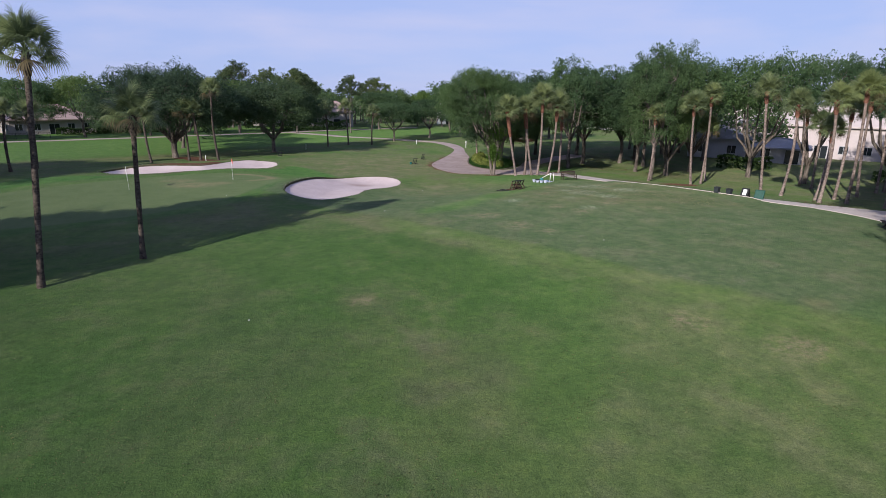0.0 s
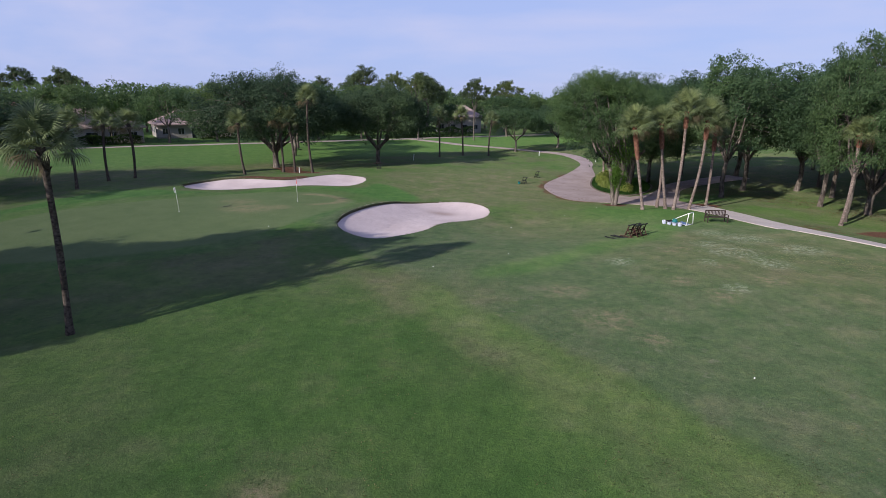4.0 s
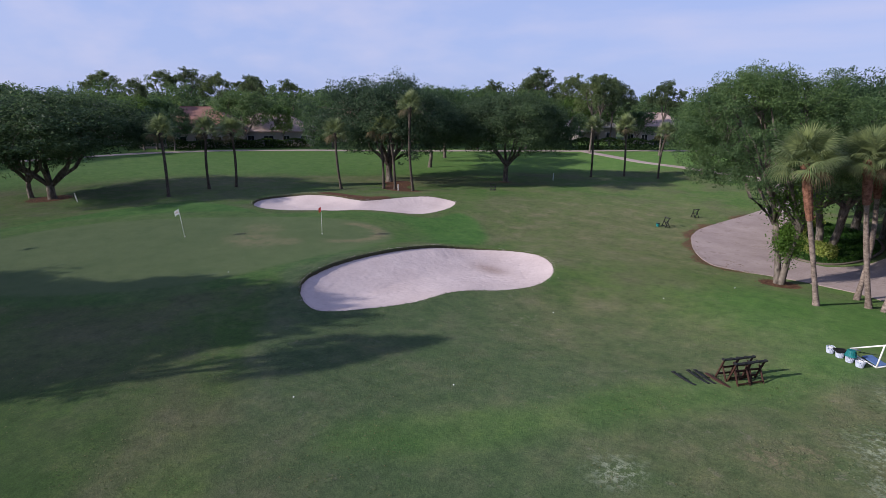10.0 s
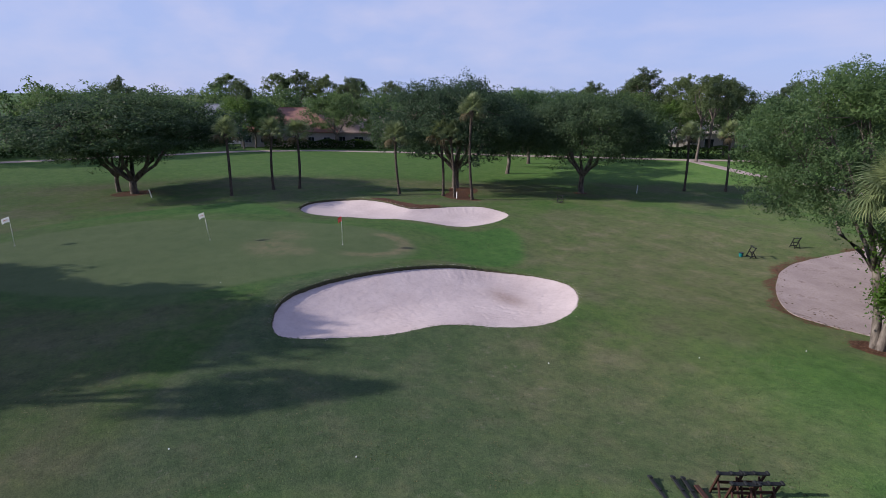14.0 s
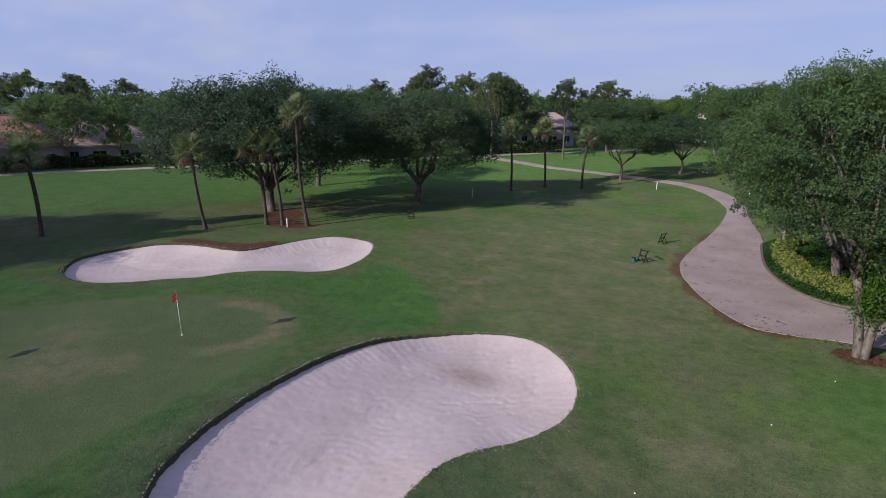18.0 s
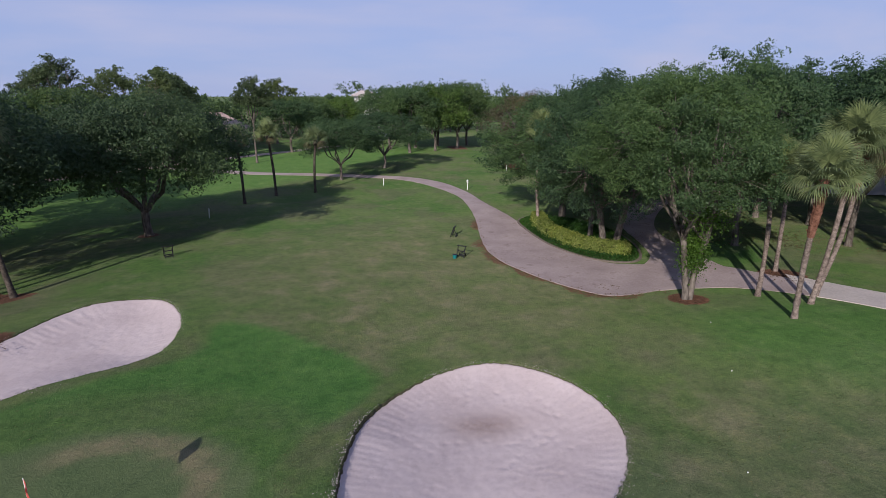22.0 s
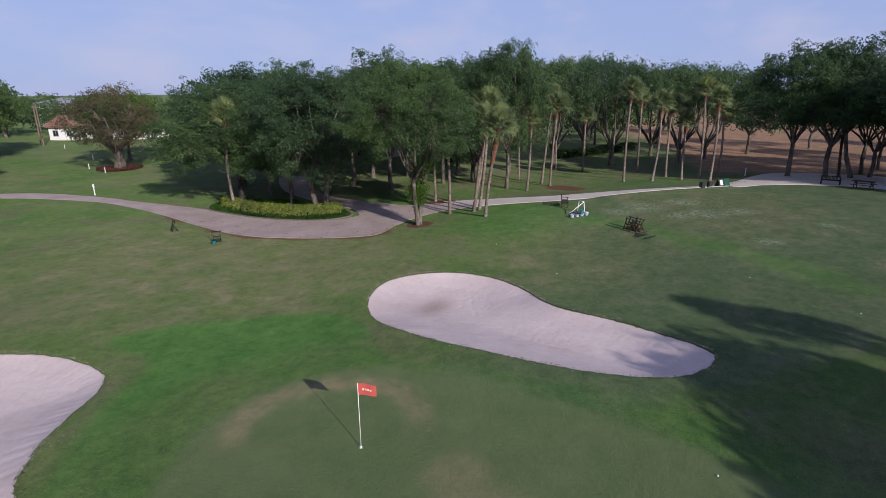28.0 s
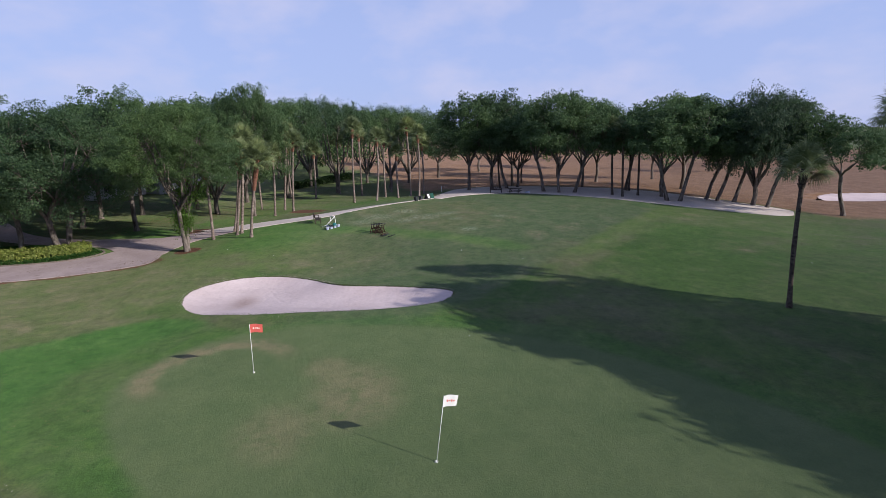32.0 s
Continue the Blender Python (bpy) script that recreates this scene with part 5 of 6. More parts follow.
# ---------------------------------------------------------------- far woods, one sheet of leaves over many trunks
def far_woods():
    rng = np.random.default_rng(77)
    spots = []

    def belt(ax, ay, bx, by, n, depth, h):
        dx, dy = bx - ax, by - ay
        ln = math.hypot(dx, dy)
        for k in range(n):
            u = (k + rng.uniform(0, 1)) / n
            w = rng.uniform(0, 1) * depth
            spots.append((ax + dx * u - dy / ln * w, ay + dy * u + dx / ln * w, h * rng.uniform(0.70, 0.98), rng.uniform(4.0, 6.2)))
    belt(-112, 0, -113.25, 66.45, 24, 24, 13)
    belt(-123.3, 70.49, -117.62, 96.99, 12, 20, 13)
    belt(-115.61, 96.99, -76.23, 151, 30, 24, 13)
    belt(-70.19, 144.9, -28.41, 179.6, 26, 26, 13)
    belt(-30.21, 181, 5.57, 211.4, 18, 30, 12)
    belt(27.54, 136.5, 66, 240, 18, -26, 11)
    belt(-6, 196, 48, 204, 18, 24, 15)
    belt(29.93, 102.75, 72.47, 144.2, 24, -20, 12)
    belt(-20, 260, 120, 270, 40, 40, 11)
    belt(56.89, 208.8, 150, 235, 18, 30, 10)
    belt(70.19, 60.43, 83.58, 120.6, 18, -22, 12.5)
    belt(-224.2, 40.21, -130.8, 232.2, 34, 40, 15)
    belt(-130, -60, -110, 20, 18, 20, 13)
    belt(237.5, 156.3, 300, -60, 26, -60, 12)
    belt(98.7, 78.28, 226.9, 146.3, 24, -30, 12)
    belt(124.2, 5.08, 166.7, -91.69, 12, -60, 12)
    pts, outs, verts, faces = [], [], [], []
    for x, y, h, r in spots:
        if seg_dist(x, y, -37.6, 171.0, -27.0, 138.0) < 3.5:     # a gap before one of the houses
            continue
        z = gz(x, y)
        _, p, o, _ = crown_points(rng, 18, r, h * 0.14, h, 900, 0.34, 0.85)
        pts.append(p + [x, y, z])
        outs.append(o)
        tube(verts, faces, [(x, y, z - 0.3), (x + rng.uniform(-0.4, 0.4), y, z + h * 0.35), (x + rng.uniform(-1, 1), y + rng.uniform(-1, 1), z + h * 0.7)], [0.3, 0.22, 0.1], 5)
    t = thing("far_woods", 0, 0, 0, 0, "dense belt of dark green trees beyond the fairways", "woods", kind="stuff")
    piece("trunks", sheet("far_trunks", verts, faces, OAK_BARK), t)
    piece("leaves", leaf_sheet("far_leaves", np.concatenate(pts), 0.62, rng, WOOD_LEAF, 0.3, 0.65, np.concatenate(outs), None, 3), t)


far_woods()

for i, (x, y, w, h) in enumerate(((-163.1, 114.93, 1.3, 1.06), (-168.5, 109.31, 1.1, 1.0), (-155.6, 120.6, 1.1, 0.98), (-159, 133.7, 1.1, 0.95), (-151.5, 142.8, 1.1, 0.9), (-192.8, 101.23, 1.2, 1.0), (-56.16, 145.2, 1.05, 1.0), (-40.58, 145.1, 0.95, 0.9),
                                  (-48.76, 148.4, 1.0, 0.92), (-61.36, 150.7, 0.95, 0.86), (-41.5, 153.5, 0.9, 0.88), (-25.0, 178.0, 1.0, 0.85), (-65.91, 140.5, 0.85, 0.84), (-111.8, 78.7, 0.62, 0.78), (-117.4, 56.4, 0.62, 0.80), (-102.4, 100.2, 0.6, 0.84), (-38.6, 136.9, 0.9, 0.88), (-26.0, 141.5, 0.7, 0.82))):
    stand("pine_tree", PINE[i % 2], x, y, "tall flat-topped pine above the far woods", (w, h), i * 60, group="pines above the woods")
for i, (x, y, w, h) in enumerate(((-97.6, 79.0, 0.6, 0.70), (-102.89, 58.28, 0.8, 0.75), (-101.6, 75.0, 0.8, 0.84), (-101.5, 77.4, 0.7, 0.85), (-92.6, 91.4, 0.98, 0.92), (-88.77, 97.54, 0.34, 0.72), (-81.98, 105.03, 0.9, 0.98), (-75.85, 112.15, 0.9, 1.0), (-66.51, 120, 0.95, 1.05), (-59.02, 125.6, 1.0, 1.08), (-51.64, 133.1, 0.95, 1.0), (-46.26, 141.3, 0.8, 0.9),
                                  (-20.8, 158, 1.0, 0.9), (-17.89, 169.4, 1.0, 0.9), (-11, 177.6, 1.0, 0.9), (-3.17, 178.5, 1.0, 0.9), (-103.49, 45.17, 0.9, 0.9), (-101, 30, 0.9, 0.9), (-48.3, 97.64, 1.05, 1.08), (-54.26, 108.7, 1.0, 1.0), (23.75, 133.1, 1.0, 0.9), (-36.8, 157.5, 0.62, 0.70))):
    stand("oak_tree", FAR[(i * 2) % 3], x, y, "broad-crowned tree at the edge of the far fairway", (w, h), i * 97, group="trees beyond the far path")

# ---------------------------------------------------------------- planted island, kerb and hedge
ISLAND = spline([(3.56, 91.88), (3.05, 87.78), (3.14, 83.23), (4.13, 79.43), (5.52, 77.59), (7.3, 77.11), (8.79, 78.73), (9.99, 81.96), (10.5, 86.19), (9.32, 90.66), (6.16, 93.34)], 8)


def make_island():
    t = thing("planted_island", 0, 0, 0, 0, "kerbed bed with dark ground cover beside the cart path", "flower bed")
    k = len(ISLAND)
    cen = ISLAND.mean(0)
    for i in range(0, k, 2):
        a, b = ISLAND[i], ISLAND[(i + 2) % k]
        bm = bmesh.new()
        za, zb = gz(*a), gz(*b)
        d = (b - a) * 0.012
        bar(bm, (a[0] + d[0], a[1] + d[1], za + 0.04), (b[0] - d[0], b[1] - d[1], zb + 0.04), 0.20, 0.14, 0.02)
        part("kerb_stone", bm, KERB, t)
    rng = np.random.default_rng(8)
    # low ground cover over the whole bed
    p = rng.uniform(ISLAND.min(0), ISLAND.max(0), (26000, 2))
    d = outline_dist(ISLAND, p[:, 0], p[:, 1])[0]
    keep = d < -0.15
    p, d = p[keep], d[keep]
    lift = np.minimum(0.34, -d * 0.6) * rng.uniform(0.3, 1.0, len(p))
    c = np.column_stack([p, land(p[:, 0], p[:, 1]) + 0.03 + lift])
    piece("ground_cover", leaf_sheet("ground_cover", c, 0.15, rng, COVER_LEAF, 0.8, 0.6), t)


make_island()
HEDGE_LINE = spline([(5.16, 90.85), (4.55, 88.41), (4.34, 85.95), (4.53, 83.57), (5.03, 81.57), (5.91, 79.85), (7.2, 78.9)], 4, False)
rng1 = np.random.default_rng(9)
for i, (x, y) in enumerate(HEDGE_LINE[::2]):
    x, y = x + rng1.uniform(-0.1, 0.1), y + rng1.uniform(-0.1, 0.1)
    s = thing("variegated_shrub", x, y, None, rng1.uniform(0, 360), "yellow and green variegated shrub in a clipped row", "shrub", "hedge on the planted island")
    n = 1500
    d = rng1.normal(size=(n, 3))
    d /= np.linalg.norm(d, axis=1)[:, None]
    d[:, 2] = np.abs(d[:, 2])
    r = rng1.uniform(0.7, 1.0, (n, 1)) * (1 + 0.12 * np.sin(d[:, :1] * 9 + i) * np.cos(d[:, 1:2] * 8))
    piece("foliage", leaf_sheet("shrub_leaves", d * r * (0.4 + 0.6 / np.abs(d).max(1))[:, None] * [0.72, 0.72, 1.12] + [0, 0, 0.08], 0.17, rng1, SHRUB_LEAF, 0.7, 0.55, d), s)
    v, f = [], []
    for k in range(5):
        a = k * 1.26 + i
        tube(v, f, [(0, 0, -0.1), (math.cos(a) * 0.2, math.sin(a) * 0.2, 0.5), (math.cos(a) * 0.5, math.sin(a) * 0.5, 0.95)], [0.03, 0.02, 0.01], 5)
    piece("stems", sheet("shrub_stems", v, f, OAK_BARK), s)

# ---------------------------------------------------------------- flags, golf balls
WHITE = plain("white_paint", (0.78, 0.78, 0.78), 0.45, 0, 0.06)


def cloth(name, colour):
    """Thin flag cloth that lets the sun shine through."""
    m = plain(name, colour, 0.75, 0, 0.08)
    n, l = m.node_tree.nodes, m.node_tree.links
    t = n.new("ShaderNodeBsdfTranslucent")
    t.inputs[0].default_value = (*colour, 1)
    s = n.new("ShaderNodeMixShader")
    s.inputs[0].default_value = 0.4
    l.new(n["Principled BSDF"].outputs[0], s.inputs[1])
    l.new(t.outputs[0], s.inputs[2])
    l.new(s.outputs[0], n["Material Output"].inputs[0])
    return m


RED_CLOTH = cloth("red_flag_cloth", (0.70, 0.15, 0.13))
WHITE_CLOTH = cloth("white_flag_cloth", (0.85, 0.85, 0.85))
PALE_PRINT = plain("pale_print", (0.80, 0.55, 0.50), 0.7, 0, 0.05)
RED_PRINT = plain("red_print", (0.55, 0.12, 0.10), 0.7, 0, 0.05)
BLACK = plain("black_plastic", (0.016, 0.017, 0.018), 0.5, 0, 0.3)
DARK_WOOD = plain("dark_stained_wood", (0.055, 0.024, 0.018), 0.6, 0, 0.35, 14)
BENCH_WOOD = plain("weathered_bench_wood", (0.040, 0.028, 0.024), 0.7, 0, 0.35, 14)
GREEN_PLASTIC = plain("dark_green_plastic", (0.008, 0.062, 0.046), 0.45, 0, 0.2)
TEAL = plain("teal_plastic", (0.012, 0.16, 0.17), 0.45, 0, 0.2)
BASKET = plain("white_basket_plastic", (0.52, 0.56, 0.70), 0.5, 0, 0.1)
BLUE = plain("blue_plastic", (0.10, 0.17, 0.36), 0.5, 0, 0.2)
GREY_BIN = plain("dark_grey_plastic", (0.030, 0.036, 0.040), 0.5, 0, 0.2)
HOLE = plain("bin_mouth_shade", (0.02, 0.02, 0.02), 0.9)


def flagstick(x, y, cloth, printed, tip, fly, label):
    t = thing("flagstick", x, y, None, 0, label, "flag")
    top = Vector((tip[0], tip[1], 2.13))
    bm = bmesh.new()
    rod(bm, (0, 0, -0.12), top, 0.013, 0.009, 10)
    part("pole", bm, WHITE, t, "thin white pole", True)
    bm = bmesh.new()
    bmesh.ops.create_cone(bm, cap_ends=False, segments=20, radius1=0.06, radius2=0.06, depth=0.05, matrix=Matrix.Translation((0, 0, -0.012)))
    bmesh.ops.create_cone(bm, cap_ends=True, segments=16, radius1=0.035, radius2=0.02, depth=0.06, matrix=Matrix.Translation((0, 0, 0.02)))
    part("cup", bm, WHITE, t, "white cup rim in the turf")
    d = Vector((fly[0], fly[1], 0)).normalized()
    side = Vector((-d.y, d.x, 0))
    axis_ = (top - Vector((0, 0, 0))).normalized()
    verts, faces, n, m = [], [], 12, 7
    for face in (0, 1):
        for i in range(n + 1):
            for j in range(m + 1):
                u, v = i / n, j / m
                p = top - axis_ * 0.02 - axis_ * (v * 0.36) + d * (u * 0.52) + side * (0.045 * math.sin(u * 6.0 + v) * u + 0.004 * face) - Vector((0, 0, 0.11 * u * u))
                verts.append(tuple(p))
    w = m + 1
    for face in (0, 1):
        o = face * (n + 1) * w
        for i in range(n):
            for j in range(m):
                q = (o + i * w + j, o + i * w + j + 1, o + (i + 1) * w + j + 1, o + (i + 1) * w + j)
                faces.append(q if face else q[::-1])
    cl = piece("cloth", sheet("flag_cloth", verts, faces, cloth), t, None, "small flag hanging from the pole")
    bm = bmesh.new()
    for k in range(4):          # faded writing as bars
        c = top - axis_ * 0.2 + d * (0.15 + 0.07 * k) - Vector((0, 0, 0.11 * (0.3 + 0.13 * k) ** 2))
        for s in (-1, 1):
            q = (d.to_track_quat("X", "Z")).to_matrix().to_4x4()
            box(bm, 0.045, 0.004, 0.07 - 0.02 * (k % 2), Matrix.Translation(c + side * (0.045 * math.sin(6.0 * (0.29 + 0.135 * k) + 0.5) * (0.29 + 0.135 * k) + 0.002 + s * 0.006)) @ q)
    part("print", bm, printed, cl, "faded marks printed on the cloth")


flagstick(-22.4, 55.4, RED_CLOTH, PALE_PRINT, (0.0, 0.0), (0.55, -0.84), "red golf flag on a thin white pole in the green")
flagstick(-29.12, 48.18, WHITE_CLOTH, RED_PRINT, (0.10, -0.26), (0.5, -0.86), "white golf flag on a leaning white pole in the green")
flagstick(-36.53, 36.92, WHITE_CLOTH, RED_PRINT, (0.0, 0.0), (0.5, -0.86), "white golf flag on an upright pole in the shade")

bm = bmesh.new()
bmesh.ops.create_icosphere(bm, subdivisions=2, radius=0.026)
ball_me = bpy.data.meshes.new("golf_ball")
bm.to_mesh(ball_me)
bm.free()
ball_me.materials.append(WHITE)
for x, y in ((-7.45, 19.4), (-2.5, 54.8), (1.4, 60.2), (-19.2, 46.0), (-1.0, 44.5), (9.5, 30.5), (4.0, 64.8), (-4.6, 40.2)):
    b = new("golf_ball", ball_me)
    b.matrix_basis = pose(x, y, gz(x, y) + 0.03)
    tagged(b, "white golf ball lying on the turf", "ball", "scattered golf balls")


# ---------------------------------------------------------------- practice gear by the tee
def bag_stand(x, y, turn, group="folded bag stands", wood=None, label="dark wooden golf bag stand with a notched top rail", tilt=0):
    t = thing("bag_stand", x, y, None, turn, label, "bag stand", group)
    if tilt:
        t.matrix_basis = t.matrix_basis @ pose(0, 0, 0.0, tilt, 0, 0)
    for s in (-1, 1):
        bm = bmesh.new()
        bar(bm, (s * 0.30, 0.16, 0), (s * 0.30, -0.14, 0.82), 0.05, 0.06, 0.006)
        part("front_leg", bm, wood or DARK_WOOD, t)
        bm = bmesh.new()
        bar(bm, (s * 0.25, -0.34, 0), (s * 0.25, 0.02, 0.62), 0.045, 0.055, 0.006)
        part("rear_leg", bm, wood or DARK_WOOD, t)
    for z, yy, w in ((0.14, 0.11, 0.62), (0.46, -0.01, 0.62)):
        bm = bmesh.new()
        box(bm, w, 0.03, 0.08, Matrix.Translation((0, yy, z)), 0.005)
        part("cross_rail", bm, wood or DARK_WOOD, t)
    bm = bmesh.new()
    box(bm, 0.55, 0.03, 0.06, Matrix.Translation((0, -0.30, 0.10)), 0.005)
    part("rear_rail", bm, wood or DARK_WOOD, t)
    bm = bmesh.new()
    box(bm, 0.78, 0.13, 0.035, Matrix.Translation((0, -0.14, 0.83)), 0.01)
    for s in (-1, 0, 1):
        box(bm, 0.08, 0.14, 0.05, Matrix.Translation((s * 0.345, -0.15, 0.862)), 0.015)
    part("top_rail", bm, BLACK, t, "black notched rail")
    return t


for i, (u, v) in enumerate(((0.0, 0.0), (0.62, 0.06), (-0.12, 0.46), (0.50, 0.50))):
    bag_stand(6.85 + 0.63 * u - 0.78 * v, 51.35 + 0.78 * u + 0.63 * v, 51)
for x, y, a in ((5.27, 50.31, 150), (5.64, 50.81, 146), (5.82, 50.98, 143)):
    t = thing("loose_rail", x, y, None, a, "dark wooden rail lying on the grass beside bag stands", "rail", "loose rails on the grass")
    bm = bmesh.new()
    box(bm, 1.20, 0.10, 0.05, Matrix.Translation((0, 0, 0.035)), 0.012)
    part("board", bm, BLACK, t)
    for s in (-1, 0, 1):
        bm = bmesh.new()
        box(bm, 0.09, 0.11, 0.03, Matrix.Translation((s * 0.5, 0, 0.072)), 0.008)
        part("block", bm, BLACK, t)
t = thing("plank", 6.27, 50.96, None, 148, "reddish-brown plank lying by the bag stands", "plank")
bm = bmesh.new()
box(bm, 1.15, 0.14, 0.05, Matrix.Translation((0, 0, 0.04)), 0.01)
part("board", bm, DARK_WOOD, t)
bag_stand(-5.15, 80.85, 140, "single bag stands", BLACK, label="black bag stand on the worn fairway")
bag_stand(-4.29, 86.97, 62, "single bag stands", BLACK, label="black bag stand on the worn fairway")
bag_stand(-26.43, 84.04, 20, "single bag stands", BLACK, label="black bag stand in the shade of an oak")


bm = bmesh.new()
rod(bm, (0.135, 0, 0.01), (0.185, 0, 0.29), 0.013, 0.013, 5)
slat_me = bpy.data.meshes.new("basket_slat")
bm.to_mesh(slat_me)
bm.free()
slat_me.materials.append(BASKET)


def basket(x, y, fill, label, balls=True):
    t = thing("ball_basket", x, y, None, random.uniform(0, 90), label, "basket", "baskets of golf balls")
    t.matrix_basis = t.matrix_basis @ Matrix.Scale(0.88, 4)
    for k in range(18):
        piece("slat", slat_me, t, pose(0, 0, 0, 0, 0, 20 * k))
    for z, r in ((0.015, 0.137), (0.10, 0.152), (0.19, 0.168), (0.285, 0.186)):
        v, f = [], []
        for k in range(20):
            c0, s0 = math.cos(math.pi * k / 10), math.sin(math.pi * k / 10)
            v += [(q * c0, q * s0, h) for q, h in ((r, z), (r, z + 0.028), (r - 0.006, z + 0.028), (r - 0.006, z))]
            f += [(4 * k + j, (4 * k + 4) % 80 + j, (4 * k + 4) % 80 + (j + 1) % 4, 4 * k + (j + 1) % 4) for j in range(4)]
        piece("hoop", sheet("basket_hoop", v, f, BASKET, False), t)
    bm = bmesh.new()
    bmesh.ops.create_cone(bm, cap_ends=True, segments=18, radius1=0.13, radius2=0.165, depth=0.2, matrix=Matrix.Translation((0, 0, 0.11)))
    part("liner", bm, BLUE if not fill else BASKET, t)
    v, f = [], []
    tube(v, f, [(0.186 * math.cos(a), 0.05 + 0.02 * math.sin(a), 0.30 + 0.03 * math.sin(a)) for a in np.linspace(0, math.pi, 9)], [0.008] * 9, 5)
    piece("handle", sheet("basket_handle", v, f, BLACK), t)
    if balls:
        rng = np.random.default_rng(int(abs(x * 100)))
        for k in range(26):
            a, r = k * 2.4, 0.15 * math.sqrt((k + 0.5) / 26)
            piece("golf_ball", ball_me, t, pose(r * math.cos(a), r * math.sin(a), 0.235 + 0.05 * (1 - r / 0.15) + rng.uniform(0, 0.015)))
    return t


B0, B1 = Vector((9.2, 56.7)), Vector((10.22, 55.78))
for i in range(4):
    p = B0.lerp(B1, i / 3)
    basket(p.x, p.y, True, "white basket full of golf balls on the grass", i in (0, 3))
p = B0.lerp(B1, 1 / 3)
t = thing("ball_tray", p.x, p.y, gz(p.x, p.y) + 0.278, 30, "black wire tray lying on a ball basket", "tray")
bm = bmesh.new()
for k in range(9):
    box(bm, 0.42, 0.012, 0.015, Matrix.Translation((0, -0.16 + 0.04 * k, 0.01)))
    box(bm, 0.012, 0.34, 0.015, Matrix.Translation((-0.2 + 0.05 * k, 0, 0.014)))
part("grid", bm, BLACK, t)
bm = bmesh.new()
for s in (-1, 1):
    box(bm, 0.44, 0.02, 0.06, Matrix.Translation((0, s * 0.17, 0.02)), 0.004)
    box(bm, 0.02, 0.36, 0.06, Matrix.Translation((s * 0.21, 0, 0.02)), 0.004)
part("rim", bm, BLACK, t)
p = B0.lerp(B1, 2 / 3)
t = thing("upturned_basket", p.x, p.y, gz(p.x, p.y) + 0.274, 0, "teal basket turned over on a ball basket", "basket")
bm = bmesh.new()
bmesh.ops.create_cone(bm, cap_ends=True, segments=22, radius1=0.19, radius2=0.13, depth=0.24, matrix=Matrix.Translation((0, 0, 0.12)))
part("shell", bm, TEAL, t)
for k in range(16):
    a = 2 * math.pi * k / 16
    bm = bmesh.new()
    rod(bm, (0.195 * math.cos(a), 0.195 * math.sin(a), 0.0), (0.136 * math.cos(a), 0.136 * math.sin(a), 0.24), 0.010, 0.008, 5)
    part("rib", bm, TEAL, t)
bm = bmesh.new()
bmesh.ops.create_cone(bm, cap_ends=True, segments=22, radius1=0.215, radius2=0.205, depth=0.03, matrix=Matrix.Translation((0, 0, 0.015)))
part("rim", bm, TEAL, t)

# white pipe frame behind the baskets
t = thing("pipe_frame", 11.0, 56.4, None, -38, "white plastic pipe ball rack frame on the grass", "rack")
for a, b in (((0, -0.45, 0.03), (0, -0.30, 0.95)), ((0, 0.45, 0.03), (0, 0.30, 0.95)), ((0, -0.30, 0.95), (0, 0.30, 0.95)), ((0, -0.30, 0.95), (-1.25, -0.30, 0.22)),
             ((0, -0.45, 0.03), (0, 0.45, 0.03)), ((-1.25, -0.30, 0.22), (-1.25, 0.25, 0.05)), ((0, -0.45, 0.03), (-1.25, -0.30, 0.06))):
    bm = bmesh.new()
    rod(bm, a, b, 0.030, 0.030, 10)
    part("pipe", bm, WHITE, t, "", True)
bm = bmesh.new()
box(bm, 0.7, 0.5, 0.03, Matrix.Translation((-0.45, 0.0, 0.05)) @ pose(0, 0, 0, 0, 8, 0), 0.006)
part("tray", bm, BLUE, t, "pale blue tray")


def bench(x, y, turn, label, group=""):
    t = thing("garden_bench", x, y, None, turn, label, "bench", group)
    w = 1.55
    for s in (-1, 1):
        bm = bmesh.new()
        bar(bm, (s * w / 2, -0.27, 0), (s * w / 2, -0.27, 0.62), 0.07, 0.07, 0.006)
        part("front_leg", bm, BENCH_WOOD, t)
        bm = bmesh.new()
        bar(bm, (s * w / 2, 0.24, 0), (s * w / 2, 0.30, 0.90), 0.07, 0.07, 0.006)
        part("rear_leg", bm, BENCH_WOOD, t)
        bm = bmesh.new()
        box(bm, 0.09, 0.62, 0.035, Matrix.Translation((s * w / 2, -0.02, 0.63)), 0.008)
        part("armrest", bm, BENCH_WOOD, t)
        bm = bmesh.new()
        bar(bm, (s * w / 2, -0.25, 0.38), (s * w / 2, 0.25, 0.38), 0.05, 0.06, 0.005)
        part("side_rail", bm, BENCH_WOOD, t)
    for k in range(6):
        bm = bmesh.new()
        box(bm, w, 0.075, 0.025, Matrix.Translation((0, -0.24 + 0.09 * k, 0.43)), 0.004)
        part("seat_slat", bm, BENCH_WOOD, t)
    for z in (0.52, 0.88):
        bm = bmesh.new()
        box(bm, w, 0.04, 0.075, Matrix.Translation((0, 0.255 + 0.07 * (z - 0.4), z)), 0.006)
        part("back_rail", bm, BENCH_WOOD, t)
    for k in range(13):
        bm = bmesh.new()
        u = -w / 2 + 0.1 + k * (w - 0.2) / 12
        bar(bm, (u, 0.265, 0.53), (u, 0.29, 0.86), 0.055, 0.018, 0.003)
        part("back_slat", bm, BENCH_WOOD, t)
    return t


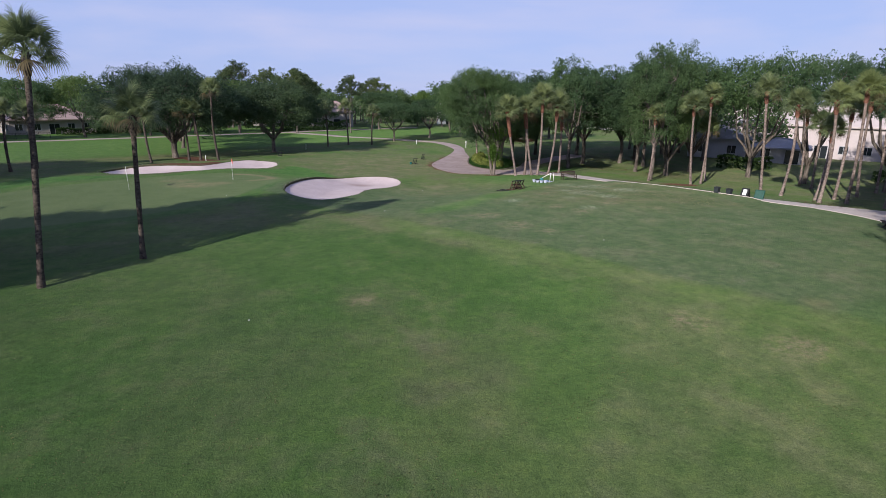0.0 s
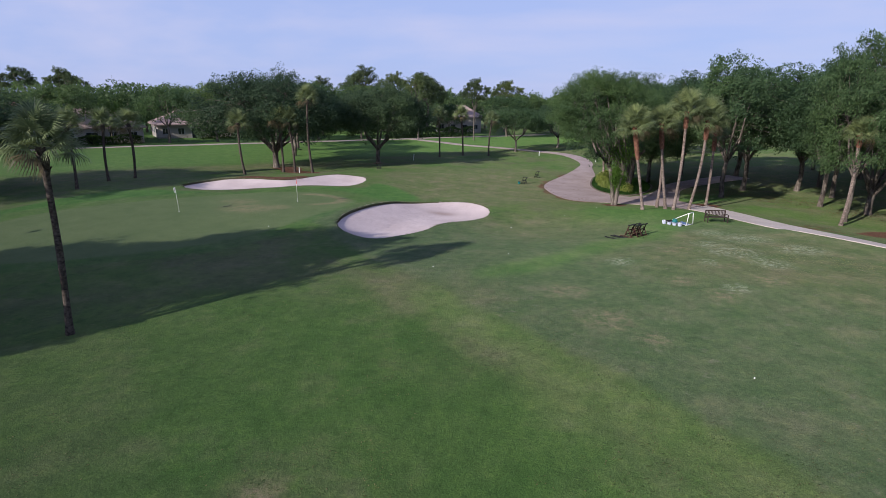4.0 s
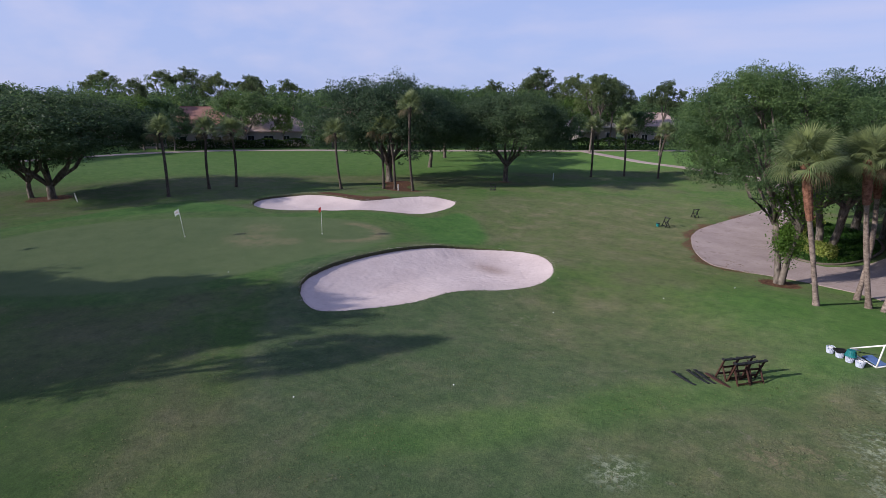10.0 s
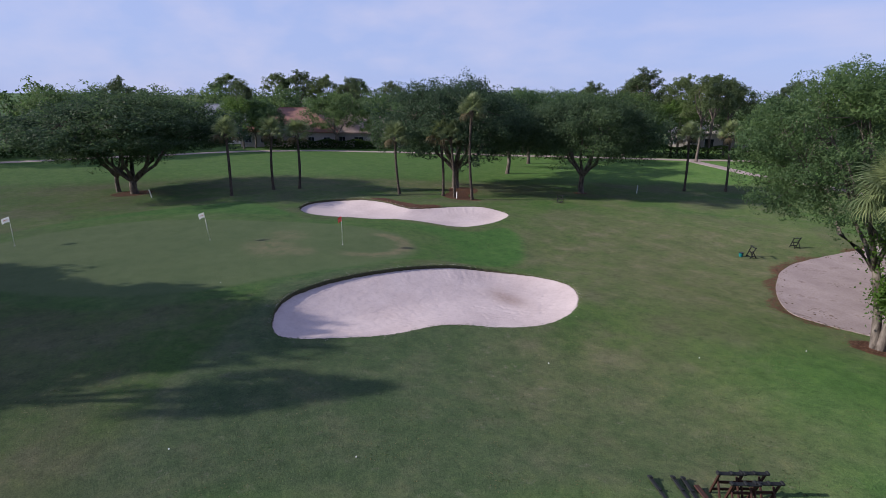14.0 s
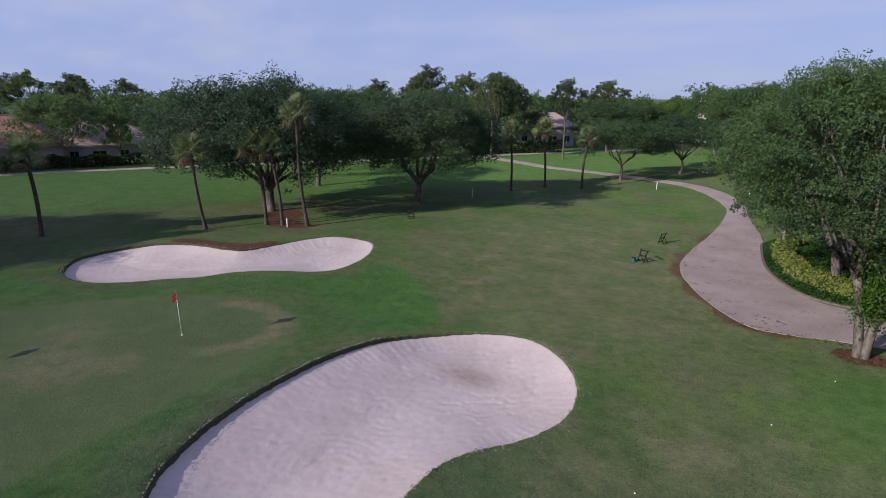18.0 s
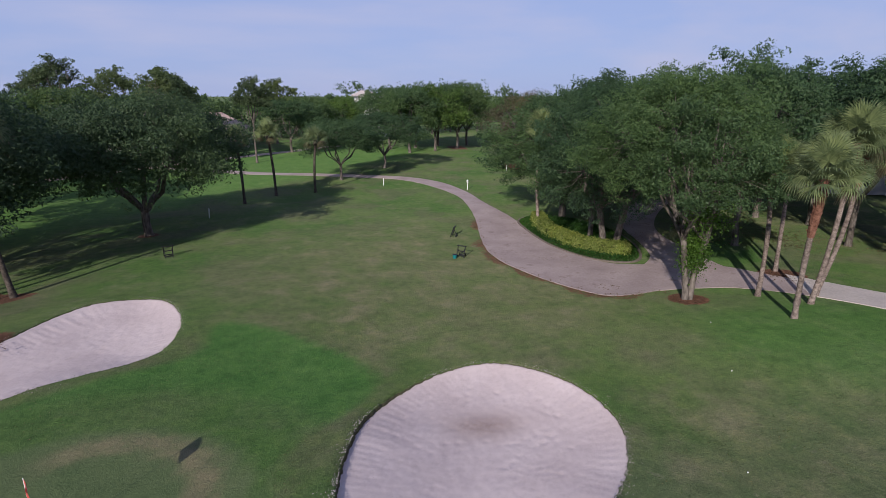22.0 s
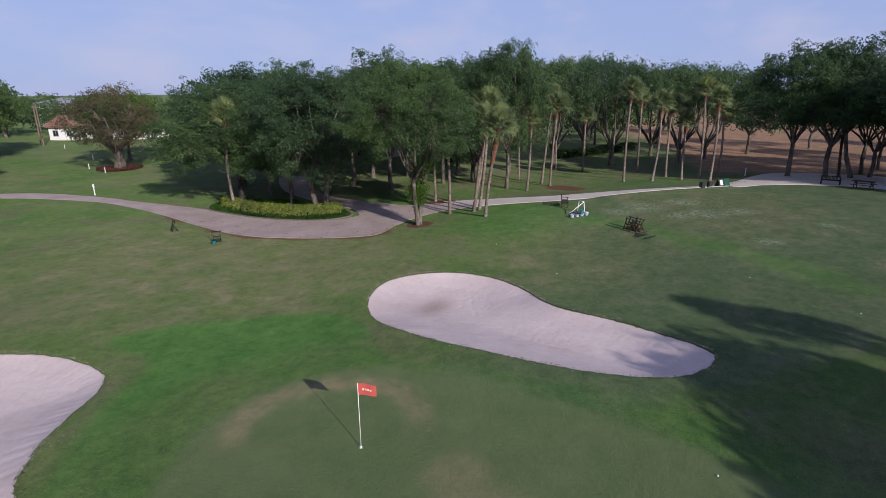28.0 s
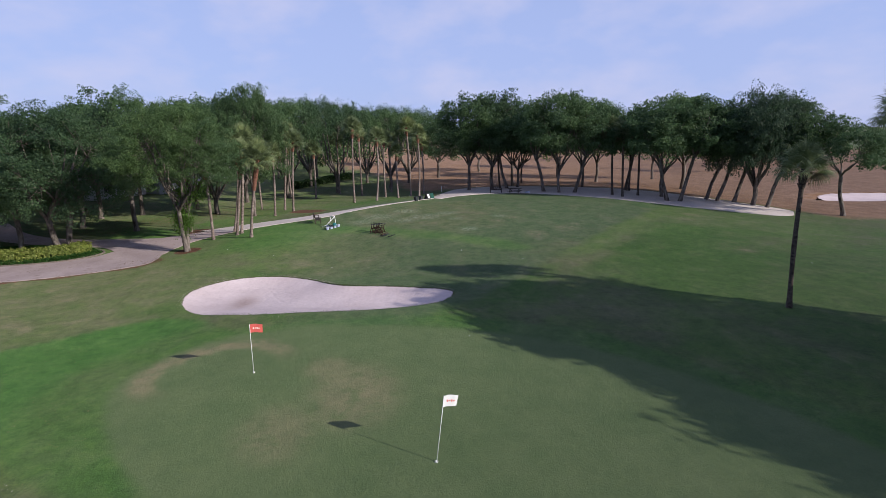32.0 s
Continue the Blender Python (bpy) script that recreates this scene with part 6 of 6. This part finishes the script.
bench(13.17, 58.32, 15, "dark weathered wooden garden bench on the grass", "benches")
bench(31.7, 36.2, 72, "dark weathered wooden bench beside the shell yard", "benches")


def picnic_table(x, y, turn, label):
    t = thing("picnic_table", x, y, None, turn, label, "table")
    for k in range(5):
        bm = bmesh.new()
        box(bm, 1.8, 0.135, 0.04, Matrix.Translation((0, -0.29 + 0.145 * k, 0.74)), 0.006)
        part("top_plank", bm, BENCH_WOOD, t)
    for s in (-1, 1):
        for k in range(2):
            bm = bmesh.new()
            box(bm, 1.8, 0.13, 0.04, Matrix.Translation((0, s * (0.60 + 0.14 * k), 0.44)), 0.006)
            part("seat_plank", bm, BENCH_WOOD, t)
        for q in (-1, 1):
            bm = bmesh.new()
            bar(bm, (s * 0.65, q * 0.62, 0), (s * 0.65, q * 0.24, 0.72), 0.05, 0.09, 0.006)
            part("leg", bm, BENCH_WOOD, t)
        bm = bmesh.new()
        box(bm, 0.045, 1.5, 0.09, Matrix.Translation((s * 0.60, 0, 0.375)), 0.006)
        part("seat_bearer", bm, BENCH_WOOD, t)
        bm = bmesh.new()
        box(bm, 0.045, 0.66, 0.09, Matrix.Translation((s * 0.60, 0, 0.675)), 0.006)
        part("top_bearer", bm, BENCH_WOOD, t)


picnic_table(29.3, 34.0, 66, "dark weathered wooden picnic table beside the shell yard")
for x, y in ((30.2, 32.2), (30.5, 31.8)):
    basket(x, y, True, "white ball basket at the edge of the shell yard", False)


def bin_box(x, y, turn, label):
    t = thing("litter_bin", x, y, None, turn, label, "bin", "bins by the shell path")
    bm = bmesh.new()
    box(bm, 0.46, 0.40, 0.48, Matrix.Translation((0, 0, 0.25)), 0.03)
    for v in bm.verts:
        k = 0.88 + 0.14 * v.co.z / 0.48
        v.co.x *= k
        v.co.y *= k
    part("body", bm, GREY_BIN, t)
    bm = bmesh.new()
    box(bm, 0.51, 0.45, 0.05, Matrix.Translation((0, 0, 0.51)), 0.02)
    part("rim", bm, GREY_BIN, t)
    # no hole is cut: a near-black plate stands for the shade inside the bin
    bm = bmesh.new()
    box(bm, 0.34, 0.28, 0.012, Matrix.Translation((0, 0, 0.537)))
    part("opening", bm, HOLE, t)


bin_box(24.07, 47.65, 40, "dark grey square litter bin beside the shell path")
bin_box(24.85, 47.02, 35, "dark grey square litter bin beside the shell path")
# folding sign: two boards that lean together
t = thing("folding_sign", 25.8, 46.13, None, -49, "black folding sign with a white notice by the path", "sign")
for s in (-1, 1):
    bm = bmesh.new()
    box(bm, 0.60, 0.03, 0.84, pose(0, s * 0.19, 0.41, s * 25, 0, 0), 0.006)
    b = part("board", bm, BLACK, t)
    bm = bmesh.new()
    box(bm, 0.30, 0.006, 0.52, pose(0, s * 0.19, 0.41, s * 25, 0, 0) @ Matrix.Translation((0, s * 0.022, 0.03)))
    part("notice", bm, WHITE, b, "white notice")
t = thing("green_box", 26.67, 45.54, None, -42, "dark green plastic board box leaning back beside the path", "box")
bm = bmesh.new()
box(bm, 0.74, 0.14, 0.80, pose(0, 0, 0.385, -20, 0, 0), 0.03)
part("body", bm, GREEN_PLASTIC, t)
bm = bmesh.new()
box(bm, 0.78, 0.18, 0.05, pose(0, 0.135, 0.765, -20, 0, 0), 0.02)
part("lid", bm, GREEN_PLASTIC, t)
t = thing("green_bucket", -5.71, 80.56, None, 0, "small green bucket on the grass beside a bag stand", "bucket")
bm = bmesh.new()
bmesh.ops.create_cone(bm, cap_ends=True, segments=18, radius1=0.13, radius2=0.17, depth=0.3, matrix=Matrix.Translation((0, 0, 0.15)))
part("body", bm, TEAL, t)
bm = bmesh.new()
bmesh.ops.create_cone(bm, cap_ends=True, segments=18, radius1=0.18, radius2=0.18, depth=0.03, matrix=Matrix.Translation((0, 0, 0.295)))
part("rim", bm, BLACK, t)


def stake(x, y, h, tilt, label="short white marker post in the grass", w=0.09):
    t = thing("marker_post", x, y, None, 0, label, "post", "white marker posts")
    bm = bmesh.new()
    q = pose(0, 0, 0, tilt, tilt * 0.5, 20)
    box(bm, w, w, h + 0.1, q @ Matrix.Translation((0, 0, h / 2 - 0.05)), 0.012)
    part("post", bm, WHITE, t)
    bm = bmesh.new()
    bmesh.ops.create_cone(bm, cap_ends=True, segments=4, radius1=w * 0.70, radius2=0.005, depth=0.04, matrix=q @ Matrix.Translation((0, 0, h + 0.015)) @ pose(0, 0, 0, 0, 0, 45))
    part("cap", bm, WHITE, t)


for x, y, h, a in ((-7.15, 114.66, 0.95, 2), (-26.24, 98.51, 1.0, 5), (-34.53, 76.06, 0.75, 0), (-54.36, 49, 0.95, 16), (40.37, 43.31, 0.9, 0), (21.74, 139.9, 0.8, 0), (14.38, 128.9, 0.8, 0),
                   (13.32, 123.5, 0.8, 0), (30.71, 163.6, 0.8, 0)):
    stake(x, y, h, a)
t = thing("ball_washer_post", 3.15, 109.57, None, 20, "white post with a boxy white head beside the path", "post")
bm = bmesh.new()
box(bm, 0.10, 0.10, 0.95, Matrix.Translation((0, 0, 0.45)), 0.02)
part("post", bm, WHITE, t)
bm = bmesh.new()
box(bm, 0.26, 0.20, 0.40, Matrix.Translation((0, 0, 1.09)), 0.08)
hd = part("head", bm, WHITE, t)
bm = bmesh.new()
box(bm, 0.13, 0.02, 0.16, Matrix.Translation((0, -0.105, 1.12)), 0.008)
part("opening", bm, BLACK, hd)
# utility poles far up the fairway
POLE_WOOD = plain("pole_wood", (0.20, 0.15, 0.12), 0.9)
for x, y in ((34.38, 178.8), (32.73, 174.7)):
    t = thing("utility_pole", x, y, None, 10, "grey-brown wooden utility pole at the edge of the fairway", "pole", "utility poles")
    bm = bmesh.new()
    rod(bm, (0, 0, -0.3), (0, 0, 8.5), 0.16, 0.11, 10)
    part("shaft", bm, POLE_WOOD, t)
    bm = bmesh.new()
    box(bm, 1.6, 0.1, 0.12, Matrix.Translation((0, 0.1, 7.9)), 0.01)
    part("crossarm", bm, POLE_WOOD, t)

# flower bed round the thick-trunked tree
rng2 = np.random.default_rng(12)
t = thing("flower_bed", 16.51, 125, None, 0, "ring of red bedding plants round a tree", "flower bed", kind="stuff")
a = rng2.uniform(0, 2 * math.pi, 2600)
r = 3.0 * np.sqrt(rng2.uniform(0.12, 1, 2600))
pp = np.column_stack([16.5 + r * np.cos(a), 127 + r * np.sin(a)])
c = np.column_stack([r * np.cos(a), r * np.sin(a), land(pp[:, 0], pp[:, 1]) - gz(16.5, 127) + rng2.uniform(0.05, 0.4, 2600)])
piece("blooms", leaf_sheet("blooms", c, 0.22, rng2, FLOWER, 0.8, 0.8), t)

# ---------------------------------------------------------------- houses among the trees
STUCCO = plain("pale_stucco", (0.40, 0.36, 0.34), 0.9, 0, 0.08, 1.0)
WHITE_WALL = plain("white_wall", (0.78, 0.77, 0.75), 0.9, 0, 0.05, 1.0)
PINK_WALL = plain("pinkish_white_wall", (0.50, 0.44, 0.45), 0.9, 0, 0.10, 0.5)
GREY_WALL = plain("grey_wall", (0.38, 0.38, 0.42), 0.9, 0, 0.1, 1.0)
TERRACOTTA = plain("terracotta_tile", (0.26, 0.135, 0.115), 0.8, 0, 0.25, 2.5)
PINK_TILE = plain("pink_barrel_tile", (0.36, 0.27, 0.255), 0.8, 0, 0.2, 2.5)
SLATE = plain("blue_grey_roof", (0.24, 0.245, 0.29), 0.8, 0, 0.2, 2.5)
PALE_ROOF = plain("pale_tile_roof", (0.52, 0.45, 0.44), 0.8, 0, 0.1, 2.5)
GLASS = plain("dark_window_glass", (0.02, 0.025, 0.03), 0.08, 0, 0.2, 1.0, 0, 0.6)
FENCE_METAL = plain("dark_fence_metal", (0.03, 0.032, 0.033), 0.5, 0.3)


def house(x, y, turn, w, d, h, rise, wall_mat, roof_mat, label, gable=False, chimney=False):
    t = thing("house", x, y, None, turn, label, "house", "houses beyond the course")
    bm = bmesh.new()
    box(bm, w, d, h, Matrix.Translation((0, 0, h / 2)), 0.02)
    if gable:
        for s in (-1, 1):
            vs = [bm.verts.new(v) for v in ((s * (w / 2 - 0.01), -d / 2, h), (s * (w / 2 - 0.01), d / 2, h), (s * (w / 2 - 0.01), 0, h + rise))]
            bm.faces.new(vs)
    part("wall", bm, wall_mat, t)
    o = 0.7
    run = 0 if gable else min(d / 2 + o, w / 2 - 0.4)
    hw, hd = w / 2 + o, d / 2 + o
    base = [(-hw, -hd, h), (hw, -hd, h), (hw, hd, h), (-hw, hd, h)]
    ridge = [(-hw + run, 0, h + rise), (hw - run, 0, h + rise)]
    bm = bmesh.new()
    b = [bm.verts.new(v) for v in base]
    lo = [bm.verts.new((v[0], v[1], v[2] - 0.22)) for v in base]
    r = [bm.verts.new(v) for v in ridge]
    for f in ((b[0], b[1], r[1], r[0]), (b[2], b[3], r[0], r[1]), (b[1], b[2], r[1]), (b[3], b[0], r[0])):
        bm.faces.new(f)
    for i in range(4):
        bm.faces.new((lo[i], lo[(i + 1) % 4], b[(i + 1) % 4], b[i]))
    bm.faces.new(lo[::-1])
    rf = part("roof", bm, roof_mat, t)
    bm = bmesh.new()
    bar(bm, (ridge[0][0], 0, ridge[0][2] + 0.03), (ridge[1][0], 0, ridge[1][2] + 0.03), 0.3, 0.16, 0.03)
    for c in range(4 if not gable else 0):
        bar(bm, base[c], ridge[0 if c in (0, 3) else 1], 0.26, 0.14, 0.02)
    part("ridge_tiles", bm, roof_mat, rf)
    if chimney:
        bm = bmesh.new()
        box(bm, 1.1, 0.9, 1.8, Matrix.Translation((w * 0.12, 0.5, h + rise + 0.3)), 0.03)
        part("chimney", bm, wall_mat, rf)
    for side, span, face in ((-1, w, "y"), (1, w, "y"), (-1, d, "x"), (1, d, "x")):
        k = max(2, int(span / 3.2))
        for i in range(k):
            u = -span / 2 + span * (i + 0.5) / k
            door = face == "y" and i == k // 2
            ww, wh, z = (1.9, 2.15, 1.1) if door else (1.25, 1.25, 1.6)
            m = Matrix.Translation((u, side * d / 2, z)) if face == "y" else Matrix.Translation((side * w / 2, u, z)) @ pose(0, 0, 0, 0, 0, 90)
            bm = bmesh.new()
            for s in (-1, 1):
                box(bm, 0.1, 0.14, wh + 0.2, m @ Matrix.Translation((s * (ww / 2 + 0.05), 0, 0)))
                box(bm, ww, 0.14, 0.1, m @ Matrix.Translation((0, 0, s * (wh / 2 + 0.05))))
            box(bm, 0.06, 0.12, wh, m)
            win = part("door" if door else "window", bm, GREY_WALL, t)
            bm = bmesh.new()
            box(bm, ww, 0.05, wh, m)
            part("pane", bm, GLASS, win)
    return t


house(-120.0, 75.5, 62, 15, 11, 5.0, 3.4, WHITE_WALL, SLATE, "white house with a blue-grey hipped roof behind trees")
house(-105.5, 88.0, 52, 20, 14, 3.4, 4.6, STUCCO, TERRACOTTA, "pale house with a red tiled hipped roof among trees")
house(-97.34, 100.56, 50, 18, 12, 3.2, 3.4, STUCCO, PINK_TILE, "stucco house with a pinkish tiled roof and dark porch")
house(-91.12, 122.4, 50, 16, 11, 3.2, 3.0, STUCCO, PINK_TILE, "low stucco house with a pinkish tiled roof")
house(-37.6, 171.0, 15, 13, 9, 4.4, 3.0, STUCCO, PINK_TILE, "two-storey house with a pink roof behind pines")
house(-54.9, 170.7, 25, 14, 10, 3.6, 2.8, STUCCO, PALE_ROOF, "pale house behind tall trees")
house(48.6, 99.9, 64, 12, 9, 3.5, 1.9, GREY_WALL, SLATE, "grey gabled house in the shade of oaks", True)
house(54.8, 91.2, -32, 7.5, 7, 2.5, 1.3, GREY_WALL, SLATE, "low grey house wing with a blue-grey roof")
house(68.7, 102.0, -34, 36, 12, 5.6, 3.4, PINK_WALL, PALE_ROOF, "long house with a broad pale tiled roof behind oaks")
house(56.6, 176.5, 20, 15, 11, 3.4, 3.8, WHITE_WALL, TERRACOTTA, "white house with a red tiled roof and chimney", False, True)
house(46.2, 186.0, 20, 8, 7, 3.2, 2.4, WHITE_WALL, TERRACOTTA, "white gabled wing with a red roof", True)
house(63.0, 168.6, 25, 9, 8, 3.0, 2.2, WHITE_WALL, PALE_ROOF, "white garage with a pale roof")
house(82, 250, 10, 14, 10, 7.5, 1.6, WHITE_WALL, SLATE, "tall white house far off above the trees")
house(-2.61, 195.3, 8, 5, 4, 11.0, 1.2, WHITE_WALL, PALE_ROOF, "white tower-like house above far trees")
house(3.12, 196.8, 8, 4, 4, 10.5, 1.2, WHITE_WALL, PALE_ROOF, "white tower-like house above far trees")


def fence(x0, y0, x1, y1, label):
    t = thing("fence", 0, 0, 0, 0, label, "fence")
    n = int(math.hypot(x1 - x0, y1 - y0) / 1.8)
    bm = bmesh.new()
    box(bm, 0.06, 0.06, 1.25, Matrix.Translation((0, 0, 0.6)), 0.006)
    post_me = bpy.data.meshes.new("fence_post")
    bm.to_mesh(post_me)
    bm.free()
    post_me.materials.append(FENCE_METAL)
    pts = [Vector((x0 + (x1 - x0) * i / n, y0 + (y1 - y0) * i / n, 0)) for i in range(n + 1)]
    for p in pts:
        p.z = gz(p.x, p.y)
        piece("post", post_me, t, Matrix.Translation(p))
    for z in (0.2, 1.1):
        for a, b in zip(pts, pts[1:]):
            bm = bmesh.new()
            bar(bm, a + Vector((0, 0, z)), b + Vector((0, 0, z)), 0.035, 0.03)
            part("rail", bm, FENCE_METAL, t)
    bm = bmesh.new()
    for a, b in zip(pts, pts[1:]):
        for k in range(1, 9):
            p = a.lerp(b, k / 9)
            bar(bm, p + Vector((0, 0, 0.1)), p + Vector((0, 0, 1.15)), 0.014)
    part("infill", bm, FENCE_METAL, t)


fence(-95.44, 88.91, -80.95, 109.11, "dark low metal fence behind the far path")


def far_hedge(x0, y0, x1, y1, h, label):
    rng = np.random.default_rng(int(abs(x0) + abs(y1)))
    t = thing("clipped_hedge", x0, y0, 0, 0, label, "hedge", kind="stuff")
    ln = math.hypot(x1 - x0, y1 - y0)
    n = int(ln * 150)
    u = rng.uniform(0, 1, n)
    ax, ay = (x1 - x0) / ln, (y1 - y0) / ln
    w = rng.uniform(-0.8, 0.8, n)
    px, py = x0 + (x1 - x0) * u - ay * w, y0 + (y1 - y0) * u + ax * w
    top = h * (0.9 + 0.12 * np.sin(u * ln * 1.1))
    z = land(px, py) + np.where(rng.uniform(0, 1, n) < 0.5, top * rng.uniform(0.9, 1.0, n), top * rng.uniform(0, 1, n))
    piece("leaves", leaf_sheet("hedge_leaves", np.column_stack([px - x0, py - y0, z]), 0.42, rng, HEDGE_LEAF, 0.5, 0.7), t)


far_hedge(-47.39, 136.6, -28.91, 153.9, 2.5, "dark clipped hedge along the far path")
far_hedge(-104, 20, -104.92, 66.37, 1.8, "dark clipped hedge at the edge of the far fairway")
far_hedge(-83.91, 115.13, -66.19, 136.8, 1.5, "dark clipped hedge at the edge of the far fairway")
far_hedge(-99.82, 78.66, -86.04, 102, 1.9, "dark shrubs in front of houses beyond the far path")
far_hedge(41.5, 84.5, 48.0, 81.0, 1.9, "dark clipped hedge in front of a house")
far_hedge(54.9, 70.25, 72.48, 60.4, 1.3, "dark clipped hedge along the lawn behind the palms")

# ---------------------------------------------------------------- small ground detail


def lip_tufts(poly, n, seed):
    """Longer grass hanging over a bunker's edge."""
    rng = np.random.default_rng(seed)
    k = rng.integers(0, len(poly), n)
    nxt = poly[(k + 1) % len(poly)]
    p = poly[k] + (nxt - poly[k]) * rng.uniform(0, 1, (n, 1))
    cen = poly.mean(0)
    d = nxt - poly[k]
    nrm = np.stack([d[:, 1], -d[:, 0]], -1)
    nrm /= np.linalg.norm(nrm, axis=1)[:, None] + 1e-9
    nrm *= np.sign(((p - cen) * nrm).sum(1))[:, None]
    off = rng.uniform(-0.05, 0.35, (n, 1)) ** 1.0
    p = p + nrm * off
    c = np.column_stack([p, land(p[:, 0], p[:, 1]) + 0.012])
    me = leaf_sheet("lip_grass", c, 0.085, rng, TUFT, 1.5, 0.3)
    t = thing("bunker_edge_grass", 0, 0, 0, 0, "longer grass along the lip of a sand bunker", "grass", kind="stuff")
    piece("blades", me, t)


def thrown_sand(poly, n, seed):
    """Grains and clods of sand splashed out over the turf round a bunker."""
    rng = np.random.default_rng(seed)
    k = rng.integers(0, len(poly), n)
    nxt = poly[(k + 1) % len(poly)]
    p = poly[k] + (nxt - poly[k]) * rng.uniform(0, 1, (n, 1))
    d = nxt - poly[k]
    nrm = np.stack([d[:, 1], -d[:, 0]], -1) / (np.linalg.norm(d, axis=1)[:, None] + 1e-9)
    if outline_dist(poly, p[:1, 0] + nrm[:1, 0] * 0.3, p[:1, 1] + nrm[:1, 1] * 0.3)[0][0] < 0:
        nrm = -nrm
    patch = np.array([noise.noise(Vector((a * 0.8, b * 0.8, 2.0))) for a, b in p])
    off = rng.exponential(0.07, n) * (1 + 2.0 * np.clip(patch, 0, 1)) - 0.02
    keep = patch > rng.uniform(-0.5, 0.35, n)
    p = (p + nrm * off[:, None])[keep]
    c = np.column_stack([p, land(p[:, 0], p[:, 1]) + 0.028])
    t = thing("thrown_sand", 0, 0, 0, 0, "pale sand splashed over the turf round a bunker", "sand", kind="stuff")
    piece("grains", leaf_sheet("sand_grains", c, 0.034, rng, SAND, 4.0, 0.8), t)


thrown_sand(BUNKER_A, 2600, 51)
thrown_sand(BUNKER_B, 2200, 52)
lip_tufts(BUNKER_A, 1800, 31)
lip_tufts(BUNKER_B, 1500, 32)


def litter(name, spots, n, size, material, label, seed, category="leaves", lift=0.035, up=3.5):
    rng = np.random.default_rng(seed)
    out = []
    for x, y, r in spots:
        m = int(n * r * r)
        a, q = rng.uniform(0, 2 * math.pi, m), r * np.sqrt(rng.uniform(0, 1, m)) * rng.uniform(0.5, 1.2, m)
        px, py = x + q * np.cos(a), y + q * np.sin(a)
        out.append(np.column_stack([px, py, land(px, py) + lift + rng.uniform(0, 0.5 * lift, m)]))
    t = thing(name, 0, 0, 0, 0, label, category, kind="stuff")
    piece("leaf_scatter", leaf_sheet(name, np.concatenate(out), size, rng, material, up, 0.6), t)


EDGE = [(x, y, 0.75) for x, y in spline(PATH_EDGE, 4, False)]
litter("fallen_leaves", EDGE[::2] + [(5.73, 68.88, 1.5), (2.29, 72.31, 0.9), (0.9, 79.4, 0.8), (13.93, 70.57, 2.0), (11.08, 83.69, 2.5), (17.92, 83.33, 5), (23.73, 79.12, 5), (12.08, 91.52, 5), (29.58, 73, 5),
                                (21.15, 61.12, 1.8), (-58.88, 47.59, 3), (-38.44, 79.6, 3), (32.23, 45.96, 3), (-30.43, 68.41, 1.2)], 36, 0.12, DRY_LEAF, "brown fallen leaves strewn under the trees", 41)


SEEDED = leaf_material("sanded_divots", (0.20, 0.22, 0.12), (0.27, 0.29, 0.17), (0.33, 0.34, 0.23))
litter("divots", [(13.72, 51.87, 2.0), (11.86, 47.78, 2.3), (8.89, 46.76, 1.2), (14.44, 46.15, 1.6), (11.33, 49.88, 1.8), (16.22, 49.45, 2.0), (17.65, 45.85, 2.0), (20.05, 42.77, 2.2), (13.73, 42.94, 1.6)],
       60, 0.08, SEEDED, "pale sanded divots scattered over the practice tee", 44, "divots", 0.012, 14.0)


def clippings():
    """Specks of clover, clippings and divots over the near turf."""
    rng = np.random.default_rng(43)
    n = 80000
    px, py = rng.uniform(-30, 30, n), rng.uniform(8, 72, n)
    dens = np.array([noise.noise(Vector((a * 0.22, b * 0.22, 1.0))) + 0.5 * noise.noise(Vector((a * 0.9, b * 0.9, 4.0))) for a, b in zip(px, py)])
    keep = (dens > 0.02) & (outline_dist(GREEN, px, py)[0] > 0.5) & (outline_dist(BUNKER_A, px, py)[0] > 0.1) & (outline_dist(BUNKER_B, px, py)[0] > 0.1)
    px, py = px[keep], py[keep]
    c = np.column_stack([px, py, land(px, py) + 0.015])
    t = thing("turf_specks", 0, 0, 0, 0, "pale specks of clippings and weeds over the turf", "grass", kind="stuff")
    w = (np.array([noise.noise(Vector((a * 0.6, b * 0.6, 8.0))) for a, b in zip(px, py)]) > 0.12) & (rng.uniform(size=len(px)) < 0.42) & (outline_dist(APRON, px, py)[0] > 0.5)
    piece("weeds", leaf_sheet("weeds", c[w] + [0.05, 0.03, 0.0], 0.065, rng, WEED, 3.5, 0.6, None, None, 3), t)
    piece("specks", leaf_sheet("turf_specks", c, 0.048, rng, FLECK, 3.0, 0.55, None, None, 3), t)


clippings()
